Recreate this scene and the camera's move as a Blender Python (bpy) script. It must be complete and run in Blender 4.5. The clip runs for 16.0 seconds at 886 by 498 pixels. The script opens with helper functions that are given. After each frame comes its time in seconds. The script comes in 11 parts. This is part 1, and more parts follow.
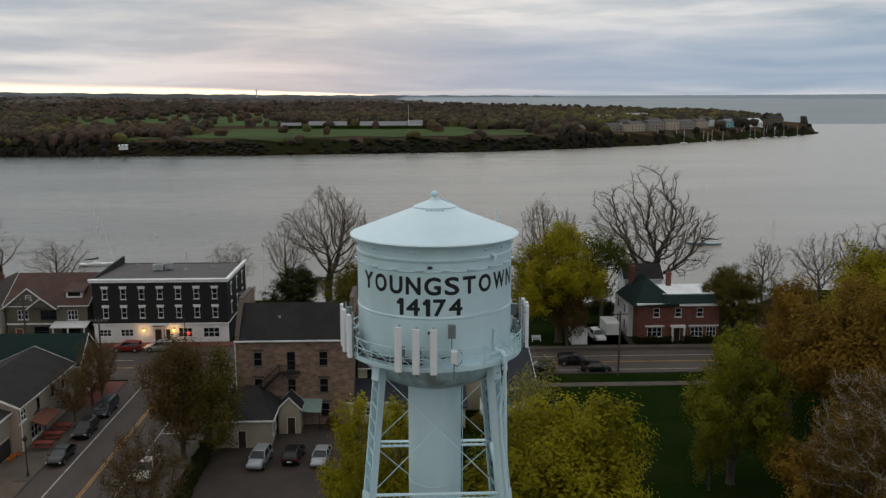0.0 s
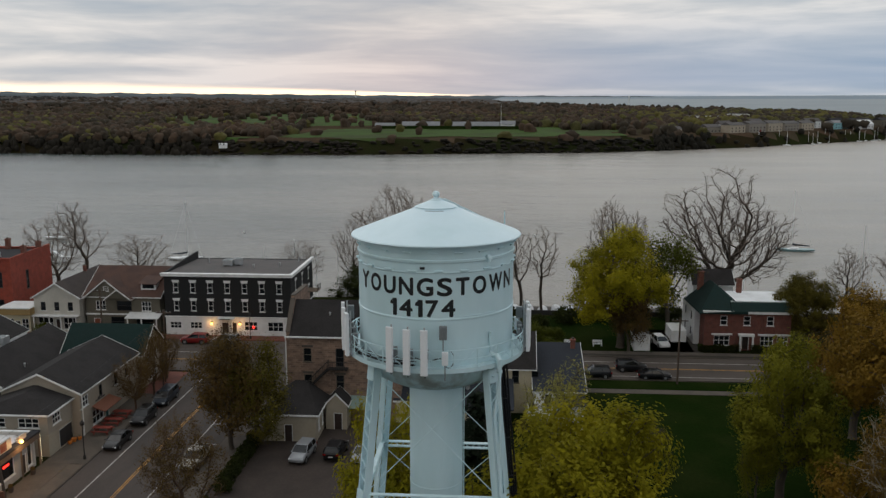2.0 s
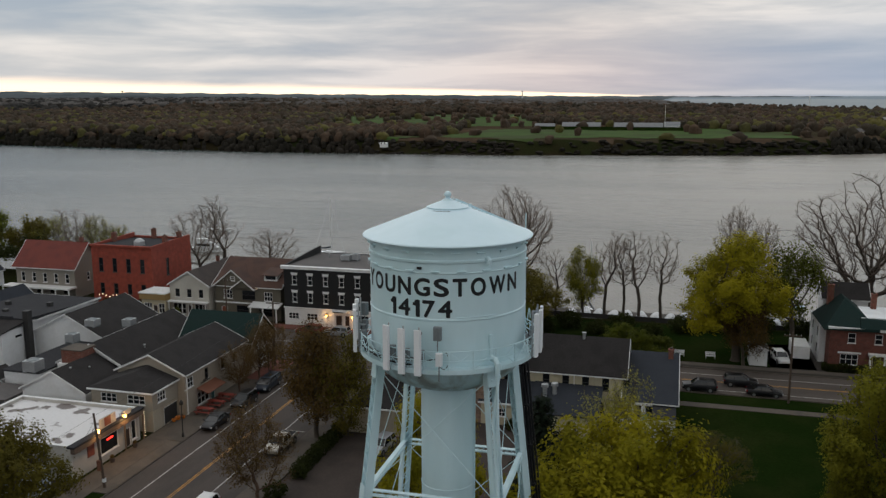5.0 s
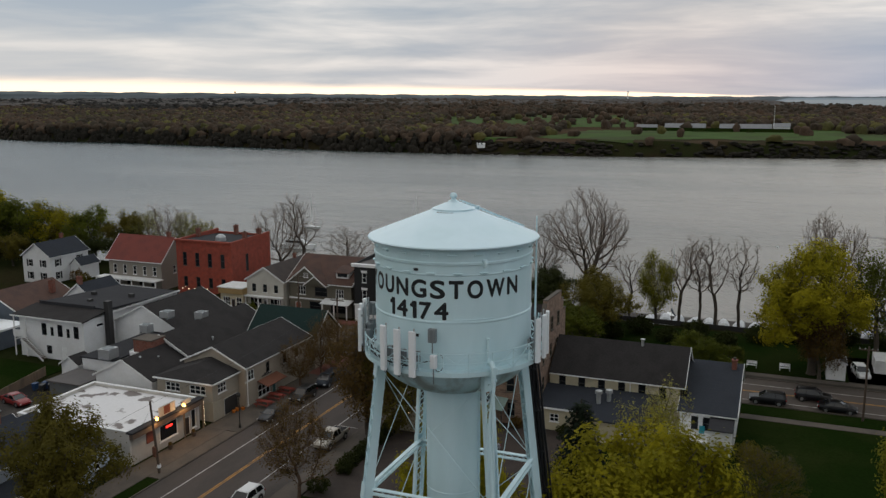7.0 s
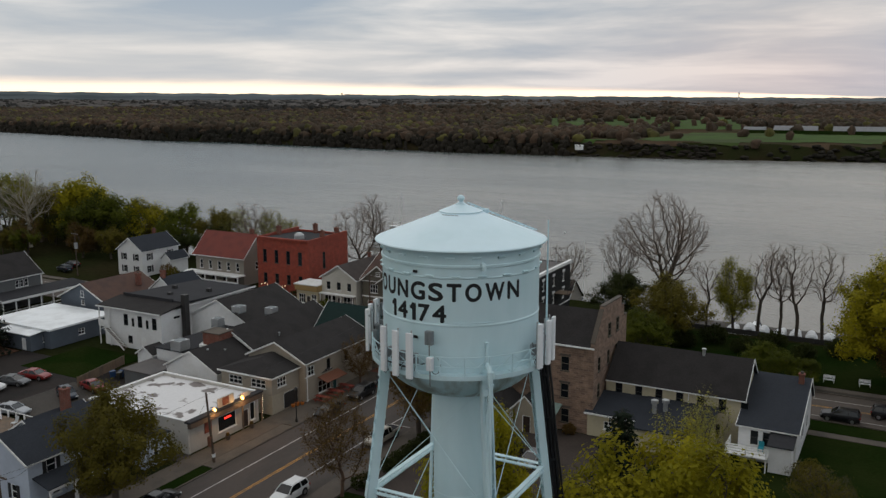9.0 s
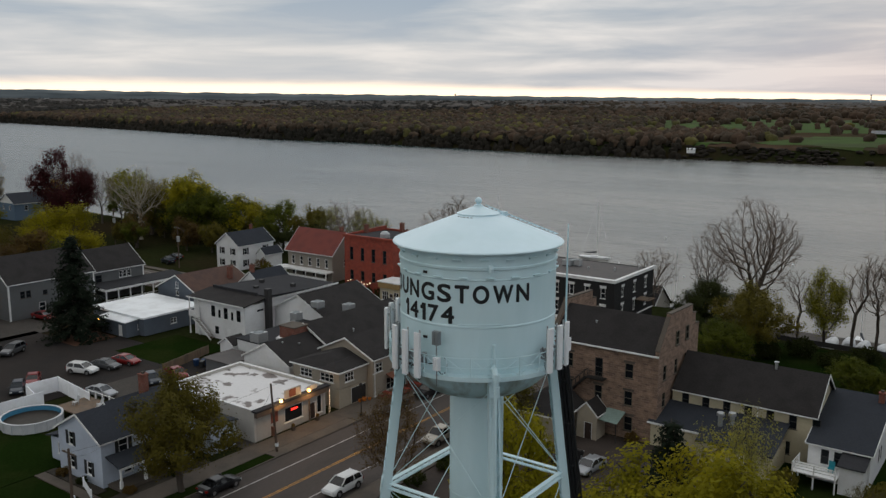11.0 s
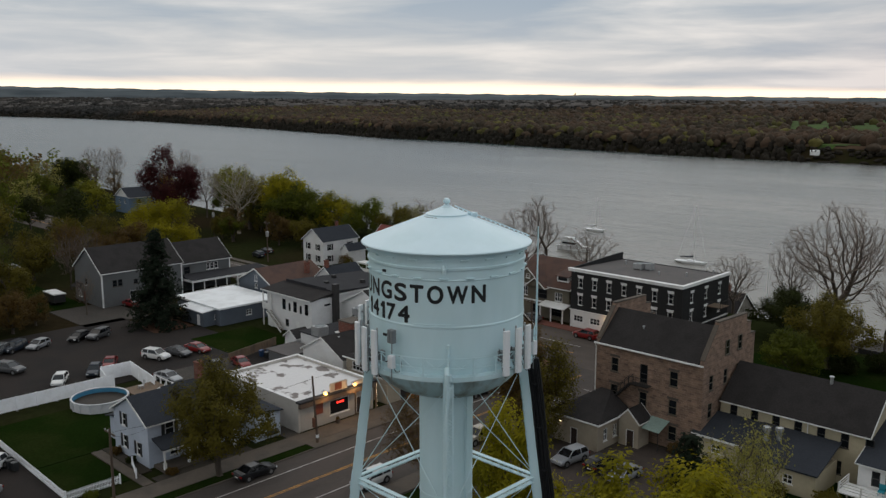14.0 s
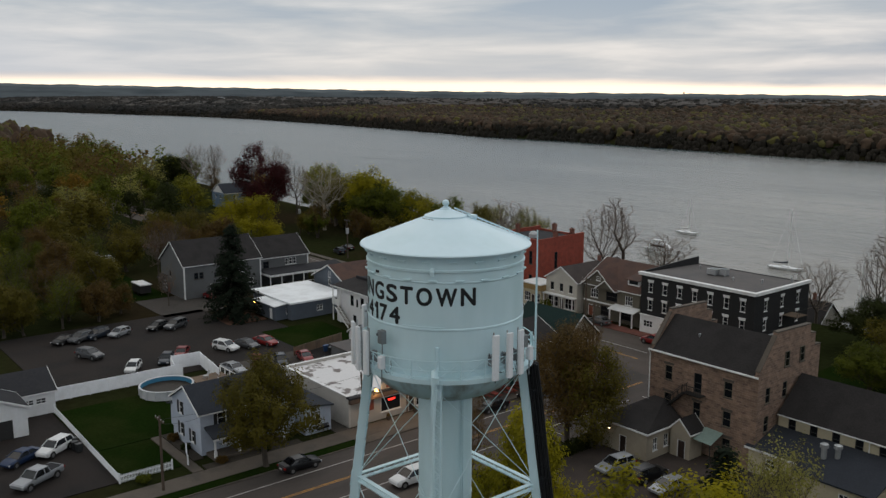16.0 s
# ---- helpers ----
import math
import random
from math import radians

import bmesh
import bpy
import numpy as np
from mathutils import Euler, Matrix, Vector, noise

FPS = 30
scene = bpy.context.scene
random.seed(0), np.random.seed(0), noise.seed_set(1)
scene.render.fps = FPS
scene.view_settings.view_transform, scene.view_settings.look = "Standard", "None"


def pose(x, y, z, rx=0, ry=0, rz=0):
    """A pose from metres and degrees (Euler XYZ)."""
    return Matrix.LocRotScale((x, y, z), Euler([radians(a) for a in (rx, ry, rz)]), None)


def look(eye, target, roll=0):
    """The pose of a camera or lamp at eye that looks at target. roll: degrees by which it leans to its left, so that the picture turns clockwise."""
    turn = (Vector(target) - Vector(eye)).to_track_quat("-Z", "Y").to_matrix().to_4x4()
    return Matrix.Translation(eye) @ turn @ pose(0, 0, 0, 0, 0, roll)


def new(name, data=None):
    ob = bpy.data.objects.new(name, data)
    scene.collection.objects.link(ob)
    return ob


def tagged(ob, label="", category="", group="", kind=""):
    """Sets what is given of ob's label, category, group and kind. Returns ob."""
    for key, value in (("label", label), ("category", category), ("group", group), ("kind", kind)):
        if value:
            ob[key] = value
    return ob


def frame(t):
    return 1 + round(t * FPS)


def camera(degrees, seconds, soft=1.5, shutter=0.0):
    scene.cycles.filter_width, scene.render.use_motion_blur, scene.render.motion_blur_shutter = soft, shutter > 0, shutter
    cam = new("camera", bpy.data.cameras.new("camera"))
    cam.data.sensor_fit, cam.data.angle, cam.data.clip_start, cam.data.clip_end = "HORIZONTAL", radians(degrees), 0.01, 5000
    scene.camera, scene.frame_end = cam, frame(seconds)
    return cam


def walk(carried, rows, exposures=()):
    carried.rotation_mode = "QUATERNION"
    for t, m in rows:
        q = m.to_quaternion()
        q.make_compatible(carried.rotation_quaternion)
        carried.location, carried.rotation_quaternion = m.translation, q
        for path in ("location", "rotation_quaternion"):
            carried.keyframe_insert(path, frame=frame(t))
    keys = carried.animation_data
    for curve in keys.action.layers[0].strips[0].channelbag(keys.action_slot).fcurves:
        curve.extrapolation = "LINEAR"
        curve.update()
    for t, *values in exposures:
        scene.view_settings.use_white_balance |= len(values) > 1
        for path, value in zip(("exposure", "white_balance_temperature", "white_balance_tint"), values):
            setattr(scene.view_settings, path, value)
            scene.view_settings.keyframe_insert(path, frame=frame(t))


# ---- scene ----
cam = camera(54.4, 16.0, soft=1.4)
PATH = [
    (0, (-0.169, 3.204, 39.952), (-0.085, 5.171, 39.6), -0.0),
    (0.5, (1.086, 3.172, 39.951), (1.11, 5.141, 39.599), -0.1),
    (1, (2.509, 3.286, 39.913), (2.451, 5.254, 39.562), 0.0),
    (1.5, (3.977, 3.354, 39.917), (3.874, 5.32, 39.566), 0.0),
    (2, (5.417, 3.619, 39.906), (5.281, 5.583, 39.555), -0.0),
    (2.5, (6.827, 3.811, 39.922), (6.624, 5.77, 39.57), 0.0),
    (3, (8.344, 4.245, 39.89), (8.079, 6.196, 39.538), -0.0),
    (3.5, (9.822, 4.59, 39.873), (9.508, 6.533, 39.522), -0.1),
    (4.75, (13.505, 5.217, 39.854), (13.029, 7.128, 39.504), -0.1),
    (6, (17.009, 6.078, 39.85), (16.379, 7.944, 39.502), -0.1),
    (6.5, (18.28, 6.738, 39.787), (17.584, 8.58, 39.439), -0.1),
    (7, (19.568, 7.38, 39.863), (18.837, 9.208, 39.515), -0.1),
    (7.5, (20.853, 8.125, 39.89), (20.087, 9.94, 39.543), -0.0),
    (8, (22.101, 8.647, 39.951), (21.285, 10.44, 39.604), -0.0),
    (8.5, (23.368, 9.303, 39.98), (22.489, 11.065, 39.634), -0.1),
    (9, (24.543, 9.815, 39.908), (23.599, 11.545, 39.563), -0.1),
    (9.5, (25.735, 10.418, 39.949), (24.72, 12.106, 39.605), 0.0),
    (10.75, (28.769, 11.972, 40.001), (27.632, 13.582, 39.658), 0.1),
    (12, (31.845, 13.888, 40.061), (30.603, 15.418, 39.719), 0.1),
    (12.5, (33.037, 14.75, 40.075), (31.76, 16.251, 39.732), 0.1),
    (13, (34.136, 15.769, 40.065), (32.828, 17.242, 39.723), 0.1),
    (13.5, (35.23, 16.798, 40.062), (33.896, 18.248, 39.719), 0.1),
    (14, (36.348, 17.759, 40.099), (34.981, 19.178, 39.755), 0.1),
    (14.5, (37.318, 18.917, 40.09), (35.918, 20.303, 39.746), 0.1),
    (15, (38.359, 19.968, 40.127), (36.922, 21.314, 39.782), 0.1),
    (15.5, (39.402, 21.214, 40.174), (37.916, 22.507, 39.827), 0.1),
    (16, (40.322, 22.365, 40.262), (38.796, 23.61, 39.915), 0.1),
]
walk(cam, [(t, look(eye, target, roll)) for t, eye, target, roll in PATH])

# ---- world, sun, exposure ----
SUNSET = 0.12  # bearing of the glow, radians left of +y


def make_world():
    w = bpy.data.worlds.new("dusk_sky")
    scene.world = w
    w.use_nodes = True
    nt = w.node_tree
    n, l = nt.nodes, nt.links
    n.clear()

    def node(kind, **kw):
        o = n.new(kind)
        for k, v in kw.items():
            if k == "op":
                o.operation = v
            elif k == "blend":
                o.blend_type = v
        return o

    def m(op, a, b=None, c=None):
        o = node("ShaderNodeMath", op=op)
        for i, v in enumerate((a, b, c)):
            if v is None:
                continue
            if isinstance(v, (int, float)):
                o.inputs[i].default_value = v
            else:
                l.new(v, o.inputs[i])
        return o.outputs[0]

    def ramp(fac, stops, mode="LINEAR"):
        o = node("ShaderNodeValToRGB")
        o.color_ramp.interpolation = mode
        el = o.color_ramp.elements
        while len(el) > 1:
            el.remove(el[-1])
        for i, (p, c) in enumerate(stops):
            e = el[0] if i == 0 else el.new(p)
            e.position = p
            e.color = (*c, 1) if len(c) == 3 else c
        l.new(fac, o.inputs[0])
        return o.outputs[0]

    def mix(fac, a, b, blend="MIX"):
        o = n.new("ShaderNodeMix")
        o.data_type, o.blend_type = "RGBA", blend
        for sock, v in ((o.inputs[0], fac), (o.inputs[6], a), (o.inputs[7], b)):
            if isinstance(v, (int, float)):
                sock.default_value = v
            elif isinstance(v, tuple):
                sock.default_value = (*v, 1)
            else:
                l.new(v, sock)
        return o.outputs[2]

    sky = n.new("ShaderNodeTexSky")
    sky.sky_type, sky.sun_disc = "NISHITA", False
    sky.sun_elevation, sky.sun_rotation = radians(3), -SUNSET
    sky.air_density, sky.dust_density = 1.0, 1.5
    tc = n.new("ShaderNodeTexCoord")
    sep = n.new("ShaderNodeSeparateXYZ")
    l.new(tc.outputs["Generated"], sep.inputs[0])
    x, y, z = sep.outputs
    up = m("MAXIMUM", z, 0.0)
    # long low banks of cloud
    comb = n.new("ShaderNodeCombineXYZ")
    l.new(x, comb.inputs[0])
    l.new(y, comb.inputs[1])
    l.new(m("MULTIPLY", m("POWER", up, 0.8), 6.0), comb.inputs[2])

    def clouds(scale, detail, rough, off, twist=0.0):
        mp = n.new("ShaderNodeMapping")
        mp.inputs["Location"].default_value = (off, off * 0.7, off * 1.3)
        l.new(comb.outputs[0], mp.inputs[0])
        t = n.new("ShaderNodeTexNoise")
        t.inputs["Scale"].default_value, t.inputs["Detail"].default_value = scale, detail
        t.inputs["Roughness"].default_value, t.inputs["Distortion"].default_value = rough, twist
        l.new(mp.outputs[0], t.inputs["Vector"])
        return t.outputs["Fac"]

    c1 = clouds(2.1, 3, 0.5, 3.1)
    c2 = clouds(5.2, 5, 0.55, 9.4, 0.3)
    mass = m("ADD", m("MULTIPLY", c1, 0.5), m("MULTIPLY", c2, 0.5))
    deck = ramp(mass, [(0.38, (0.29, 0.39, 0.50)), (0.47, (0.42, 0.49, 0.56)), (0.535, (0.56, 0.60, 0.64)), (0.62, (0.77, 0.77, 0.77))])
    # brightness near the sunset side and low in the sky
    side = m("ADD", m("MULTIPLY", y, math.cos(0.75)), m("MULTIPLY", x, -math.sin(0.75)))
    west = m("ADD", m("MULTIPLY", y, math.cos(1.08)), m("MULTIPLY", x, -math.sin(1.08)))
    warm = ramp(west, [(0.0, (0, 0, 0)), (0.72, (0.15, 0.15, 0.15)), (0.97, (1, 1, 1))])
    low = ramp(z, [(0.0, (1, 1, 1)), (0.035, (0.8, 0.8, 0.8)), (0.10, (0.35, 0.35, 0.35)), (0.17, (0, 0, 0))])
    lw = mix(1.0, warm, low, "MULTIPLY")
    deck = mix(m("MULTIPLY", lw, 0.55), deck, (0.90, 0.82, 0.74))
    # blue haze band over the lake side
    cool = ramp(side, [(0.62, (1, 1, 1)), (0.80, (0.55, 0.55, 0.55)), (0.97, (0, 0, 0))])
    lowc = ramp(z, [(0.0, (0.25, 0.25, 0.25)), (0.018, (0.95, 0.95, 0.95)), (0.05, (0.7, 0.7, 0.7)), (0.09, (0, 0, 0))])
    deck = mix(m("MULTIPLY", mix(1.0, cool, lowc, "MULTIPLY"), 0.85), deck, (0.28, 0.39, 0.54))
    # clear strip on the horizon, where the last light comes in
    bearing = m("ARCTAN2", m("MULTIPLY", x, -1.0), y)
    wob = m("MULTIPLY", m("SUBTRACT", c2, 0.5), 0.012)
    strip_h = m("MAXIMUM", m("ADD", m("MULTIPLY", ramp(bearing, [(0.0, (0, 0, 0)), (0.06, (0.10, 0.10, 0.10)), (0.45, (0.60, 0.60, 0.60)), (0.9, (1, 1, 1))]), 0.026), wob), 0.0008)
    ratio = m("DIVIDE", z, strip_h)
    gap = ramp(ratio, [(0.0, (1, 1, 1)), (0.6, (1, 1, 1)), (1.0, (0, 0, 0))])
    glow = ramp(ratio, [(0.0, (1.7, 1.38, 0.95)), (0.5, (1.45, 1.24, 0.96)), (1.0, (0.95, 0.78, 0.68))])
    deck = mix(m("MULTIPLY", gap, ramp(bearing, [(0.0, (0, 0, 0)), (0.10, (1, 1, 1))])), deck, glow)
    # thin clouds let some of the clear sky through; brighter overhead
    nish = n.new("ShaderNodeVectorMath")
    nish.operation = "SCALE"
    nish.inputs["Scale"].default_value = 0.10
    l.new(sky.outputs[0], nish.inputs[0])
    cover = mix(0.96, nish.outputs[0], deck)
    over = ramp(z, [(0.0, (1, 1, 1)), (0.13, (1, 1, 1)), (0.45, (1.0, 0.935, 0.85)), (1.0, (1.0, 0.93, 0.84))])
    cover = mix(1.0, cover, ramp(z, [(0.13, (0.5, 0.5, 0.5)), (0.45, (0.72, 0.72, 0.72))]), "MULTIPLY")
    cover = mix(1.0, cover, (2.0, 2.0, 2.0), "MULTIPLY")
    cover = mix(1.0, cover, over, "MULTIPLY")
    # the unseen upper sky is set brighter to the north, over the lake
    north = m("ADD", m("MULTIPLY", x, 0.24), m("MULTIPLY", y, 0.97))
    thin = ramp(m("ADD", m("MULTIPLY", north, 0.5), 0.5), [(0.0, (0.77, 0.73, 0.69)), (0.45, (0.70, 0.69, 0.69)), (0.72, (0.56, 0.60, 0.65)), (0.88, (0.92, 0.92, 0.92)), (1.0, (1.22, 1.18, 1.12))])
    thin = mix(1.0, thin, (1.28, 1.28, 1.28), "MULTIPLY")
    cover = mix(ramp(z, [(0.105, (0, 0, 0)), (0.22, (1, 1, 1))]), cover, mix(1.0, cover, thin, "MULTIPLY"))
    bg = n.new("ShaderNodeBackground")
    bg.inputs["Strength"].default_value = 1.0
    l.new(cover, bg.inputs[0])
    out = n.new("ShaderNodeOutputWorld")
    l.new(bg.outputs[0], out.inputs[0])


make_world()
sun = new("sun", bpy.data.lights.new("sun", "SUN"))
sun.data.energy, sun.data.angle, sun.data.color = 0.4, radians(60), (1.0, 0.95, 0.90)
sun.matrix_world = look((-120, 120, 150), (0, 0, 0))
scene.view_settings.exposure = 0.0

# ---- materials ----
MATS = {}


def mat(name, base, rough=0.8, metal=0.0, spec=0.4, grain=(0.0, 8.0), stain=(0.0, 0.6), bump=(0.0, 20.0), second=None, island=0.0, objrand=0.0,
        stretch=(1, 1, 1), emit=None, strength=1.0, trans=0.0, stain_range=(0.45, 0.62)):
    """A procedural surface: base colour with fine grain, larger stains, relief, and per-piece variation."""
    if name in MATS:
        return MATS[name]
    mt = bpy.data.materials.new(name)
    MATS[name] = mt
    mt.use_nodes = True
    nt = mt.node_tree
    n, l = nt.nodes, nt.links
    bs = n["Principled BSDF"]
    bs.inputs["Roughness"].default_value, bs.inputs["Metallic"].default_value = rough, metal
    bs.inputs["Specular IOR Level"].default_value = spec
    bs.inputs["Base Color"].default_value = (*base, 1)
    mt.diffuse_color = (*base, 1)
    if trans:
        bs.inputs["Transmission Weight"].default_value = trans
    if emit:
        bs.inputs["Emission Color"].default_value = (*emit, 1)
        bs.inputs["Emission Strength"].default_value = strength
    tc = n.new("ShaderNodeTexCoord")
    mp = n.new("ShaderNodeMapping")
    mp.inputs["Scale"].default_value = stretch
    l.new(tc.outputs["Object"], mp.inputs[0])

    def noise_tex(scale, detail=4):
        t = n.new("ShaderNodeTexNoise")
        t.inputs["Scale"].default_value, t.inputs["Detail"].default_value = scale, detail
        l.new(mp.outputs[0], t.inputs["Vector"])
        return t.outputs["Fac"]

    def mixc(fac, a, b, blend="MIX"):
        o = n.new("ShaderNodeMix")
        o.data_type, o.blend_type = "RGBA", blend
        for sock, v in ((o.inputs[0], fac), (o.inputs[6], a), (o.inputs[7], b)):
            if isinstance(v, (int, float)):
                sock.default_value = v
            elif isinstance(v, tuple):
                sock.default_value = (*v, 1)
            else:
                l.new(v, sock)
        return o.outputs[2]

    def scaled(col, fac_socket, amount):
        r = n.new("ShaderNodeMapRange")
        r.inputs[3].default_value, r.inputs[4].default_value = 1 - amount, 1 + amount
        l.new(fac_socket, r.inputs[0])
        c = n.new("ShaderNodeCombineColor")
        for i in range(3):
            l.new(r.outputs[0], c.inputs[i])
        return mixc(1.0, col, c.outputs[0], "MULTIPLY")

    col = base
    if second and stain[0]:
        r = n.new("ShaderNodeMapRange")
        r.inputs[1].default_value, r.inputs[2].default_value = stain_range
        r.inputs[4].default_value = stain[0]
        l.new(noise_tex(stain[1], 5), r.inputs[0])
        col = mixc(r.outputs[0], col, second)
    if grain[0]:
        col = scaled(col, noise_tex(grain[1], 3), grain[0] * 1.6)
    if island:
        g = n.new("ShaderNodeNewGeometry")
        col = scaled(col, g.outputs["Random Per Island"], island)
    if objrand:
        g = n.new("ShaderNodeObjectInfo")
        col = scaled(col, g.outputs["Random"], objrand)
    if col is not base:
        l.new(col, bs.inputs["Base Color"])
    if bump[0]:
        b = n.new("ShaderNodeBump")
        b.inputs["Strength"].default_value, b.inputs["Distance"].default_value = min(1.0, bump[0]), 0.05
        l.new(noise_tex(bump[1], 3), b.inputs["Height"])
        l.new(b.outputs[0], bs.inputs["Normal"])
    return mt


def courses(mt, height, strength=0.5, axis=2):
    """Adds the relief of horizontal boards or rows of shingles to a material."""
    nt = mt.node_tree
    n, l = nt.nodes, nt.links
    bs = n["Principled BSDF"]
    tc = n.new("ShaderNodeTexCoord")
    sep = n.new("ShaderNodeSeparateXYZ")
    l.new(tc.outputs["Object"], sep.inputs[0])
    f = n.new("ShaderNodeMath")
    f.operation = "MULTIPLY"
    f.inputs[1].default_value = 1 / height
    l.new(sep.outputs[axis], f.inputs[0])
    fr = n.new("ShaderNodeMath")
    fr.operation = "FRACT"
    l.new(f.outputs[0], fr.inputs[0])
    b = n.new("ShaderNodeBump")
    b.inputs["Strength"].default_value, b.inputs["Distance"].default_value = strength, 0.03
    l.new(fr.outputs[0], b.inputs["Height"])
    old = bs.inputs["Normal"].links
    if old:
        l.new(old[0].from_socket, b.inputs["Normal"])
    l.new(b.outputs[0], bs.inputs["Normal"])
    return mt


def masonry(name, a, b, mortar, w, h, gap=0.02, rough=0.9):
    mt = bpy.data.materials.new(name)
    MATS[name] = mt
    mt.use_nodes = True
    nt = mt.node_tree
    n, l = nt.nodes, nt.links
    bs = n["Principled BSDF"]
    bs.inputs["Roughness"].default_value = rough
    mt.diffuse_color = (*a, 1)
    tc = n.new("ShaderNodeTexCoord")
    sep = n.new("ShaderNodeSeparateXYZ")
    l.new(tc.outputs["Object"], sep.inputs[0])
    su = n.new("ShaderNodeMath")
    su.operation = "ADD"
    l.new(sep.outputs[0], su.inputs[0])
    l.new(sep.outputs[1], su.inputs[1])
    cb = n.new("ShaderNodeCombineXYZ")
    l.new(su.outputs[0], cb.inputs[0])
    l.new(sep.outputs[2], cb.inputs[1])
    br = n.new("ShaderNodeTexBrick")
    br.inputs["Color1"].default_value, br.inputs["Color2"].default_value = (*a, 1), (*b, 1)
    br.inputs["Mortar"].default_value = (*mortar, 1)
    br.inputs["Scale"].default_value = 1.0
    br.inputs["Brick Width"].default_value, br.inputs["Row Height"].default_value = w, h
    br.inputs["Mortar Size"].default_value = gap
    br.inputs["Mortar Smooth"].default_value = 0.3
    l.new(cb.outputs[0], br.inputs["Vector"])
    no = n.new("ShaderNodeTexNoise")
    no.inputs["Scale"].default_value, no.inputs["Detail"].default_value = 1.3, 6
    l.new(tc.outputs["Object"], no.inputs["Vector"])
    r = n.new("ShaderNodeMapRange")
    r.inputs[3].default_value, r.inputs[4].default_value = 0.45, 1.5
    l.new(no.outputs["Fac"], r.inputs[0])
    mx = n.new("ShaderNodeMix")
    mx.data_type, mx.blend_type = "RGBA", "MULTIPLY"
    mx.inputs[0].default_value = 1.0
    c = n.new("ShaderNodeCombineColor")
    for i in range(3):
        l.new(r.outputs[0], c.inputs[i])
    l.new(br.outputs["Color"], mx.inputs[6])
    l.new(c.outputs[0], mx.inputs[7])
    l.new(mx.outputs[2], bs.inputs["Base Color"])
    bp = n.new("ShaderNodeBump")
    bp.inputs["Strength"].default_value, bp.inputs["Distance"].default_value = 0.5, 0.03
    bp.invert = True
    l.new(br.outputs["Fac"], bp.inputs["Height"])
    l.new(bp.outputs[0], bs.inputs["Normal"])
    return mt


def leaf_mat(name, base, dark):
    mt = mat(name, base, rough=0.8, spec=0.1, island=0.13, grain=(0.2, 0.35), second=dark, stain=(0.7, 0.28), objrand=0.12)
    n, l = mt.node_tree.nodes, mt.node_tree.links
    bs = n["Principled BSDF"]
    tr, mx = n.new("ShaderNodeBsdfTranslucent"), n.new("ShaderNodeMixShader")
    mx.inputs[0].default_value = 0.4
    l.new(bs.inputs["Base Color"].links[0].from_socket, tr.inputs[0])
    l.new(bs.outputs[0], mx.inputs[1])
    l.new(tr.outputs[0], mx.inputs[2])
    l.new(mx.outputs[0], n["Material Output"].inputs[0])
    return mt


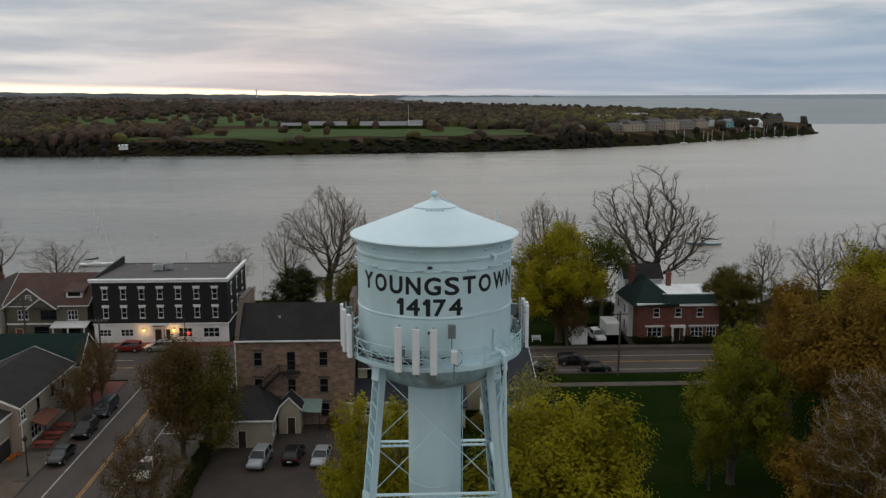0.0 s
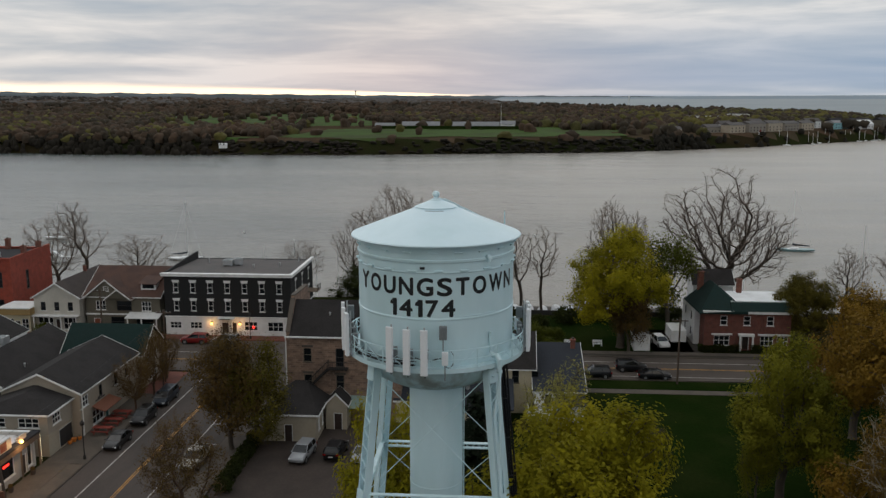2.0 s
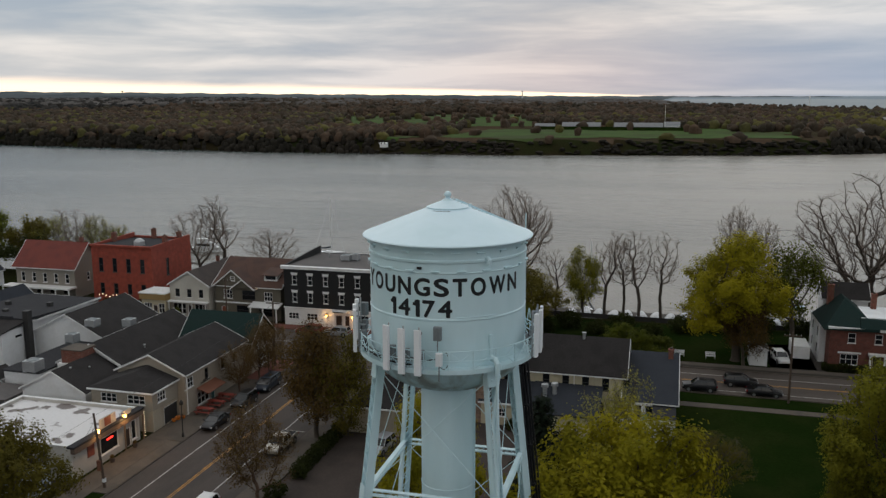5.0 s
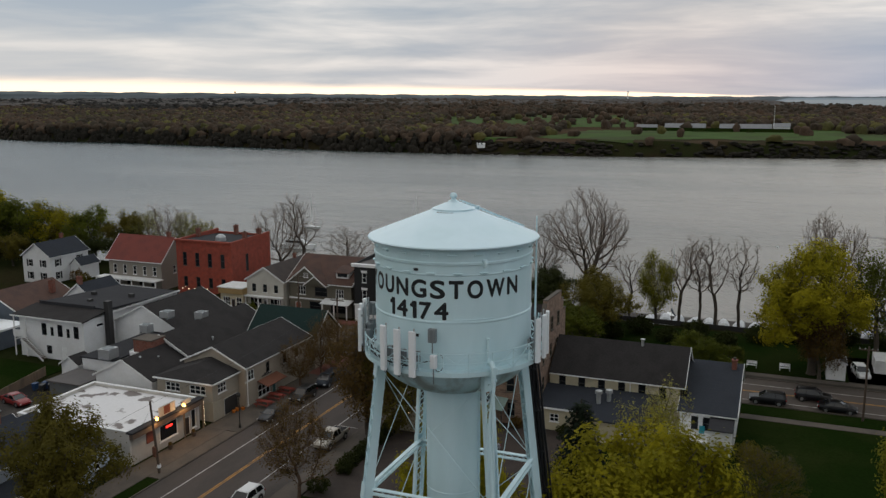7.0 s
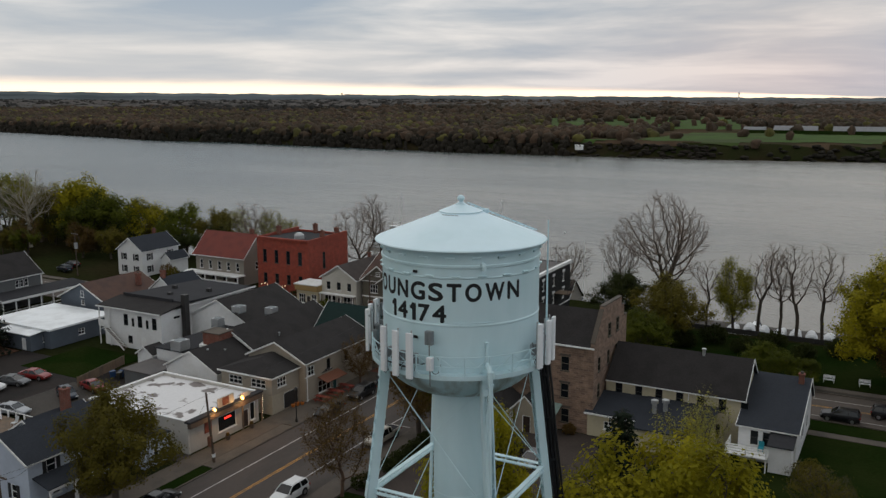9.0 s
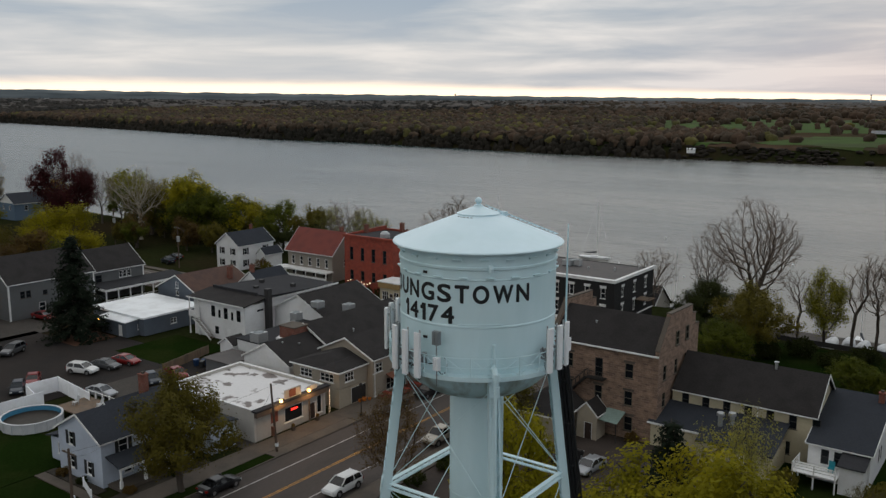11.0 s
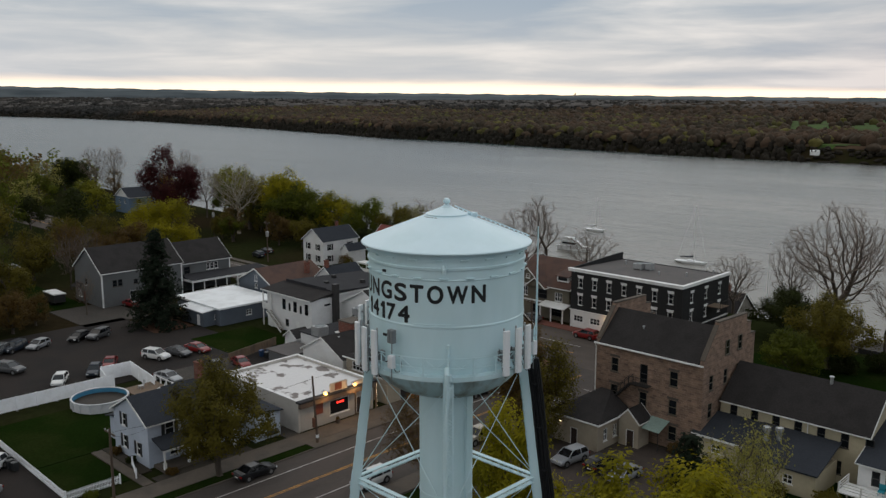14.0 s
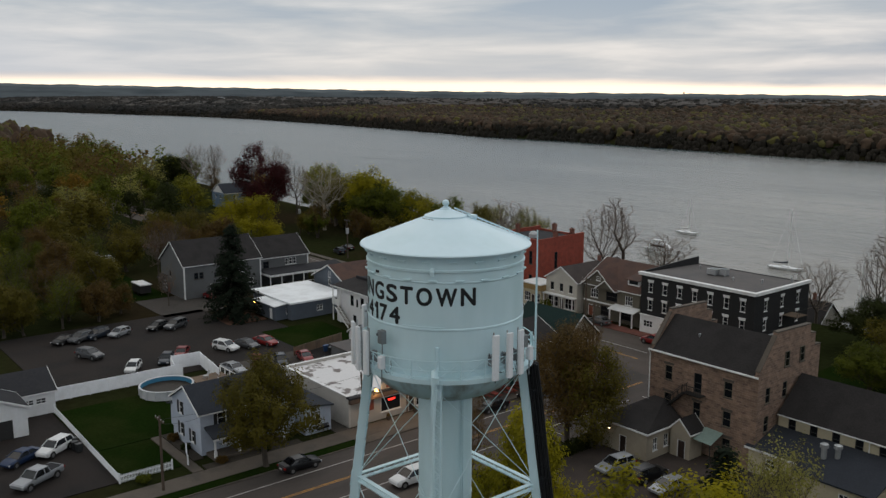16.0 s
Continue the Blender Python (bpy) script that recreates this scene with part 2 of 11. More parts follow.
def water_mat():
    mt = bpy.data.materials.new("river_water")
    mt.use_nodes = True
    n, l = mt.node_tree.nodes, mt.node_tree.links
    bs = n["Principled BSDF"]
    bs.inputs["Roughness"].default_value = 0.26
    bs.inputs["IOR"].default_value = 1.33
    tc = n.new("ShaderNodeTexCoord")
    # sky reflection put into base colour: dark blue-grey upstream, paler lakeward, in long streaks
    sep = n.new("ShaderNodeSeparateXYZ")
    l.new(tc.outputs["Object"], sep.inputs[0])
    ms = n.new("ShaderNodeMapping")
    ms.inputs["Scale"].default_value = (0.3, 1.3, 1)
    l.new(tc.outputs["Object"], ms.inputs[0])
    drift = n.new("ShaderNodeTexNoise")
    drift.inputs["Scale"].default_value, drift.inputs["Detail"].default_value = 0.012, 5
    l.new(ms.outputs[0], drift.inputs["Vector"])
    wob = n.new("ShaderNodeMath")
    wob.operation = "MULTIPLY_ADD"
    wob.inputs[1].default_value = 420.0
    l.new(drift.outputs["Fac"], wob.inputs[0])
    l.new(sep.outputs[0], wob.inputs[2])
    sky_sheen = n.new("ShaderNodeMapRange")
    sky_sheen.inputs[1].default_value, sky_sheen.inputs[2].default_value = -270.0, 490.0
    l.new(wob.outputs[0], sky_sheen.inputs[0])
    mx = n.new("ShaderNodeMix")
    mx.data_type = "RGBA"
    mx.inputs[6].default_value, mx.inputs[7].default_value = (0.022, 0.043, 0.047, 1), (0.32, 0.290, 0.255, 1)
    l.new(sky_sheen.outputs[0], mx.inputs[0])
    l.new(mx.outputs[2], bs.inputs["Base Color"])
    # specular is turned down upstream to dim the sky reflection there
    mirror_level = n.new("ShaderNodeMapRange")
    mirror_level.inputs[3].default_value, mirror_level.inputs[4].default_value = 0.36, 0.5
    l.new(sky_sheen.outputs[0], mirror_level.inputs[0])
    l.new(mirror_level.outputs[0], bs.inputs["Specular IOR Level"])
    prev = None
    for scale, st, dist, sx in ((0.7, 0.7, 0.6, (0.7, 1, 1)), (0.11, 0.5, 2.0, (0.55, 1, 1)), (0.013, 0.7, 8.0, (0.35, 1.2, 1))):
        mp = n.new("ShaderNodeMapping")
        mp.inputs["Scale"].default_value = sx
        mp.inputs["Rotation"].default_value = (0, 0, radians(-8))
        l.new(tc.outputs["Object"], mp.inputs[0])
        t = n.new("ShaderNodeTexNoise")
        t.inputs["Scale"].default_value, t.inputs["Detail"].default_value = scale, 5
        l.new(mp.outputs[0], t.inputs["Vector"])
        b = n.new("ShaderNodeBump")
        b.inputs["Strength"].default_value, b.inputs["Distance"].default_value = st, dist
        l.new(t.outputs["Fac"], b.inputs["Height"])
        if prev:
            l.new(prev, b.inputs["Normal"])
        prev = b.outputs[0]
    l.new(prev, bs.inputs["Normal"])
    return mt


M_WATER = water_mat()
M_TANK = mat("tank_paint", (0.62, 0.79, 0.84), rough=0.45, grain=(0.03, 2.0), second=(0.47, 0.65, 0.68), stain=(0.6, 0.5), stretch=(1, 1, 0.25), bump=(0.05, 1.2))
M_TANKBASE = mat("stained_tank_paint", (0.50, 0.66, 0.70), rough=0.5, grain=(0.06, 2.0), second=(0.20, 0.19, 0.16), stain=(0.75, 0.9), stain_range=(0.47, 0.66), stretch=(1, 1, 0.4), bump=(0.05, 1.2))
M_TANKROOF = mat("roof_paint", (0.64, 0.80, 0.87), rough=0.4, grain=(0.02, 2.0), second=(0.55, 0.73, 0.78), stain=(0.4, 0.4), bump=(0.05, 1.0))
M_LETTER = mat("black_lettering", (0.012, 0.014, 0.016), rough=0.5, grain=(0.2, 5))
M_ANTENNA = mat("antenna_plastic", (0.82, 0.83, 0.85), rough=0.5, grain=(0.03, 6))
M_EQUIP = mat("grey_equipment", (0.20, 0.22, 0.23), rough=0.6, grain=(0.1, 9))
M_CABLE = mat("black_cable", (0.012, 0.012, 0.014), rough=0.55, grain=(0.2, 9))
M_GRASS = mat("lawn_grass", (0.0095, 0.0195, 0.004), rough=0.95, spec=0.0, grain=(0.25, 3.0), second=(0.018, 0.025, 0.007), stain=(0.8, 0.12), bump=(0.6, 9))
M_ASPHALT = mat("road_asphalt", (0.066, 0.053, 0.047), rough=0.9, grain=(0.12, 6), second=(0.044, 0.037, 0.033), stain=(0.8, 0.22), bump=(0.15, 30), stretch=(1, 0.35, 1))
M_ASPHALT_X = mat("main_road_asphalt", (0.085, 0.068, 0.058), rough=0.9, grain=(0.12, 6), second=(0.059, 0.047, 0.040), stain=(0.8, 0.22), bump=(0.15, 30), stretch=(0.35, 1, 1))
M_LOT = mat("lot_asphalt", (0.025, 0.0198, 0.0178), rough=0.95, spec=0.2, grain=(0.15, 4), second=(0.016, 0.014, 0.0138), stain=(0.8, 0.15), bump=(0.2, 30))
M_YARD = mat("yard_asphalt", (0.060, 0.047, 0.041), rough=0.95, spec=0.2, grain=(0.15, 4), second=(0.042, 0.034, 0.030), stain=(0.8, 0.25), bump=(0.2, 30))
M_GRAVEL = mat("gravel", (0.052, 0.044, 0.038), rough=0.95, grain=(0.3, 5), second=(0.038, 0.033, 0.029), stain=(0.7, 0.3), bump=(0.5, 14))
M_CONCRETE = mat("concrete", (0.098, 0.080, 0.065), rough=0.9, grain=(0.12, 3), second=(0.064, 0.055, 0.047), stain=(0.7, 0.35), bump=(0.15, 20))
M_PAVER = mat("red_pavers", (0.16, 0.055, 0.04), rough=0.9, grain=(0.25, 6), second=(0.11, 0.045, 0.035), stain=(0.7, 0.5), bump=(0.3, 16))
M_WHITELINE = mat("white_road_paint", (0.45, 0.43, 0.41), rough=0.8, grain=(0.25, 4), second=(0.24, 0.22, 0.21), stain=(0.8, 0.8))
M_YELLOW = mat("yellow_road_paint", (0.55, 0.27, 0.05), rough=0.8, grain=(0.25, 4), second=(0.30, 0.17, 0.06), stain=(0.8, 0.8))
M_MULCH = mat("bark_mulch", (0.10, 0.045, 0.025), rough=0.95, grain=(0.4, 7), bump=(0.6, 14))
M_SOIL = mat("soil", (0.036, 0.029, 0.021), rough=0.95, grain=(0.3, 4), bump=(0.5, 10))
M_SHINGLE = courses(mat("charcoal_shingles", (0.034, 0.031, 0.031), rough=0.95, spec=0.15, grain=(0.25, 7), second=(0.027, 0.0245, 0.0245), stain=(0.8, 0.5), bump=(0.2, 22)), 0.14, 0.35)
M_SHINGLE_BL = courses(mat("blue_grey_shingles", (0.034, 0.038, 0.047), rough=0.95, spec=0.15, grain=(0.2, 7), second=(0.031, 0.034, 0.042), stain=(0.7, 0.5)), 0.14, 0.35)
M_SHINGLE_BR = courses(mat("brown_shingles", (0.085, 0.045, 0.034), rough=0.9, grain=(0.25, 7), second=(0.062, 0.036, 0.03), stain=(0.8, 0.5)), 0.14, 0.35)
M_SHINGLE_DK = courses(mat("dark_brown_shingles", (0.050, 0.038, 0.034), rough=0.9, grain=(0.25, 7), second=(0.036, 0.028, 0.027), stain=(0.8, 0.5)), 0.14, 0.35)
M_SHINGLE_GN = courses(mat("green_shingles", (0.017, 0.033, 0.031), rough=0.95, spec=0.1, grain=(0.25, 7), second=(0.018, 0.032, 0.03), stain=(0.8, 0.5)), 0.14, 0.35)
M_REDROOF = courses(mat("red_roof", (0.16, 0.028, 0.018), rough=0.7, grain=(0.15, 5), second=(0.12, 0.022, 0.016), stain=(0.7, 0.5)), 0.3, 0.3)
M_MEMBRANE = mat("white_roof_membrane", (0.66, 0.645, 0.65), rough=0.7, grain=(0.06, 3), second=(0.15, 0.125, 0.115), stain=(0.95, 0.33), stain_range=(0.56, 0.60))
M_MEMBRANE2 = mat("clean_white_membrane", (0.84, 0.86, 0.88), rough=0.6, grain=(0.04, 2), second=(0.66, 0.67, 0.68), stain=(0.6, 0.3))
M_TARROOF = mat("grey_flat_roof", (0.105, 0.094, 0.092), rough=0.9, grain=(0.12, 3), second=(0.085, 0.08, 0.08), stain=(0.8, 0.35))
M_TARDARK = mat("dark_flat_roof", (0.034, 0.034, 0.038), rough=0.95, spec=0.15, grain=(0.15, 3), second=(0.038, 0.038, 0.042), stain=(0.8, 0.35))
M_STONE = masonry("rough_stone", (0.27, 0.175, 0.125), (0.155, 0.10, 0.075), (0.28, 0.205, 0.16), 0.62, 0.27, 0.02)
M_REDBRICK = masonry("red_painted_brick", (0.30, 0.055, 0.03), (0.25, 0.045, 0.027), (0.24, 0.06, 0.04), 0.24, 0.085, 0.008)
M_BRICK = masonry("dark_red_brick", (0.17, 0.05, 0.035), (0.12, 0.037, 0.03), (0.16, 0.09, 0.07), 0.24, 0.085, 0.01)
M_BLACKWALL = courses(mat("black_siding", (0.012, 0.012, 0.013), rough=0.75, grain=(0.25, 5), bump=(0.1, 9)), 0.12, 0.4)
M_WHITE = courses(mat("white_siding", (0.74, 0.74, 0.75), rough=0.7, grain=(0.05, 3), second=(0.62, 0.61, 0.60), stain=(0.35, 0.5)), 0.13, 0.4)
M_PALE = courses(mat("pale_putty_siding", (0.47, 0.445, 0.395), rough=0.75, grain=(0.06, 3), second=(0.40, 0.375, 0.33), stain=(0.6, 0.4)), 0.13, 0.4)
M_TRIM = mat("white_trim", (0.76, 0.76, 0.76), rough=0.6, grain=(0.06, 4), second=(0.6, 0.59, 0.57), stain=(0.5, 0.8))
M_TAN = courses(mat("tan_siding", (0.40, 0.345, 0.27), rough=0.75, grain=(0.06, 3), second=(0.32, 0.275, 0.215), stain=(0.6, 0.4)), 0.13, 0.4)
M_CREAM = courses(mat("cream_siding", (0.50, 0.44, 0.31), rough=0.75, grain=(0.06, 3), second=(0.41, 0.36, 0.26), stain=(0.6, 0.4)), 0.13, 0.4)
M_GREYSID = courses(mat("grey_siding", (0.120, 0.125, 0.130), rough=0.75, grain=(0.06, 3), second=(0.105, 0.106, 0.108), stain=(0.6, 0.4)), 0.13, 0.4)
M_TAUPE = courses(mat("taupe_siding", (0.255, 0.23, 0.195), rough=0.75, grain=(0.06, 3), second=(0.24, 0.22, 0.20), stain=(0.6, 0.4)), 0.13, 0.4)
M_BEIGE = courses(mat("beige_siding", (0.345, 0.30, 0.245), rough=0.75, grain=(0.06, 3), second=(0.29, 0.25, 0.20), stain=(0.6, 0.4)), 0.13, 0.4)
M_OLIVE = courses(mat("olive_siding", (0.125, 0.11, 0.082), rough=0.75, grain=(0.06, 3), second=(0.095, 0.085, 0.064), stain=(0.6, 0.4)), 0.13, 0.4)
M_BLUESID = courses(mat("pale_blue_siding", (0.46, 0.51, 0.60), rough=0.75, grain=(0.05, 3), second=(0.38, 0.42, 0.50), stain=(0.6, 0.4)), 0.13, 0.4)
M_SLATE = courses(mat("slate_blue_siding", (0.105, 0.125, 0.155), rough=0.75, grain=(0.05, 3), second=(0.085, 0.10, 0.125), stain=(0.6, 0.4)), 0.13, 0.4)
M_BLOCK = mat("painted_block", (0.42, 0.385, 0.345), rough=0.85, grain=(0.06, 4), second=(0.34, 0.31, 0.275), stain=(0.6, 0.5), bump=(0.15, 8))
M_BLOCKW = mat("white_block", (0.50, 0.475, 0.44), rough=0.85, grain=(0.06, 4), second=(0.40, 0.375, 0.345), stain=(0.6, 0.5), bump=(0.15, 8))
M_GLASS = mat("window_glass", (0.010, 0.012, 0.015), rough=0.06, spec=0.3)
M_GLASS_B = mat("blue_window_glass", (0.030, 0.042, 0.055), rough=0.08, spec=0.5)
M_DARKTRIM = mat("dark_trim", (0.03, 0.028, 0.028), rough=0.6, grain=(0.1, 6))
M_SHUTTER = mat("black_shutters", (0.015, 0.016, 0.018), rough=0.6, grain=(0.2, 9), stretch=(1, 1, 6))
M_DOOR = mat("dark_door", (0.035, 0.022, 0.018), rough=0.5, grain=(0.15, 6))
M_REDDOOR = mat("rust_door", (0.20, 0.06, 0.03), rough=0.5, grain=(0.15, 6))
M_WOOD = mat("weathered_wood", (0.16, 0.11, 0.075), rough=0.85, grain=(0.25, 3), stretch=(1, 1, 0.15), second=(0.11, 0.085, 0.065), stain=(0.7, 1.2))
M_POLE = mat("pole_wood", (0.085, 0.06, 0.045), rough=0.9, grain=(0.3, 4), stretch=(3, 3, 0.15), bump=(0.3, 6))
M_REDWOOD = mat("red_stained_wood", (0.14, 0.030, 0.020), rough=0.8, grain=(0.25, 4))
M_AWNING = mat("brown_awning", (0.17, 0.065, 0.038), rough=0.85, grain=(0.2, 4), stretch=(1, 6, 1))
M_CANOPY = mat("verdigris_metal", (0.20, 0.27, 0.245), rough=0.6, grain=(0.2, 4))
M_METAL = mat("galvanised_metal", (0.42, 0.43, 0.44), rough=0.45, metal=0.6, grain=(0.12, 4))
M_IRON = mat("dark_iron", (0.02, 0.019, 0.019), rough=0.6, grain=(0.2, 9))
M_CHIMNEY = masonry("chimney_brick", (0.20, 0.055, 0.035), (0.15, 0.045, 0.03), (0.2, 0.13, 0.1), 0.24, 0.09, 0.012)
M_PICKET = mat("white_fence", (0.88, 0.89, 0.92), rough=0.7, grain=(0.06, 5), second=(0.74, 0.74, 0.76), stain=(0.4, 1.0))
M_POOLBLUE = mat("pool_liner", (0.06, 0.22, 0.36), rough=0.4, grain=(0.1, 4))
M_POOLWALL = mat("pool_wall", (0.52, 0.53, 0.55), rough=0.5, grain=(0.1, 3))
M_POOLCOVER = mat("pool_murk", (0.030, 0.024, 0.018), rough=0.5, spec=0.1, grain=(0.3, 2))
M_BARK = mat("tree_bark", (0.075, 0.06, 0.048), rough=0.95, grain=(0.3, 5), stretch=(1, 1, 0.3), bump=(0.5, 10), objrand=0.2)
M_TWIG = mat("bare_twigs", (0.15, 0.115, 0.092), rough=0.95, grain=(0.25, 2), objrand=0.25)
M_PALEBARK = mat("pale_bark", (0.38, 0.34, 0.27), rough=0.9, grain=(0.3, 2), second=(0.2, 0.17, 0.13), stain=(0.8, 1.0))
L_YELLOW = leaf_mat("yellow_green_leaves", (0.285, 0.245, 0.012), (0.16, 0.152, 0.011))
L_GREEN = leaf_mat("fresh_green_leaves", (0.105, 0.12, 0.014), (0.058, 0.07, 0.011))
L_SPRING = leaf_mat("spring_green_leaves", (0.20, 0.19, 0.018), (0.12, 0.12, 0.014))
L_OLIVE = leaf_mat("olive_leaves", (0.130, 0.108, 0.018), (0.08, 0.07, 0.014))
L_PALE = leaf_mat("pale_budding_leaves", (0.28, 0.26, 0.07), (0.19, 0.18, 0.05))
L_BROWN = leaf_mat("brown_buds", (0.128, 0.080, 0.026), (0.080, 0.054, 0.019))
L_ORANGE = leaf_mat("orange_tinted_leaves", (0.23, 0.135, 0.020), (0.15, 0.10, 0.018))
L_PURPLE = leaf_mat("purple_beech_leaves", (0.062, 0.017, 0.017), (0.040, 0.012, 0.012))
L_DARK = leaf_mat("dark_green_leaves", (0.036, 0.044, 0.011), (0.022, 0.028, 0.008))
L_NEEDLE = leaf_mat("spruce_needles", (0.018, 0.026, 0.016), (0.011, 0.017, 0.011))
M_LAMP = mat("warm_lamp_glow", (0.8, 0.45, 0.15), emit=(1.0, 0.42, 0.07), strength=9.0)
M_LAMPW = mat("white_lamp_glow", (1, 0.9, 0.7), emit=(1.0, 0.75, 0.45), strength=3.0)
M_NEON = mat("red_neon_glow", (1, 0.05, 0.03), emit=(1.0, 0.03, 0.02), strength=2.5)
M_HULL = mat("white_hull", (0.72, 0.73, 0.74), rough=0.35, grain=(0.04, 3))
M_TEAL = mat("teal_hull", (0.18, 0.30, 0.32), rough=0.4, grain=(0.05, 3))
M_CANVAS = mat("dark_boat_canvas", (0.02, 0.025, 0.035), rough=0.8, grain=(0.2, 6))
M_TYRE = mat("tyre_rubber", (0.012, 0.012, 0.012), rough=0.85)
M_RIM = mat("alloy_rim", (0.35, 0.35, 0.36), rough=0.35, metal=0.8)
M_CARGLASS = mat("car_glass", (0.008, 0.009, 0.011), rough=0.05, spec=0.6)
M_HEADLIGHT = mat("headlight_lens", (0.55, 0.56, 0.58), rough=0.15)
M_TAIL = mat("tail_light", (0.22, 0.01, 0.008), rough=0.2)


def paint(name, c, metal=0.3):
    return mat(name, c, rough=0.28, metal=metal, spec=0.5, grain=(0.02, 3))


P_BLACK, P_WHITE, P_SILVER = paint("black_car_paint", (0.008, 0.008, 0.010)), paint("white_car_paint", (0.66, 0.66, 0.66), 0.0), paint("silver_car_paint", (0.30, 0.31, 0.33))
P_GREY, P_RED, P_BLUE = paint("grey_car_paint", (0.085, 0.088, 0.095)), paint("red_car_paint", (0.20, 0.012, 0.012), 0.1), paint("blue_car_paint", (0.012, 0.028, 0.075))
P_NAVY, P_BEIGE = paint("navy_car_paint", (0.018, 0.026, 0.040)), paint("beige_car_paint", (0.34, 0.31, 0.26))

# ---- building blocks ----
ORIGIN = {}


class Geo:
    """Vertices and faces of one mesh, in the place's own coordinates."""

    def __init__(self):
        self.v, self.f = [], []

    def add(self, verts, faces):
        k = len(self.v)
        self.v += [tuple(p) for p in verts]
        self.f += [tuple(i + k for i in f) for f in faces]
        return self

    def box(self, x0, y0, z0, x1, y1, z1):
        x0, x1, y0, y1, z0, z1 = min(x0, x1), max(x0, x1), min(y0, y1), max(y0, y1), min(z0, z1), max(z0, z1)
        return self.add([(x0, y0, z0), (x1, y0, z0), (x1, y1, z0), (x0, y1, z0), (x0, y0, z1), (x1, y0, z1), (x1, y1, z1), (x0, y1, z1)],
                        [(3, 2, 1, 0), (4, 5, 6, 7), (0, 1, 5, 4), (1, 2, 6, 5), (2, 3, 7, 6), (3, 0, 4, 7)])

    def hull8(self, low, high):
        """Two quads (each four points, anticlockwise from above) joined into a solid."""
        return self.add(list(low) + list(high), [(3, 2, 1, 0), (4, 5, 6, 7), (0, 1, 5, 4), (1, 2, 6, 5), (2, 3, 7, 6), (3, 0, 4, 7)])

    def prism(self, pts, axis, a, b):
        """A polygon of 2D points pushed along x, y or z from a to b."""
        def at(p, q):
            return {"x": (q, p[0], p[1]), "y": (p[0], q, p[1]), "z": (p[0], p[1], q)}[axis]
        n = len(pts)
        return self.add([at(p, a) for p in pts] + [at(p, b) for p in pts],
                        [tuple(range(n))[::-1], tuple(range(n, 2 * n))] + [(i, (i + 1) % n, n + (i + 1) % n, n + i) for i in range(n)])

    def slab(self, quad, thick):
        """A sloping quad with thickness straight down."""
        return self.hull8([(p[0], p[1], p[2] - thick) for p in quad], quad)

    def tube(self, pts, radii, n=6, cap=True):
        pts = [Vector(p) for p in pts]
        if not isinstance(radii, (list, tuple)):
            radii = [radii] * len(pts)
        verts, faces = [], []
        for i, p in enumerate(pts):
            d = (pts[min(i + 1, len(pts) - 1)] - pts[max(i - 1, 0)]).normalized()
            a = d.cross(Vector((0, 0, 1)) if abs(d.z) < 0.95 else Vector((1, 0, 0))).normalized()
            b = d.cross(a)
            for k in range(n):
                t = 2 * math.pi * k / n
                verts.append(p + radii[i] * (math.cos(t) * a + math.sin(t) * b))
        for i in range(len(pts) - 1):
            for k in range(n):
                faces.append((i * n + k, i * n + (k + 1) % n, (i + 1) * n + (k + 1) % n, (i + 1) * n + k))
        if cap:
            faces += [tuple(range(n)), tuple(range((len(pts) - 1) * n, len(pts) * n))[::-1]]
        return self.add(verts, faces)

    def lathe(self, profile, cx=0.0, cy=0.0, n=48, close=False):
        verts, faces, m = [], [], len(profile)
        for k in range(n):
            t = 2 * math.pi * k / n
            verts += [(cx + r * math.cos(t), cy + r * math.sin(t), z) for r, z in profile]
        for k in range(n):
            for i in range(m - 1 + close):
                j = (i + 1) % m
                faces.append((k * m + i, ((k + 1) % n) * m + i, ((k + 1) % n) * m + j, k * m + j))
        return self.add(verts, faces)

    def bar(self, p, q, w, h=None):
        """A straight square bar between two points."""
        h = h or w
        p, q = Vector(p), Vector(q)
        d = (q - p).normalized()
        a = d.cross(Vector((0, 0, 1)) if abs(d.z) < 0.98 else Vector((1, 0, 0))).normalized() * w / 2
        b = d.cross(a.normalized()) * h / 2
        return self.hull8([p - a - b, p + a - b, p + a + b, p - a + b], [q - a - b, q + a - b, q + a + b, q - a + b])

    def ball(self, c, r, n=8, m=6, sz=1.0):
        prof = [(r * math.sin(math.pi * i / m), c[2] + sz * -r * math.cos(math.pi * i / m)) for i in range(m + 1)]
        prof[0], prof[-1] = (0.001, prof[0][1]), (0.001, prof[-1][1])
        return self.lathe(prof, c[0], c[1], n)


def mesh_of(geo, name, smooth=False, mtl=None, shift=(0, 0, 0)):
    me = bpy.data.meshes.new(name)
    sx, sy, sz = shift
    me.from_pydata([(p[0] - sx, p[1] - sy, p[2] - sz) for p in geo.v], [], geo.f)
    bm = bmesh.new()
    bm.from_mesh(me)
    bmesh.ops.recalc_face_normals(bm, faces=bm.faces)
    bm.to_mesh(me)
    bm.free()
    if smooth:
        me.polygons.foreach_set("use_smooth", [True] * len(me.polygons))
        me.set_sharp_from_angle(angle=radians(28))
    if mtl:
        me.materials.append(mtl)
    return me


def thing(name, at, label, category, group="", kind="", turn=0.0):
    ob = new(name)
    ob.location = at
    ob.rotation_euler = (0, 0, radians(turn))
    ob.empty_display_size = 0.5
    ORIGIN[ob] = Vector(at)
    return tagged(ob, label, category, group, kind)


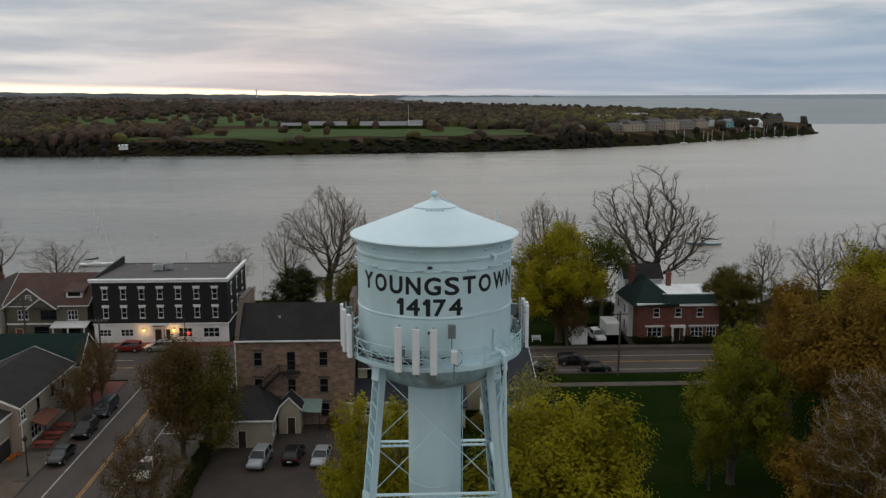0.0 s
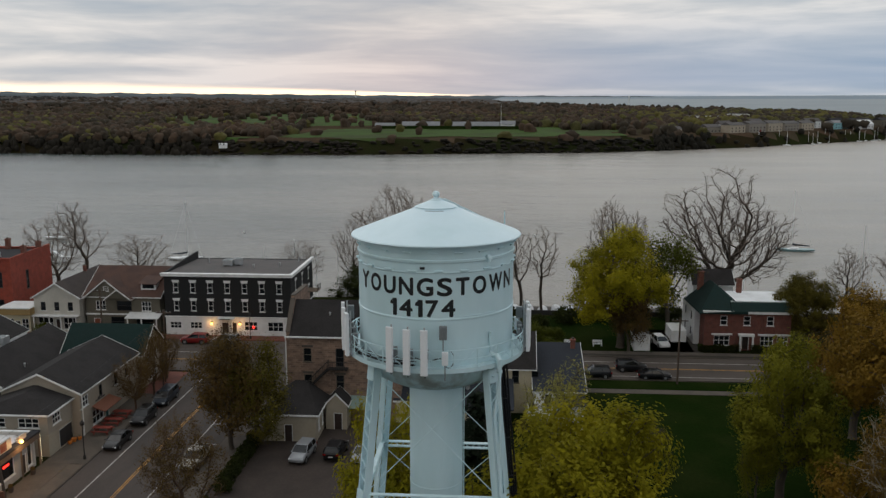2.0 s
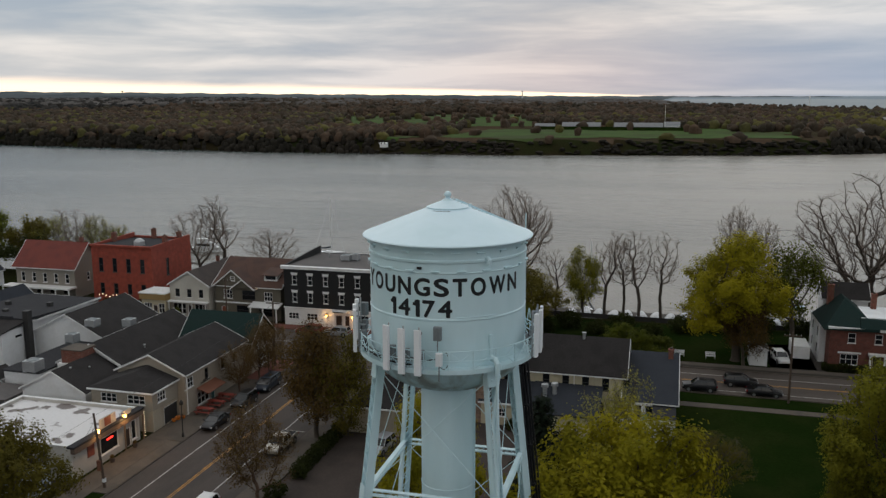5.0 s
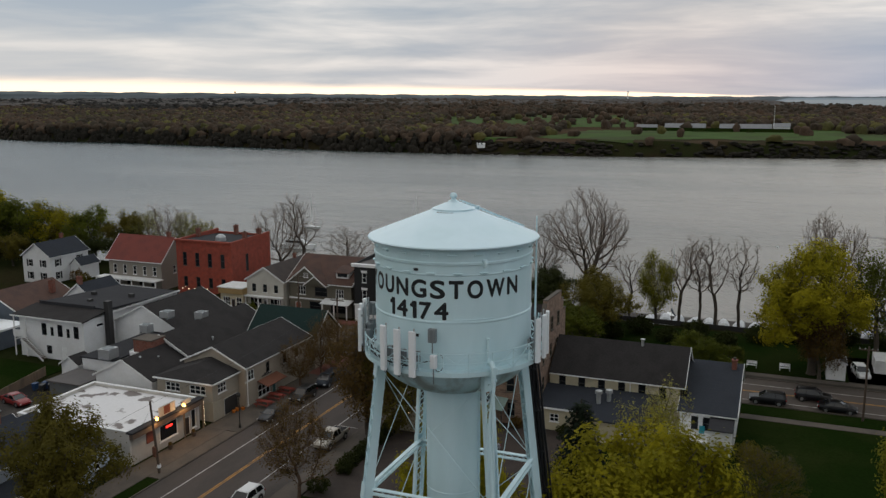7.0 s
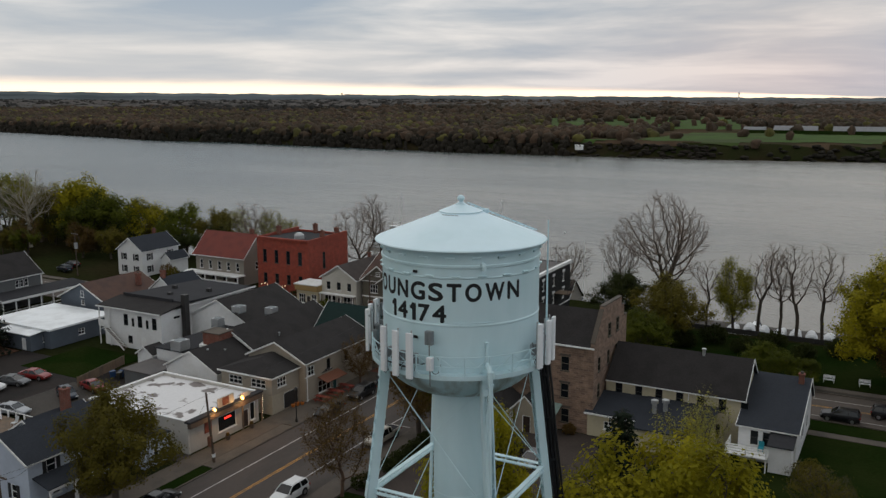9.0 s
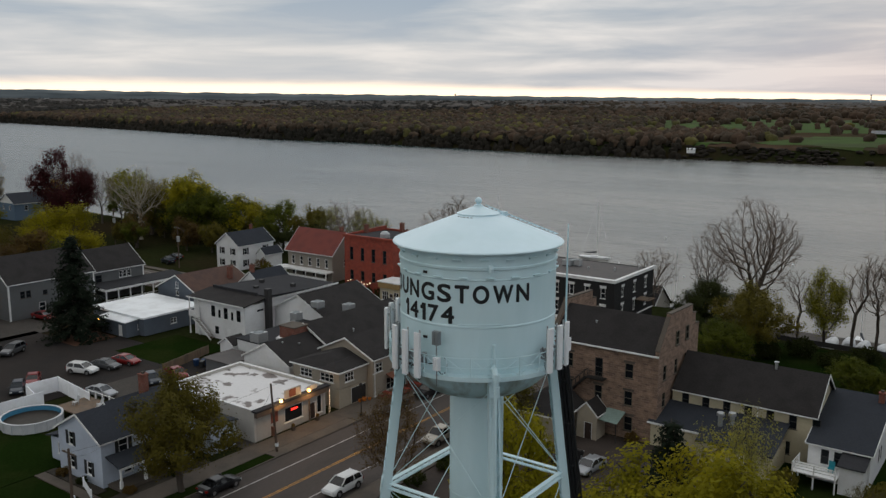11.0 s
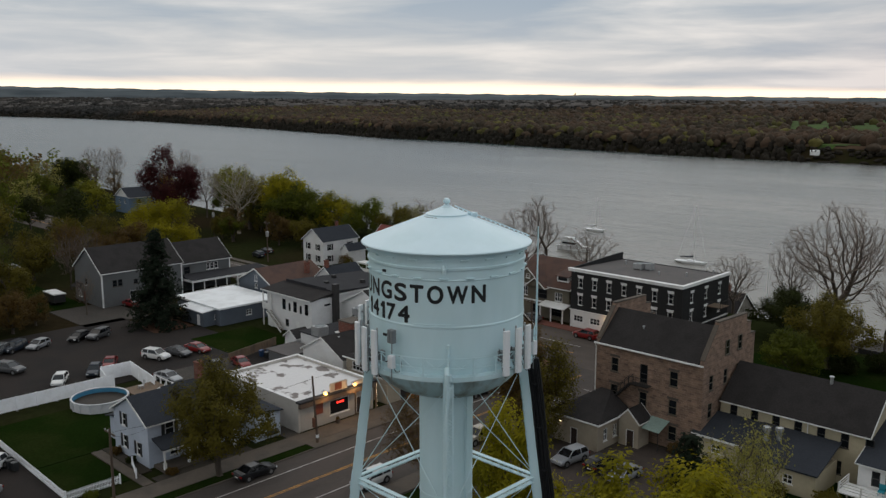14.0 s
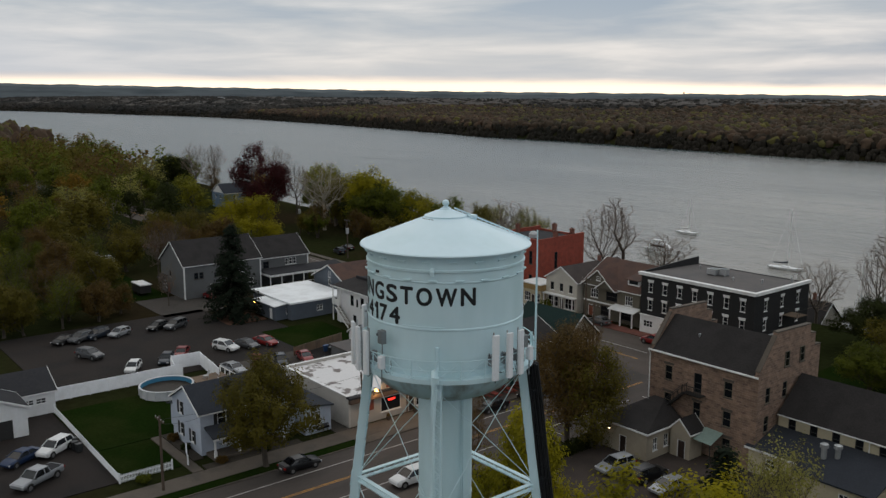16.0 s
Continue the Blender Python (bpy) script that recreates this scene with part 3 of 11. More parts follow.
def part(name, geo, mtl, parent, label="", smooth=False):
    """Links geo as one mesh under a thing or a part."""
    o = ORIGIN[parent]
    ob = new(name, mesh_of(geo, name, smooth, mtl, o))
    ob.parent = parent
    ORIGIN[ob] = o
    return tagged(ob, label) if label else ob


def piece(name, data, parent, m, label=""):
    """An object on shared mesh data, under parent, at a pose relative to it."""
    ob = new(name, data)
    ob.parent = parent
    ob.matrix_basis = m
    return tagged(ob, label) if label else ob


def solo(name, geo, mtl, label, category, group="", kind="", smooth=False, at=None):
    """A thing that is one mesh."""
    at = at or (0, 0, 0)
    ob = new(name, mesh_of(geo, name, smooth, mtl, at))
    ob.location = at
    return tagged(ob, label, category, group, kind)


def sheet(name, x0, y0, x1, y1, top, mtl, label, category, thick=0.1):
    return solo(name, Geo().box(x0, y0, top - thick, x1, y1, top), mtl, label, category, kind="structure", at=((x0 + x1) / 2, (y0 + y1) / 2, top - thick))


# ---- windows and doors, shared by size ----
WINDOW_DATA = {}


def window(parent, at, turn, w, h, style="plain", label=""):
    """A window in a wall whose outside faces -y before the turn. at: middle of the sill line on the outside face."""
    key = (round(w, 2), round(h, 2), style)
    if key not in WINDOW_DATA:
        frame_mat = {"dark": M_DARKTRIM, "black": M_DARKTRIM, "sash": M_OLIVE}.get(style, M_TRIM)
        f, t = Geo(), 0.065 if style != "wide" else 0.055
        f.box(-w / 2, -0.05, 0, -w / 2 + t, 0.10, h).box(w / 2 - t, -0.05, 0, w / 2, 0.10, h)
        f.box(-w / 2 + t, -0.05, h - t, w / 2 - t, 0.10, h).box(-w / 2 + t, -0.05, 0, w / 2 - t, 0.10, t)
        if style != "fixed":
            f.box(-w / 2 + t, -0.02, h / 2 - 0.035, w / 2 - t, 0.08, h / 2 + 0.035)
        if style in ("wide", "mullion"):
            k = 1 if w < 1.6 else 2
            for i in range(k):
                x = -w / 2 + w * (i + 1) / (k + 1)
                f.box(x - 0.035, -0.02, t, x + 0.035, 0.08, h - t)
        p = Geo().box(-w / 2 + t, 0.03, t, w / 2 - t, 0.045, h - t)
        s = Geo().box(-w / 2 - 0.1, -0.13, -0.1, w / 2 + 0.1, 0.02, -0.003)
        hd = None
        if style == "fancy":
            hd = Geo().box(-w / 2 - 0.14, -0.16, h + 0.003, w / 2 + 0.14, 0.02, h + 0.32).box(-w / 2 - 0.2, -0.2, h + 0.32, w / 2 + 0.2, 0.02, h + 0.42)
        blind = None
        if style == "blind":
            blind = Geo().box(-w / 2 + t, 0.015, h * 0.55, w / 2 - t, 0.028, h - t)
        sh = None
        if style == "shutter":
            sh = Geo().box(-w / 2 - 0.45, -0.11, -0.02, -w / 2 - 0.03, -0.063, h + 0.02), Geo().box(w / 2 + 0.03, -0.11, -0.02, w / 2 + 0.45, -0.063, h + 0.02)
        WINDOW_DATA[key] = (mesh_of(f, "window", mtl=frame_mat), mesh_of(p, "pane", mtl=M_GLASS_B if style == "blue" else M_GLASS), mesh_of(s, "sill", mtl=M_TRIM if style not in ("dark", "sash") else M_CONCRETE),
                            mesh_of(blind, "blind", mtl=M_TRIM) if blind else None, [mesh_of(x, "shutter", mtl=M_SHUTTER) for x in sh] if sh else (), mesh_of(hd, "hood", mtl=M_TRIM) if hd else None)
    fr, pa, si, bl, shs, hood = WINDOW_DATA[key]
    o = ORIGIN[parent]
    win = piece("window", fr, parent, pose(at[0] - o[0], at[1] - o[1], at[2] - o[2], 0, 0, turn), label)
    piece("pane", pa, win, Matrix(), "")
    piece("sill", si, win, Matrix(), "")
    if bl:
        piece("blind", bl, win, Matrix())
    if hood:
        piece("hood", hood, win, Matrix())
    for d in shs:
        piece("shutter", d, win, Matrix())
    return win


DOOR_DATA = {}


def door(parent, at, turn, w=1.0, h=2.1, mtl=None, label=""):
    mtl = mtl or M_DOOR
    key = (w, h, mtl.name)
    if key not in DOOR_DATA:
        leaf = Geo().box(-w / 2 + 0.07, 0.02, 0.02, w / 2 - 0.07, 0.07, h - 0.07)
        for zz in (0.2, h * 0.52):
            leaf.box(-w / 2 + 0.2, 0.0, zz, w / 2 - 0.2, 0.02, zz + h * 0.36)
        fr = Geo().box(-w / 2 - 0.05, -0.05, 0, -w / 2 + 0.07, 0.1, h).box(w / 2 - 0.07, -0.05, 0, w / 2 + 0.05, 0.1, h).box(-w / 2 - 0.05, -0.05, h - 0.07, w / 2 + 0.05, 0.1, h + 0.05)
        kn = Geo().ball((w / 2 - 0.18, -0.03, 1.0), 0.04)
        DOOR_DATA[key] = (mesh_of(leaf, "door", mtl=mtl), mesh_of(fr, "door_frame", mtl=M_TRIM), mesh_of(kn, "door_handle", mtl=M_METAL))
    a, b, c = DOOR_DATA[key]
    o = ORIGIN[parent]
    d = piece("door", a, parent, pose(at[0] - o[0], at[1] - o[1], at[2] - o[2], 0, 0, turn), label)
    piece("door_frame", b, d, Matrix())
    piece("door_handle", c, d, Matrix())
    return d


def wall_cells(g, to3, length, z0, z1, thick, holes):
    """One connected slab with rectangular holes through it."""
    us = sorted({0.0, length} | {round(min(max(e, 0.0), length), 4) for h in holes for e in h[:2]})
    zs = sorted({z0, z1} | {round(min(max(e, z0), z1), 4) for h in holes for e in h[2:]})
    nu, nz = len(us) - 1, len(zs) - 1

    def solid(i, j):
        if not (0 <= i < nu and 0 <= j < nz):
            return False
        u, z = (us[i] + us[i + 1]) / 2, (zs[j] + zs[j + 1]) / 2
        return not any(h[0] < u < h[1] and h[2] < z < h[3] for h in holes)

    v, f, ix = [], [], {}

    def p(i, j, k):
        if (i, j, k) not in ix:
            ix[(i, j, k)] = len(v)
            v.append((*to3(us[i], thick * k), zs[j]))
        return ix[(i, j, k)]

    for i in range(nu):
        for j in range(nz):
            if not solid(i, j):
                continue
            for k in (0, 1):
                f.append((p(i, j, k), p(i + 1, j, k), p(i + 1, j + 1, k), p(i, j + 1, k)))
            for di, dj, e0, e1 in ((-1, 0, (i, j), (i, j + 1)), (1, 0, (i + 1, j), (i + 1, j + 1)), (0, -1, (i, j), (i + 1, j)), (0, 1, (i, j + 1), (i + 1, j + 1))):
                if not solid(i + di, j + dj):
                    f.append((p(*e0, 0), p(*e1, 0), p(*e1, 1), p(*e0, 1)))
    g.add(v, f)


SIDES = {"S": 0, "E": 90, "N": 180, "W": 270}


def wall(parent, side, x0, y0, x1, y1, z0, z1, mtl, openings=(), thick=0.28, label="", inset=0.0):
    """One outer wall of a box-shaped building with its openings: rows of (kind, u, z, w, h, style). u runs to the right as seen from outside."""
    length = (x1 - x0) if side in "SN" else (y1 - y0)
    if side in "EW":
        # butt between the other two walls
        pad = thick
    else:
        pad = 0.0
    to3 = {"S": lambda u, d: (x0 + u, y0 + d), "N": lambda u, d: (x1 - u, y1 - d), "E": lambda u, d: (x1 - d, y0 + u), "W": lambda u, d: (x0 + d, y1 - u)}[side]
    holes = [(u - w / 2, u + w / 2, z, z + h) for kind, u, z, w, h, style in openings]
    g = Geo()
    if pad:
        wall_cells(g, lambda u, d: to3(min(max(u, pad), length - pad), d), length, z0, z1, thick, holes)
    else:
        wall_cells(g, to3, length, z0, z1, thick, holes)
    w_ob = part("wall", g, mtl, parent, label)
    for kind, u, z, w, h, style in openings:
        px, py = to3(u, 0.06)
        if kind == "d":
            door(w_ob, (px, py, z), SIDES[side], w, h, style or M_DOOR)
        else:
            window(w_ob, (px, py, z), SIDES[side], w, h, style)
    return w_ob


def row(n, u0, u1, z, w, h, style="plain"):
    return [("w", u0 + (u1 - u0) * (i + 0.5) / n, z, w, h, style) for i in range(n)]


def gable_roof(parent, x0, y0, x1, y1, eave, ridge, axis, mtl, wallmat, over=0.35, thick=0.16, ridge_at=0.5, trim=M_TRIM, gables=True, ends=(True, True), eave2=None):
    """Two slopes, fascia boards, rake boards and the gable triangles. axis: the way the ridge runs."""
    eave2 = eave if eave2 is None else eave2
    if axis == "x":
        a0, a1, b0, b1 = x0, x1, y0, y1
        pt = lambda a, b, z: (a, b, z)
    else:
        a0, a1, b0, b1 = y0, y1, x0, x1
        pt = lambda a, b, z: (b, a, z)
    bm_ = b0 + (b1 - b0) * ridge_at
    s0, s1 = (ridge - eave) / (bm_ - b0), (ridge - eave2) / (b1 - bm_)
    o0, o1 = (over if ends[0] else 0), (over if ends[1] else 0)
    top = 0.16
    for k, (b_out, b_in, sl, ez) in enumerate(((b0 - over, bm_, s0, eave), (b1 + over, bm_, s1, eave2))):
        zo = ez - sl * over
        quad = [pt(a0 - o0, b_out, zo + top), pt(a1 + o1, b_out, zo + top), pt(a1 + o1, b_in, ridge + top), pt(a0 - o0, b_in, ridge + top)]
        rf = part("roof", Geo().slab(quad, thick), mtl, parent)
        e = Geo()
        d = -0.03 if k == 0 else 0.03
        p, q = pt(a0 - o0, b_out + d, zo + top - 0.17), pt(a1 + o1, b_out - d * 0.1, zo + top - 0.02)
        e.box(*p, *q)
        part("gutter", e, trim, rf)
    for a, on, sgn in ((a0, ends[0], 1), (a1, ends[1], -1)):
        if gables:
            g = Geo()
            tri = [(b0 + 0.02, eave), (b1 - 0.02, eave2), (bm_, ridge - 0.02)]
            lo = min(eave, eave2)
            tri = [(b0 + 0.02, lo), (b1 - 0.02, lo), (b1 - 0.02, eave2), (bm_, ridge - 0.02), (b0 + 0.02, eave)]
            g.prism(tri, "x" if axis == "x" else "y", a, a + sgn * 0.26)
            part("gable", g, wallmat, parent)
        if on:
            r = Geo()
            for b_out, sl, ez in ((b0 - over, s0, eave), (b1 + over, s1, eave2)):
                out = a - sgn * (over + 0.03)
                zo = ez - sl * over
                r.hull8([pt(out, b_out, zo - 0.04), pt(out + sgn * 0.06, b_out, zo - 0.04), pt(out + sgn * 0.06, bm_, ridge - 0.04), pt(out, bm_, ridge - 0.04)],
                        [pt(out, b_out, zo + top + 0.03), pt(out + sgn * 0.06, b_out, zo + top + 0.03), pt(out + sgn * 0.06, bm_, ridge + top + 0.03), pt(out, bm_, ridge + top + 0.03)])
            part("rake_board", r, trim, parent)


def hip_roof(parent, x0, y0, x1, y1, eave, ridge, mtl, over=0.4, inset=None, trim=M_TRIM):
    x0, y0, x1, y1 = x0 - over, y0 - over, x1 + over, y1 + over
    w, d = x1 - x0, y1 - y0
    k = inset if inset is not None else min(w, d) / 2
    if w >= d:
        r0, r1 = (x0 + k, (y0 + y1) / 2, ridge), (x1 - k, (y0 + y1) / 2, ridge)
    else:
        r0, r1 = ((x0 + x1) / 2, y0 + k, ridge), ((x0 + x1) / 2, y1 - k, ridge)
    g = Geo()
    e, t = eave + 0.1, 0.14
    lo = [(x0, y0, e - t), (x1, y0, e - t), (x1, y1, e - t), (x0, y1, e - t)]
    hi = [(x0, y0, e), (x1, y0, e), (x1, y1, e), (x0, y1, e)]
    if w >= d:
        faces = [(4, 5, 9, 8), (5, 6, 9), (6, 7, 8, 9), (7, 4, 8)]
    else:
        faces = [(4, 5, 8), (5, 6, 9, 8), (6, 7, 9), (7, 4, 8, 9)]
    g.add(lo + hi + [r0, r1], [(3, 2, 1, 0), (0, 1, 5, 4), (1, 2, 6, 5), (2, 3, 7, 6), (3, 0, 4, 7)] + faces)
    rf = part("roof", g, mtl, parent)
    f = Geo()
    f.box(x0 - 0.02, y0 - 0.03, e - 0.2, x1 + 0.02, y0 - 0.003, e - 0.01).box(x1 + 0.003, y0, e - 0.2, x1 + 0.03, y1, e - 0.01)
    part("gutter", f, trim, rf)


def walls4(parent, x0, y0, x1, y1, z0, z1, mtl, S=(), E=(), N=(), W=(), thick=0.28):
    for side, op in (("S", S), ("E", E), ("N", N), ("W", W)):
        wall(parent, side, x0, y0, x1, y1, z0, z1, mtl, op, thick)
    part("floor_slab", Geo().box(x0 + thick + 0.004, y0 + thick + 0.004, z0, x1 - thick - 0.004, y1 - thick - 0.004, z0 + 0.08), M_DARKTRIM, parent)


def chimney(x, y, z0, z1, w=0.7, parent=None):
    g = Geo().box(x - w / 2, y - w / 2, z0, x + w / 2, y + w / 2, z1).box(x - w / 2 - 0.07, y - w / 2 - 0.07, z1, x + w / 2 + 0.07, y + w / 2 + 0.07, z1 + 0.16)
    c = part("chimney", g, M_CHIMNEY, parent)
    part("flue", Geo().box(x - 0.15, y - 0.15, z1 + 0.16, x + 0.15, y + 0.15, z1 + 0.4), M_CONCRETE, c)


def roof_pipe(parent, x, y, z, h=0.6, r=0.07):
    part("vent_pipe", Geo().tube([(x, y, z - 0.3), (x, y, z + h)], r, 8).tube([(x, y, z + h), (x, y, z + h + 0.1)], r * 1.6, 8), M_METAL, parent)


def hvac(parent, x, y, z, w=1.3, h=1.0):
    u = part("rooftop_unit", Geo().box(x - w / 2, y - w / 2, z + 0.1, x + w / 2, y + w / 2, z + h), M_METAL, parent, "grey metal rooftop air unit")
    part("fan_grille", Geo().lathe([(0.02, z + h + 0.01), (w * 0.36, z + h + 0.01), (w * 0.38, z + h + 0.07), (w * 0.42, z + h + 0.07), (w * 0.42, z + h)], x, y, 16), M_EQUIP, u)
    for dx in (-w * 0.4, w * 0.4):
        part("skid", Geo().box(x + dx - 0.06, y - w / 2 - 0.1, z - 0.1, x + dx + 0.06, y + w / 2 + 0.1, z + 0.1), M_EQUIP, u)

# ---- ground, river, far shore ----
SHORE = [(-5200, 700), (-3620, 821), (-3175, 903), (-2710, 941), (-2255, 1010), (-1883, 1000), (-1395, 932), (-982, 851), (-850, 815), (-700, 815), (-367, 768), (-134, 776), (97, 826), (251, 912), (395, 1030), (500, 1110), (575, 1195)]


def far_shore(x):
    for (xa, ya), (xb, yb) in zip(SHORE, SHORE[1:]):
        if x <= xb:
            return ya + (yb - ya) * (x - xa) / (xb - xa)
    return 99999.0


def step(a, b, v):
    t = min(max((v - a) / (b - a), 0.0), 1.0)
    return t * t * (3 - 2 * t)


def land_end(x):
    """How far north the far land reaches before the lake."""
    if x < -330:
        return 9999.0
    if x < 120:
        return float(np.interp(x, [-330, -200, 0, 120], [5600, 3900, 2900, 2500]))
    return max(2500.0 - (x - 120) * 1.9, far_shore(x) + 190) if x < 575 else 0.0


def near_bank(x):
    """Where the village side drops to the river."""
    e = 172 + 3 * math.sin(x * 0.02) + max(0, -x - 150) * 0.10
    return e if x > -1500 else max(e - (-1500 - x) * 0.75, -400)


def ground_z(x, y):
    if y < 480:
        # village plateau, bluff, boat yard, river bed
        edge = near_bank(x)
        edge -= 13 * step(-14, -4, x) * (1 - step(60, 75, x))
        quay = 1.0 if -25 < x < 70 else 0.0
        z = -11.6 * step(edge, edge + 20, y)
        if quay:
            z -= 6 * step(213, 217, y)
        else:
            z -= 6 * step(edge + 20, edge + 30, y)
        return z
    s = far_shore(x)
    if s > 9000:
        return -45.0
    d = y - s
    r = math.hypot(x, y)
    z = -18 + 18.5 * step(-14, 26, d) + 4 * step(30, 500, d)
    if r > 1800:
        a = math.degrees(math.atan2(-x, y))
        ridge = np.interp(a, [-5, 5, 12, 25, 51, 81], [14, 20, 26, 38, 56, 92])
        z += (8 + ridge * 0.2) * step(1800, 3200, r) * step(0, 260, d)
        z += 3 * math.sin(x * 0.0021 + 1) * math.sin(y * 0.0017) * step(1800, 3000, r) * step(0, 260, d)
    e = land_end(x)
    if y > e - 30:
        z = z + (-40 - z) * step(e - 30, e, y)
    return z


def grid_lines(stops):
    out = []
    for (a, b, st) in stops:
        out += list(np.arange(a, b - 1e-6, st))
    return out + [stops[-1][1]]


gx = grid_lines([(-4950, -1500, 110), (-1500, -260, 40), (-260, 120, 20), (120, 700, 30), (700, 4950, 250)])
gy = grid_lines([(-1500, -60, 180), (-60, 150, 30), (150, 230, 2.5), (230, 480, 50), (480, 740, 65), (740, 1260, 10), (1260, 2600, 45), (2600, 4950, 110)])
verts = [(x, y, ground_z(x, y) - 0.08) for y in gy for x in gx]
nx = len(gx)
faces = [(j * nx + i, j * nx + i + 1, (j + 1) * nx + i + 1, (j + 1) * nx + i) for j in range(len(gy) - 1) for i in range(nx - 1)]
M_GROUND = mat("rough_grass_ground", (0.020, 0.024, 0.009), rough=0.95, spec=0.0, grain=(0.25, 0.8), second=(0.028, 0.020, 0.012), stain=(0.85, 0.02), bump=(0.4, 2))
ground = solo("ground", Geo().add(verts, faces), M_GROUND, "rough spring grass and soil reaching to the horizon", "ground", kind="structure", smooth=True)
# woodland floor on the far shore; far off, haze is put into its colour
ground.data.materials.append(mat("far_woodland_floor", (0.078, 0.053, 0.036), rough=0.95, spec=0.0, grain=(0.3, 0.05), second=(0.048, 0.044, 0.028), stain=(0.85, 0.015)))
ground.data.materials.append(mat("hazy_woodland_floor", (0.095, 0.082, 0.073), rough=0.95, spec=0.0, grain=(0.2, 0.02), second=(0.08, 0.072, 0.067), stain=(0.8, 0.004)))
gm = ground.matrix_world
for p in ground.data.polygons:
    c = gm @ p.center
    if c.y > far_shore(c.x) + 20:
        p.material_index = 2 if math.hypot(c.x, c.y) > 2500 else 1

# river and lake: the sheet lifts slightly far out, as the horizon does
wx = grid_lines([(-4950, -800, 400), (-800, 1200, 200), (1200, 4950, 250)])
wy = grid_lines([(150, 1200, 150), (1200, 4950, 150)])


def water_z(x, y):
    d = math.hypot(x, y)
    return -13.0 + (47.0 * ((d - 1500) / 3400) if d > 1500 and x > -150 else 0.0)


verts = [(x, y, water_z(x, y)) for y in wy for x in wx]
nx = len(wx)
faces = [(j * nx + i, j * nx + i + 1, (j + 1) * nx + i + 1, (j + 1) * nx + i) for j in range(len(wy) - 1) for i in range(nx - 1)]
water = solo("water", Geo().add(verts, faces), M_WATER, "wide grey river opening into the lake", "river", kind="structure", smooth=True)
# open lake: rougher than the river, with a bluer base colour far out
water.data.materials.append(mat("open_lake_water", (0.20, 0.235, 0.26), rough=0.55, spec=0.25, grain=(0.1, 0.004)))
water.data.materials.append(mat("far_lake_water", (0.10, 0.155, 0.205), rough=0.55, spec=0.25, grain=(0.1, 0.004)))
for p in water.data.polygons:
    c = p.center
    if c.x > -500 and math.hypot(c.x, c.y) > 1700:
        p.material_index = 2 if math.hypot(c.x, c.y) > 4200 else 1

# village surfaces
sheet("lawn", -24, 56, 90, 117, 0.0, M_GRASS, "dark green mown lawn", "lawn")
sheet("road", -39.8, -60, -26.8, 122.6, 0.03, M_ASPHALT, "worn grey asphalt street with painted lines", "road")
sheet("main_road", -420, 122.6, 200, 133.6, 0.03, M_ASPHALT_X, "worn grey asphalt main road along the river", "road")
sheet("parking_strip", -60, 133.6, -24, 138.4, 0.034, M_ASPHALT_X, "asphalt parking strip before the black building", "parking")

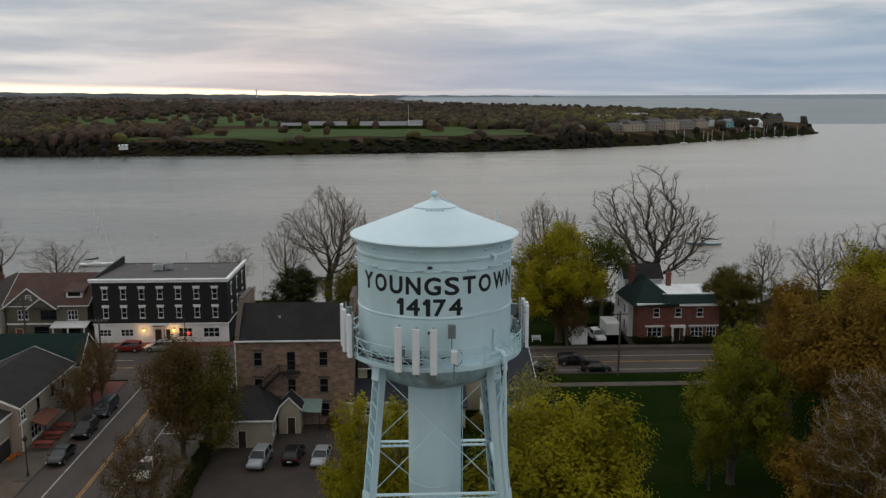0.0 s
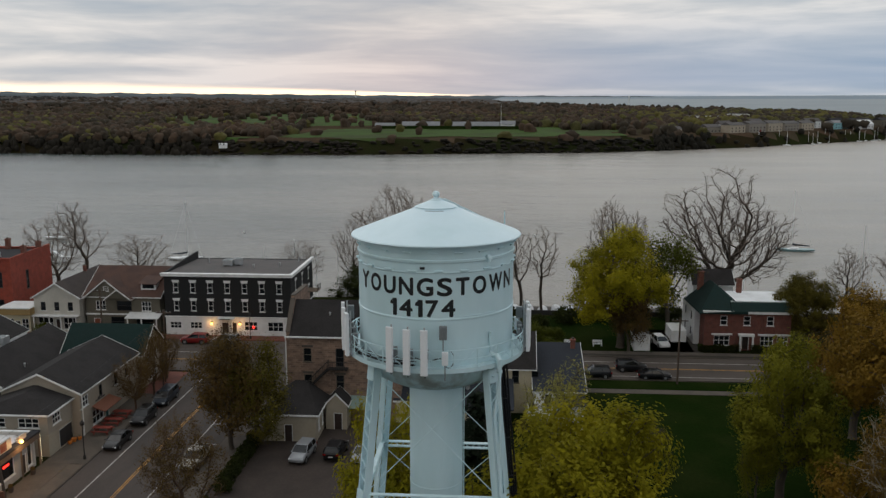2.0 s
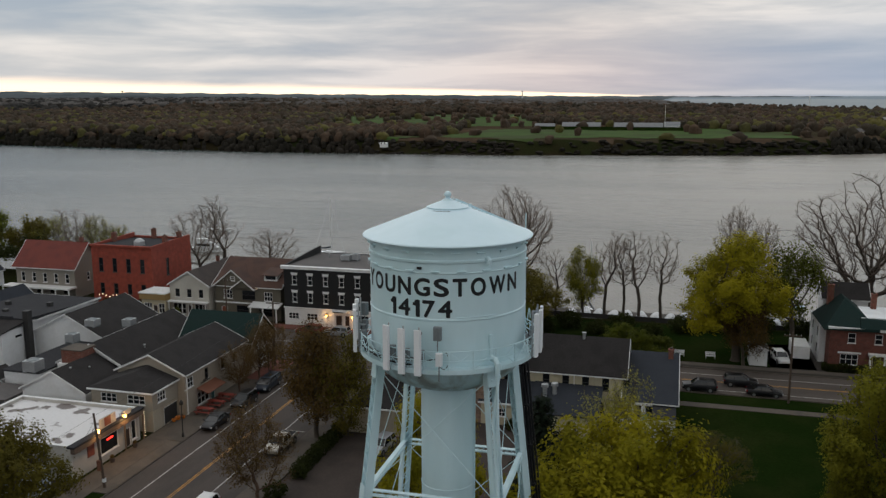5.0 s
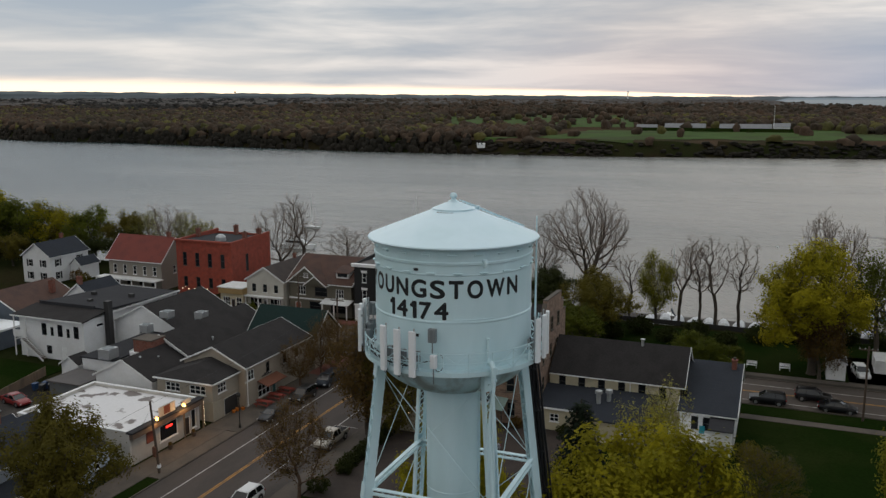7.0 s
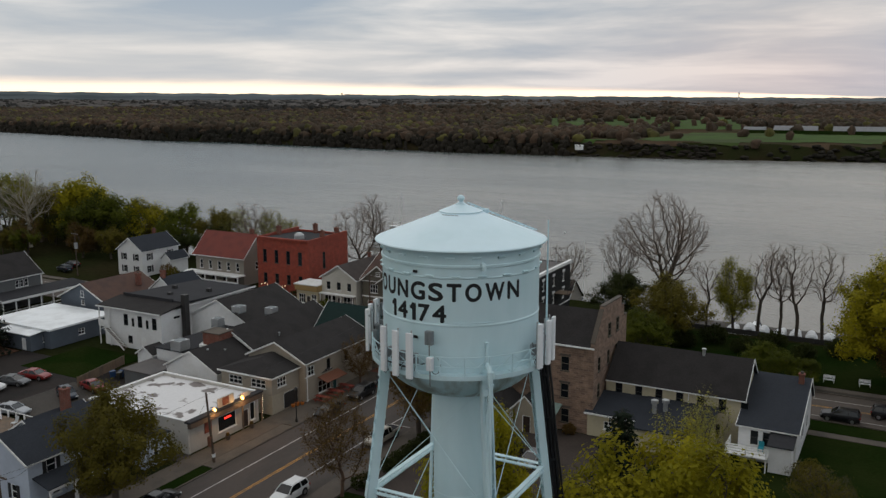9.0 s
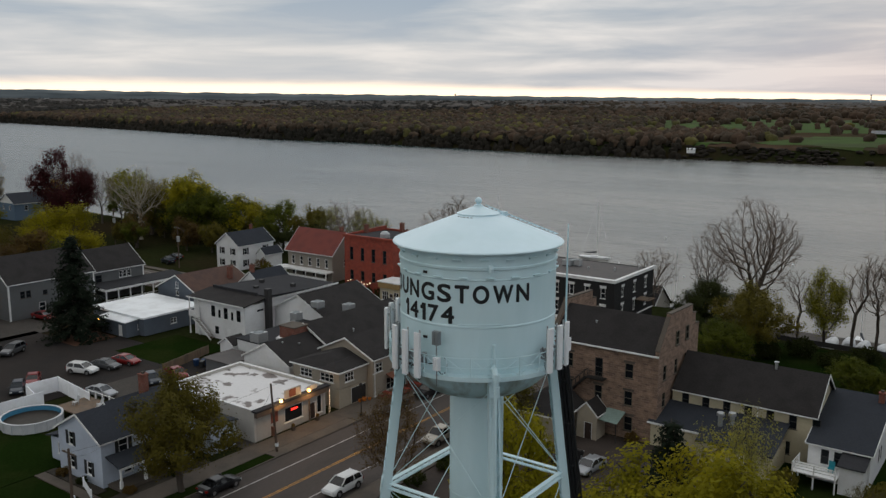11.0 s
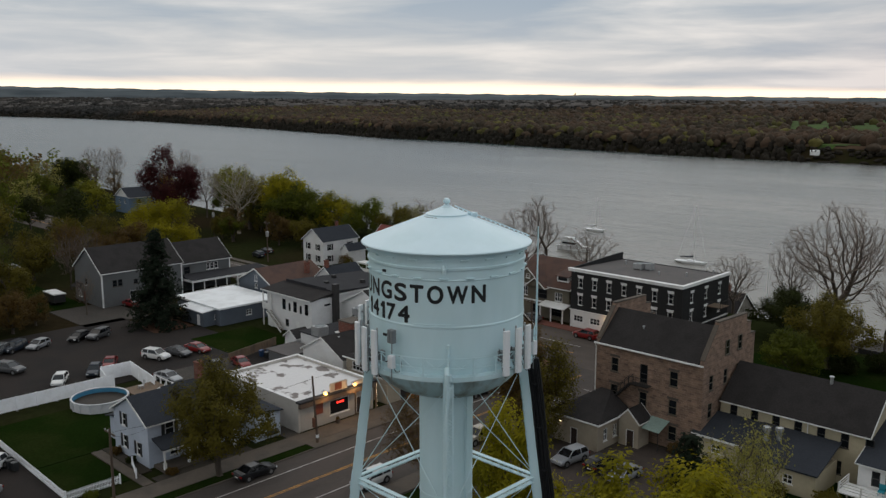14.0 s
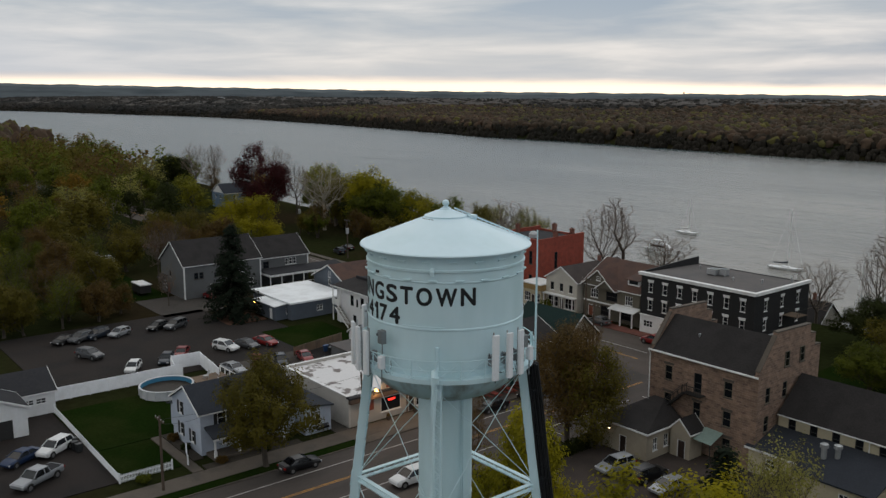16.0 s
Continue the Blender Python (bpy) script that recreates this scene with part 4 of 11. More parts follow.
# ---- trees ----
def colonise(seed, rx, rz, cz, lumps, count, base, trunk, taper=0.0, step=0.2, kill=0.3, tip=0.006):
    """A tree ten units tall whose limbs reach into a lumpy crown. Returns segments (p, q, r0, r1), thin end points and their ways."""
    nr = np.random.RandomState(seed)
    d = nr.normal(0, 1, (lumps, 3))
    d /= np.linalg.norm(d, axis=1)[:, None]
    c = d * np.array([rx, rx, rz]) * nr.uniform(0.42, 0.72, (lumps, 1)) + np.array([0, 0, cz])
    rad = nr.uniform(0.26, 0.42, lumps) * (rx + rz) / 2
    pick = nr.randint(0, lumps, count)
    u = nr.normal(0, 1, (count, 3))
    u *= (rad[pick] * nr.uniform(0, 1, count) ** 0.33 / np.linalg.norm(u, axis=1))[:, None]
    goal = c[pick] + u
    goal[:, :2] *= (1 - taper * np.clip((goal[:, 2] - cz + rz) / (2 * rz), 0, 1))[:, None]
    goal = goal[goal[:, 2] > base * 0.8]
    pos = [np.array((0.0, 0.0, 0.0))]
    par = [-1]
    k = max(3, int(base / step))
    bend = nr.normal(0, 0.03, (k, 2)).cumsum(0)
    for i in range(k):
        pos.append(np.array((bend[i, 0], bend[i, 1], base * (i + 1) / k)))
        par.append(len(pos) - 2)
    dist = np.full(len(goal), 1e9)
    near = np.zeros(len(goal), int)
    fresh = list(range(len(pos)))
    for turn in range(110):
        for i in fresh:
            e = np.linalg.norm(goal - pos[i], axis=1)
            m = e < dist
            dist[m], near[m] = e[m], i
        live = dist > kill
        goal, dist, near = goal[live], dist[live], near[live]
        use = dist < 3.2
        if not use.any():
            break
        fresh = []
        for i in np.unique(near[use]):
            w = goal[use & (near == i)] - pos[i]
            w = (w / np.linalg.norm(w, axis=1)[:, None]).sum(0)
            w = w / max(np.linalg.norm(w), 1e-6) + nr.normal(0, 0.22, 3)
            old = pos[i] - pos[par[i]] if par[i] >= 0 else np.array((0, 0, 1.0))
            w = w + 0.35 * old / max(np.linalg.norm(old), 1e-6)
            pos.append(pos[i] + step * w / np.linalg.norm(w))
            par.append(int(i))
            fresh.append(len(pos) - 1)
    n = len(pos)
    up = np.array(par[1:])
    for smooth in range(4):
        total, kin = np.zeros((n, 3)), np.zeros((n, 1))
        here = np.array(pos)
        np.add.at(total, up, here[1:])
        np.add.at(kin, up, 1)
        mid = np.where(kin > 0, total / np.maximum(kin, 1), here)
        here[1:] = 0.4 * here[1:] + 0.3 * here[up] + 0.3 * mid[1:]
        pos = list(here)
    area, kids = np.zeros(n), np.zeros(n, int)
    for i in range(n - 1, 0, -1):
        if not kids[i]:
            area[i] = tip ** 2.05
        area[par[i]] += area[i]
        kids[par[i]] += 1
    r = area ** (1 / 2.05)
    r = np.maximum(tip, r * trunk / r[0])
    r[0] *= 1.3
    segs = [(Vector(pos[par[i]]), Vector(pos[i]), float(min(r[par[i]], r[i] * 1.5)), float(r[i])) for i in range(1, n)]
    thin = [i for i in range(k + 1, n) if r[i] < 0.05]
    c[:, :2] *= (1 - taper * np.clip((c[:, 2] - cz + rz) / (2 * rz), 0, 1))[:, None]
    return segs, np.array([pos[i] for i in thin]), np.array([pos[i] - pos[par[i]] for i in thin]), c


def twigs_on(seed, points, ways, per, length, r=0.0075):
    nr = np.random.RandomState(seed)
    out = []
    for p, w in zip(points, ways):
        w = w / np.linalg.norm(w)
        for j in range(per):
            d = w * 0.7 + nr.normal(0, 0.55, 3) + np.array((0, 0, 0.22))
            d *= length * nr.uniform(0.5, 1.25) / np.linalg.norm(d)
            out.append((Vector(p), Vector(p + d), r, r * 0.6))
    return out


def tubes_mesh(name, segs, keep=0.0, sides=(6, 4, 3)):
    v, f = [], []
    for p, q, r0, r1 in segs:
        if r0 < keep:
            continue
        n = sides[0] if r0 > 0.12 else sides[1] if r0 > 0.04 else sides[2]
        d = (q - p).normalized()
        a = d.cross(Vector((0, 0, 1)) if abs(d.z) < 0.95 else Vector((1, 0, 0))).normalized()
        b = d.cross(a)
        k = len(v)
        for c, r in ((p, r0), (q, r1)):
            for i in range(n):
                t = 2 * math.pi * i / n
                v.append(c + r * (math.cos(t) * a + math.sin(t) * b))
        f += [(k + i, k + (i + 1) % n, k + n + (i + 1) % n, k + n + i) for i in range(n)]
    me = bpy.data.meshes.new(name)
    me.from_pydata([tuple(p) for p in v], [], f)
    me.polygons.foreach_set("use_smooth", [True] * len(me.polygons))
    return me


def leaves_mesh(name, seed, anchors, total, size, scatter, clumps):
    """Small folded leaf sprays round the thin branches, their faces turned out of their clump and up to the sky."""
    nr = np.random.RandomState(seed)
    n = total
    p = anchors[nr.randint(0, len(anchors), n)]
    off = nr.normal(0, 1, (n, 3)) * scatter
    c = p + off
    which = np.argmin(((c[:, None, :] - clumps[None]) ** 2).sum(2), axis=1)
    out = c - clumps[which]
    out /= np.linalg.norm(out, axis=1)[:, None] + 1e-6
    nrm = out + off / scatter * 0.15 + np.array([0, 0, 0.35]) + nr.normal(0, 0.26, (n, 3))
    nrm /= np.linalg.norm(nrm, axis=1)[:, None]
    a = np.cross(nrm, nr.normal(0, 1, (n, 3)))
    a /= np.linalg.norm(a, axis=1)[:, None]
    b = np.cross(nrm, a)
    s = (size * nr.uniform(0.55, 1.35, n))[:, None]
    v = np.stack([c - a * s, c - b * s * 0.65 + nrm * s * 0.15, c + a * s, c + b * s * 0.65 + nrm * s * 0.15], 1).reshape(-1, 3)
    me = bpy.data.meshes.new(name)
    me.from_pydata(v.tolist(), [], np.arange(n * 4).reshape(-1, 4).tolist())
    return me


# crown half width, half height, middle; lumps, reach points, first fork, trunk, taper; leaves, leaf size, scatter; twigs a point, twig length
TREE_SPECS = {
    "bare": (4.1, 3.9, 6.0, 34, 3000, 1.9, 0.30, 0.0, 0, 0, 0, 2, 0.40),
    "smallbare": (3.8, 3.7, 5.9, 22, 1300, 1.7, 0.19, 0.1, 0, 0, 0, 2, 0.42),
    "tallbare": (1.9, 3.4, 6.5, 14, 520, 3.2, 0.13, 0.0, 0, 0, 0, 2, 0.40),
    "round": (4.6, 4.4, 5.5, 26, 900, 1.4, 0.26, 0.15, 34000, 0.080, 0.22, 0, 0),
    "dense": (4.5, 4.5, 5.3, 24, 800, 1.4, 0.24, 0.1, 20000, 0.095, 0.24, 0, 0),
    "column": (3.6, 4.8, 4.8, 24, 1000, 0.9, 0.17, 0.5, 15000, 0.076, 0.27, 1, 0.4),
    "oval": (3.2, 4.5, 5.3, 18, 600, 1.4, 0.20, 0.2, 9000, 0.090, 0.30, 0, 0),
    "budding": (3.6, 4.3, 5.5, 22, 900, 1.6, 0.15, 0.15, 9500, 0.060, 0.20, 2, 0.36),
    "mid": (4.4, 4.5, 5.1, 18, 420, 1.2, 0.22, 0.15, 7000, 0.140, 0.34, 0, 0),
    "light": (4.4, 4.4, 5.2, 16, 260, 1.4, 0.20, 0.15, 3400, 0.190, 0.38, 0, 0),
    "lightbud": (3.7, 4.3, 5.5, 16, 300, 1.4, 0.16, 0.15, 2200, 0.120, 0.30, 1, 0.5),
}
TREES = {}


def tree_kind(key):
    """(trunk mesh, twig mesh or None, leaf mesh or None, height) for a kind of tree, built once."""
    if key in TREES:
        return TREES[key]
    kind, seed = key
    rng = random.Random(seed * 77 + len(kind))
    if kind in TREE_SPECS:
        rx, rz, cz, lumps, count, base, trunk, taper, leaves, size, scatter, per, length = TREE_SPECS[kind]
        code = seed * 31 + sum(map(ord, kind))
        segs, thin, ways, clumps = colonise(code, rx, rz, cz, lumps, count, base, trunk, taper)
        limbs = [q for q in segs if q[2] > 0.055 or leaves]
        twigs = [q for q in segs if q[2] <= 0.055 and not leaves]
        if per:
            (limbs if leaves else twigs).extend(twigs_on(code + 1, thin, ways, per, length))
        out = (tubes_mesh("trunk", limbs, 0.0 if per else 0.012), tubes_mesh("twig_crown", twigs) if twigs else None, leaves_mesh("crown", code + 2, thin, leaves, size, scatter, clumps) if leaves else None)
    else:
        segs, tips = [], []
        segs.append((Vector((0, 0, 0)), Vector((0, 0, 10)), 0.2, 0.02))
        z = 0.8
        while z < 9.8:
            r = 2.3 * (1 - z / 10.2) ** 0.85 + 0.1
            for j in range(9):
                a = rng.uniform(0, 6.28)
                rr = r * rng.uniform(0.75, 1.1)
                p, q = Vector((0, 0, z)), Vector((rr * math.cos(a), rr * math.sin(a), z - rr * 0.28))
                segs.append((p, q, 0.03, 0.012))
                for k in range(max(2, int(rr * 5))):
                    u = (k + 1) / max(2, int(rr * 5))
                    tips.append(p.lerp(q, u) + Vector((0, 0, -0.05)))
            z += 0.26
        out = (tubes_mesh("trunk", segs, 0.0), None, leaves_mesh("crown", seed, np.array([tuple(t) for t in tips]), 9000, 0.13, 0.12, np.array([(0, 0, z) for z in range(10)])))
    zmax = max(max(v.co.z for v in m.vertices) for m in out if m)
    TREES[key] = (*out, zmax)
    return TREES[key]


TREE_N = [0]


def tree(kind, x, y, h, leaf=None, label="", z=0.0, wide=1.0, seed=1, bark=None, name="tree", group="village trees", turn=None):
    trunk, twigs, crown, top = tree_kind((kind, seed))
    TREE_N[0] += 1
    s = h / top
    t = new(name)
    ORIGIN[t] = Vector((x, y, z))
    t.matrix_basis = Matrix.LocRotScale((x, y, z - 0.05), Euler((0, 0, radians(turn if turn is not None else (TREE_N[0] * 67) % 360))), (s * wide, s * wide, s))
    tagged(t, label, "tree", group)
    for nm, me, m in (("trunk", trunk, bark or M_BARK), ("twig_crown", twigs, bark or M_TWIG), ("crown", crown, leaf)):
        if me is None:
            continue
        o = new(nm, me)
        o.parent = t
        if not me.materials:
            me.materials.append(m)
        o.material_slots[0].link = "OBJECT"
        o.material_slots[0].material = m
    return t


def leaf_block(name, x0, y0, x1, y1, h, leaf, label, n=None, z=0.0, size=0.12, category="hedge"):
    """A clipped or loose shrub mass of many small leaves over woody stems."""
    nr = np.random.RandomState(int(abs(x0 * 31 + y0 * 17)) % 99991)
    n = n or int(900 * max(1.0, (x1 - x0) * (y1 - y0) * 0.35))
    c = np.stack([nr.uniform(0, 1, n), nr.uniform(0, 1, n), nr.uniform(0, 1, n)], 1)
    c = c * np.array([x1 - x0, y1 - y0, h]) + np.array([x0, y0, z])
    lump = 0.12 * np.sin(c[:, 0] * 2.1) + 0.1 * np.sin(c[:, 1] * 3.3 + 1)
    c[:, 2] = z + (c[:, 2] - z) * (1 + lump)
    a = nr.normal(0, 1, (n, 3))
    a /= np.linalg.norm(a, axis=1)[:, None]
    b = np.cross(a, nr.normal(0, 1, (n, 3)))
    b /= np.linalg.norm(b, axis=1)[:, None]
    s = (size * nr.uniform(0.6, 1.4, n))[:, None]
    v = np.stack([c - a * s, c - b * s * 0.6, c + a * s, c + b * s * 0.6], 1).reshape(-1, 3)
    o = Vector(((x0 + x1) / 2, (y0 + y1) / 2, z))
    me = bpy.data.meshes.new("foliage")
    me.from_pydata((v - np.array(o)).tolist(), [], np.arange(n * 4).reshape(-1, 4).tolist())
    me.materials.append(leaf)
    t = thing(name, o, label, category)
    f = new("foliage", me)
    f.parent = t
    st = Geo()
    for k in range(5):
        px, py = x0 + (x1 - x0) * (k + 0.5) / 5, (y0 + y1) / 2
        st.tube([(px, py, z), (px + 0.05, py, z + h * 0.7)], 0.035, 5)
    part("stems", st, M_BARK, t)
    return t


def shrub(x, y, r, h, leaf, label, z=0.0, n=900):
    """A rounded loose bush."""
    nr = np.random.RandomState(int(abs(x * 13 + y * 7)) % 9973)
    d = nr.normal(0, 1, (n, 3))
    d /= np.linalg.norm(d, axis=1)[:, None]
    rad = nr.uniform(0.55, 1.0, n)[:, None] * (1 + 0.22 * np.sin(d[:, :1] * 5 + d[:, 1:2] * 4))
    c = d * rad * np.array([r, r, h / 2]) + np.array([0, 0, h / 2])
    a = nr.normal(0, 1, (n, 3))
    a /= np.linalg.norm(a, axis=1)[:, None]
    b = np.cross(a, nr.normal(0, 1, (n, 3)))
    b /= np.linalg.norm(b, axis=1)[:, None]
    s = (0.055 * (1 + r) * nr.uniform(0.6, 1.4, n))[:, None]
    v = np.stack([c - a * s, c - b * s * 0.6, c + a * s, c + b * s * 0.6], 1).reshape(-1, 3)
    me = bpy.data.meshes.new("foliage")
    me.from_pydata(v.tolist(), [], np.arange(n * 4).reshape(-1, 4).tolist())
    me.materials.append(leaf)
    t = thing("bush", (x, y, z), label, "bush", "garden bushes")
    f = new("foliage", me)
    f.parent = t
    st = Geo()
    for k in range(4):
        st.tube([(x, y, z), (x + 0.4 * r * math.cos(k * 1.6), y + 0.4 * r * math.sin(k * 1.6), z + h * 0.7)], 0.03, 5)
    part("stems", st, M_BARK, t)
    return t

# ---- water tower ----
TX, TY = 1.5, 54.24


def pol(r, az, z):
    a = radians(az)
    return (TX + r * math.cos(a), TY + r * math.sin(a), z)


GLYPH_WIDTH = {"Y": 0.88, "O": 0.90, "U": 0.82, "N": 0.85, "G": 0.92, "S": 0.84, "T": 0.80, "W": 1.15, "1": 0.43, "4": 0.80, "7": 0.72}


def bent_text(body, height, az_mid, z_mid, radius, arc, parent, bold=0.03):
    """Lettering laid round the tank wall, one mesh a letter."""
    glyphs = []
    for ch in body:
        cu = bpy.data.curves.new("glyph", "FONT")
        cu.body = ch
        cu.size, cu.resolution_u = 1.0, 4
        tmp = bpy.data.objects.new("glyph", cu)
        scene.collection.objects.link(tmp)
        dg = bpy.context.evaluated_depsgraph_get()
        me = bpy.data.meshes.new_from_object(tmp.evaluated_get(dg))
        bpy.data.objects.remove(tmp)
        bpy.data.curves.remove(cu)
        xs = [v.co.x for v in me.vertices]
        ys = [v.co.y for v in me.vertices]
        left = min(xs)
        if ch == "1":
            # the painted numeral carries a short flag
            left -= max(xs) - left
            mb = bmesh.new()
            mb.from_mesh(me)
            x1, top = min(xs) + 0.004, max(ys)
            mb.faces.new([mb.verts.new((x, y, 0)) for x, y in ((left, top * 0.70), (x1, top * 0.70), (x1, top), (x1 - 0.024, top), (x1 - 0.045, top * 0.88), (left, top * 0.82))])
            mb.to_mesh(me)
            mb.free()
        glyphs.append((ch, me, left, max(xs), min(ys), max(ys)))
    cap = max(g[5] for g in glyphs if g[0] in "NTW147Y")
    lo0 = min(g[4] for g in glyphs if g[0] in "NTW147Y")
    widths = [GLYPH_WIDTH[g[0]] * height for g in glyphs]
    total = radians(arc) * radius
    gap = (total - sum(widths)) / (len(body) - 1)
    u = -total / 2
    for (ch, me, a, b, lo, hi), w in zip(glyphs, widths):
        bm = bmesh.new()
        bm.from_mesh(me)
        bmesh.ops.triangulate(bm, faces=bm.faces)
        bmesh.ops.subdivide_edges(bm, edges=[e for e in bm.edges if e.calc_length() > 0.18], cuts=2)
        flat = [v.co.copy() for v in bm.verts]
        tris = [[v.index for v in fc.verts] for fc in bm.faces]
        bm.free()
        bm = bmesh.new()
        # the brush widens every stroke evenly: coats shifted round the outline, each a hair above the last
        for coat in range(8):
            du, dz = bold * math.cos(coat * math.pi / 4), bold * math.sin(coat * math.pi / 4)
            laid = []
            for co in flat:
                s = u + bold + (co.x - a) / (b - a) * (w - 2 * bold) + du
                zz = z_mid - height / 2 + bold + (co.y - lo0) / (cap - lo0) * (height - 2 * bold) + dz
                laid.append(bm.verts.new(Vector(pol(radius + coat * 0.0006, az_mid + math.degrees(s / radius), zz)) - ORIGIN[parent]))
            for tri_ in tris:
                bm.faces.new([laid[i] for i in tri_])
        bmesh.ops.recalc_face_normals(bm, faces=bm.faces)
        out = bpy.data.meshes.new("letter")
        bm.to_mesh(out)
        bm.free()
        bpy.data.meshes.remove(me)
        out.materials.append(M_LETTER)
        ob = new("letter", out)
        ob.parent = parent
        ORIGIN[ob] = ORIGIN[parent]
        u += w + gap


def water_tower():
    t = thing("water_tower", (TX, TY, 0), "pale blue steel water tower with black painted lettering", "water tower")
    R = 4.62
    # tank shell with its plate seams
    prof = [(R, 25.0), (R, 27.62), (R + 0.035, 27.66), (R + 0.035, 27.74), (R, 27.78), (R, 30.28), (R + 0.03, 30.31), (R + 0.03, 30.36), (R, 30.39), (R, 30.86), (R + 0.07, 30.90), (R + 0.07, 31.02),
            (R, 31.06), (R + 0.0, 31.72), (R + 0.28, 31.80), (R + 0.28, 31.86), (0.0, 31.9)]
    shell = part("tank_shell", Geo().lathe(prof, TX, TY, 96), M_TANK, t, smooth=True)
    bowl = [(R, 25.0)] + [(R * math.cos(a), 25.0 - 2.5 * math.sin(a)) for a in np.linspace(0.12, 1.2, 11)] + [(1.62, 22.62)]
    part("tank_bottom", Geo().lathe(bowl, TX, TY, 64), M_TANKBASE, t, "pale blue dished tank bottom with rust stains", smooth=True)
    roof = part("tank_roof", Geo().lathe([(R + 0.1, 31.74), (5.03, 31.78), (5.05, 31.84), (5.0, 31.90), (2.5, 32.88), (1.25, 33.37), (1.23, 33.40), (1.27, 33.44), (0.35, 33.80), (0.3, 33.86), (0.0, 33.9)], TX, TY, 96), M_TANKROOF, t, "pale blue conical steel roof", smooth=True)
    part("finial", Geo().lathe([(0.24, 33.8), (0.22, 33.92), (0.13, 33.95), (0.13, 34.02), (0.20, 34.08), (0.22, 34.18), (0.16, 34.30), (0.0, 34.36)], TX, TY, 16), M_TANKROOF, roof, smooth=True)
    part("roof_hatch", Geo().box(TX + 0.5, TY + 0.9, 33.2, TX + 1.1, TY + 1.5, 33.45), M_TANKROOF, roof)
    lad = Geo()
    for off in (-0.18, 0.18):
        a, b = pol(5.0, 52, 32.02), pol(0.5, 52, 33.86)
        lad.bar((a[0] - off * 0.8, a[1] + off * 0.6, a[2]), (b[0] - off * 0.8, b[1] + off * 0.6, b[2]), 0.05)
    for i in range(16):
        p = pol(0.7 + i * 0.28, 52, 33.80 - (0.7 + i * 0.28 - 0.5) * 0.41)
        lad.bar((p[0] - 0.15, p[1] + 0.11, p[2]), (p[0] + 0.15, p[1] - 0.11, p[2]), 0.04)
    part("roof_ladder", lad, M_TANKROOF, roof)
    seam = Geo()
    for i in range(5):
        a0, a1 = radians(-112 + i * 9), radians(-106 + i * 9)
        r = 1.42
        p, q = (TX + r * math.cos(a0), TY + r * math.sin(a0), 33.31), (TX + r * math.cos(a1), TY + r * math.sin(a1), 33.31)
        seam.bar(p, q, 0.02, 0.05)
    part("lap_seam", seam, M_EQUIP, roof)
    # weld lugs round the upper rings, a dark port, the overflow nozzle
    lug = mesh_of(Geo().box(-0.25, -0.12, 0.0, 0.25, 0.02, 0.05).box(-0.23, -0.05, -0.06, 0.23, 0.02, -0.004), "lug", mtl=M_TANK)
    for z in (31.42, 30.42):
        for k in range(20):
            az = -178 + 18 * k + (4 if z < 31 else 0)
            piece("lug", lug, shell, Matrix.Translation(Vector(pol(R + 0.02, az, z)) - ORIGIN[t]) @ pose(0, 0, 0, 0, 0, az + 90))
    for az, z in ((-95, 30.6), (-95, 26.9)):
        p = pol(R + 0.01, az, z)
        port = Geo().box(p[0] - 0.13, p[1] - 0.06, p[2] - 0.07, p[0] + 0.13, p[1] + 0.05, p[2] + 0.07)
        part("port", port, M_CABLE, shell)
    part("vent_nozzle", Geo().tube([pol(R - 0.05, -48, 31.05), pol(R + 0.2, -48, 31.1), pol(R + 0.28, -48, 30.98), pol(R + 0.28, -48, 30.78)], 0.13, 10), M_TANK, shell, smooth=True)
    rail_w = Geo()
    for k in range(30):
        rail_w.bar(pol(R + 0.05, -70 + k, 27.86), pol(R + 0.05, -69 + k, 27.86), 0.035)
    part("wall_conduit", rail_w, M_TANK, shell)
    bent_text("YOUNGSTOWN", 1.02, -85.2, 29.54, R + 0.012, 133.6, shell, bold=0.040)
    bent_text("14174", 1.0, -95.7, 28.33, R + 0.012, 46.8, shell, bold=0.038)
    # balcony
    b = part("balcony", Geo().lathe([(R - 0.02, 24.92), (5.28, 24.92), (5.28, 25.0), (R - 0.02, 25.0)], TX, TY, 72, True).lathe([(5.24, 24.80), (5.31, 24.80), (5.31, 25.06), (5.24, 25.06)], TX, TY, 72, True), M_TANK, t)
    for z in (25.55, 26.1):
        part("rail", Geo().lathe([(5.26, z - 0.025), (5.31, z - 0.025), (5.31, z + 0.025), (5.26, z + 0.025)], TX, TY, 72, True), M_TANK, b)
    for k in range(24):
        part("post", Geo().bar(pol(5.285, k * 15, 25.0), pol(5.285, k * 15, 26.1), 0.06), M_TANK, b)
        part("lattice", Geo().bar(pol(5.285, k * 15, 25.04), pol(5.285, k * 15 + 15, 26.06), 0.035).bar(pol(5.285, k * 15 + 15, 25.04), pol(5.285, k * 15, 26.06), 0.035), M_TANK, b)
    # central riser
    r = part("riser", Geo().lathe([(1.64, 0.0), (1.64, 16.2), (1.665, 16.22), (1.665, 16.28), (1.64, 16.3), (1.64, 23.6)], TX, TY, 56), M_TANK, t, smooth=True)
    cb = Geo()
    for s in (-0.07, 0.07):
        cb.bar(pol(1.72, -3 + s * 30, 0), pol(1.72, -3 + s * 30, 23.4), 0.05)
    for i in range(46):
        cb.bar(pol(1.72, -5, 0.4 + i * 0.5), pol(1.72, -1, 0.4 + i * 0.5), 0.03)
    part("riser_ladder", cb, M_TANK, r)
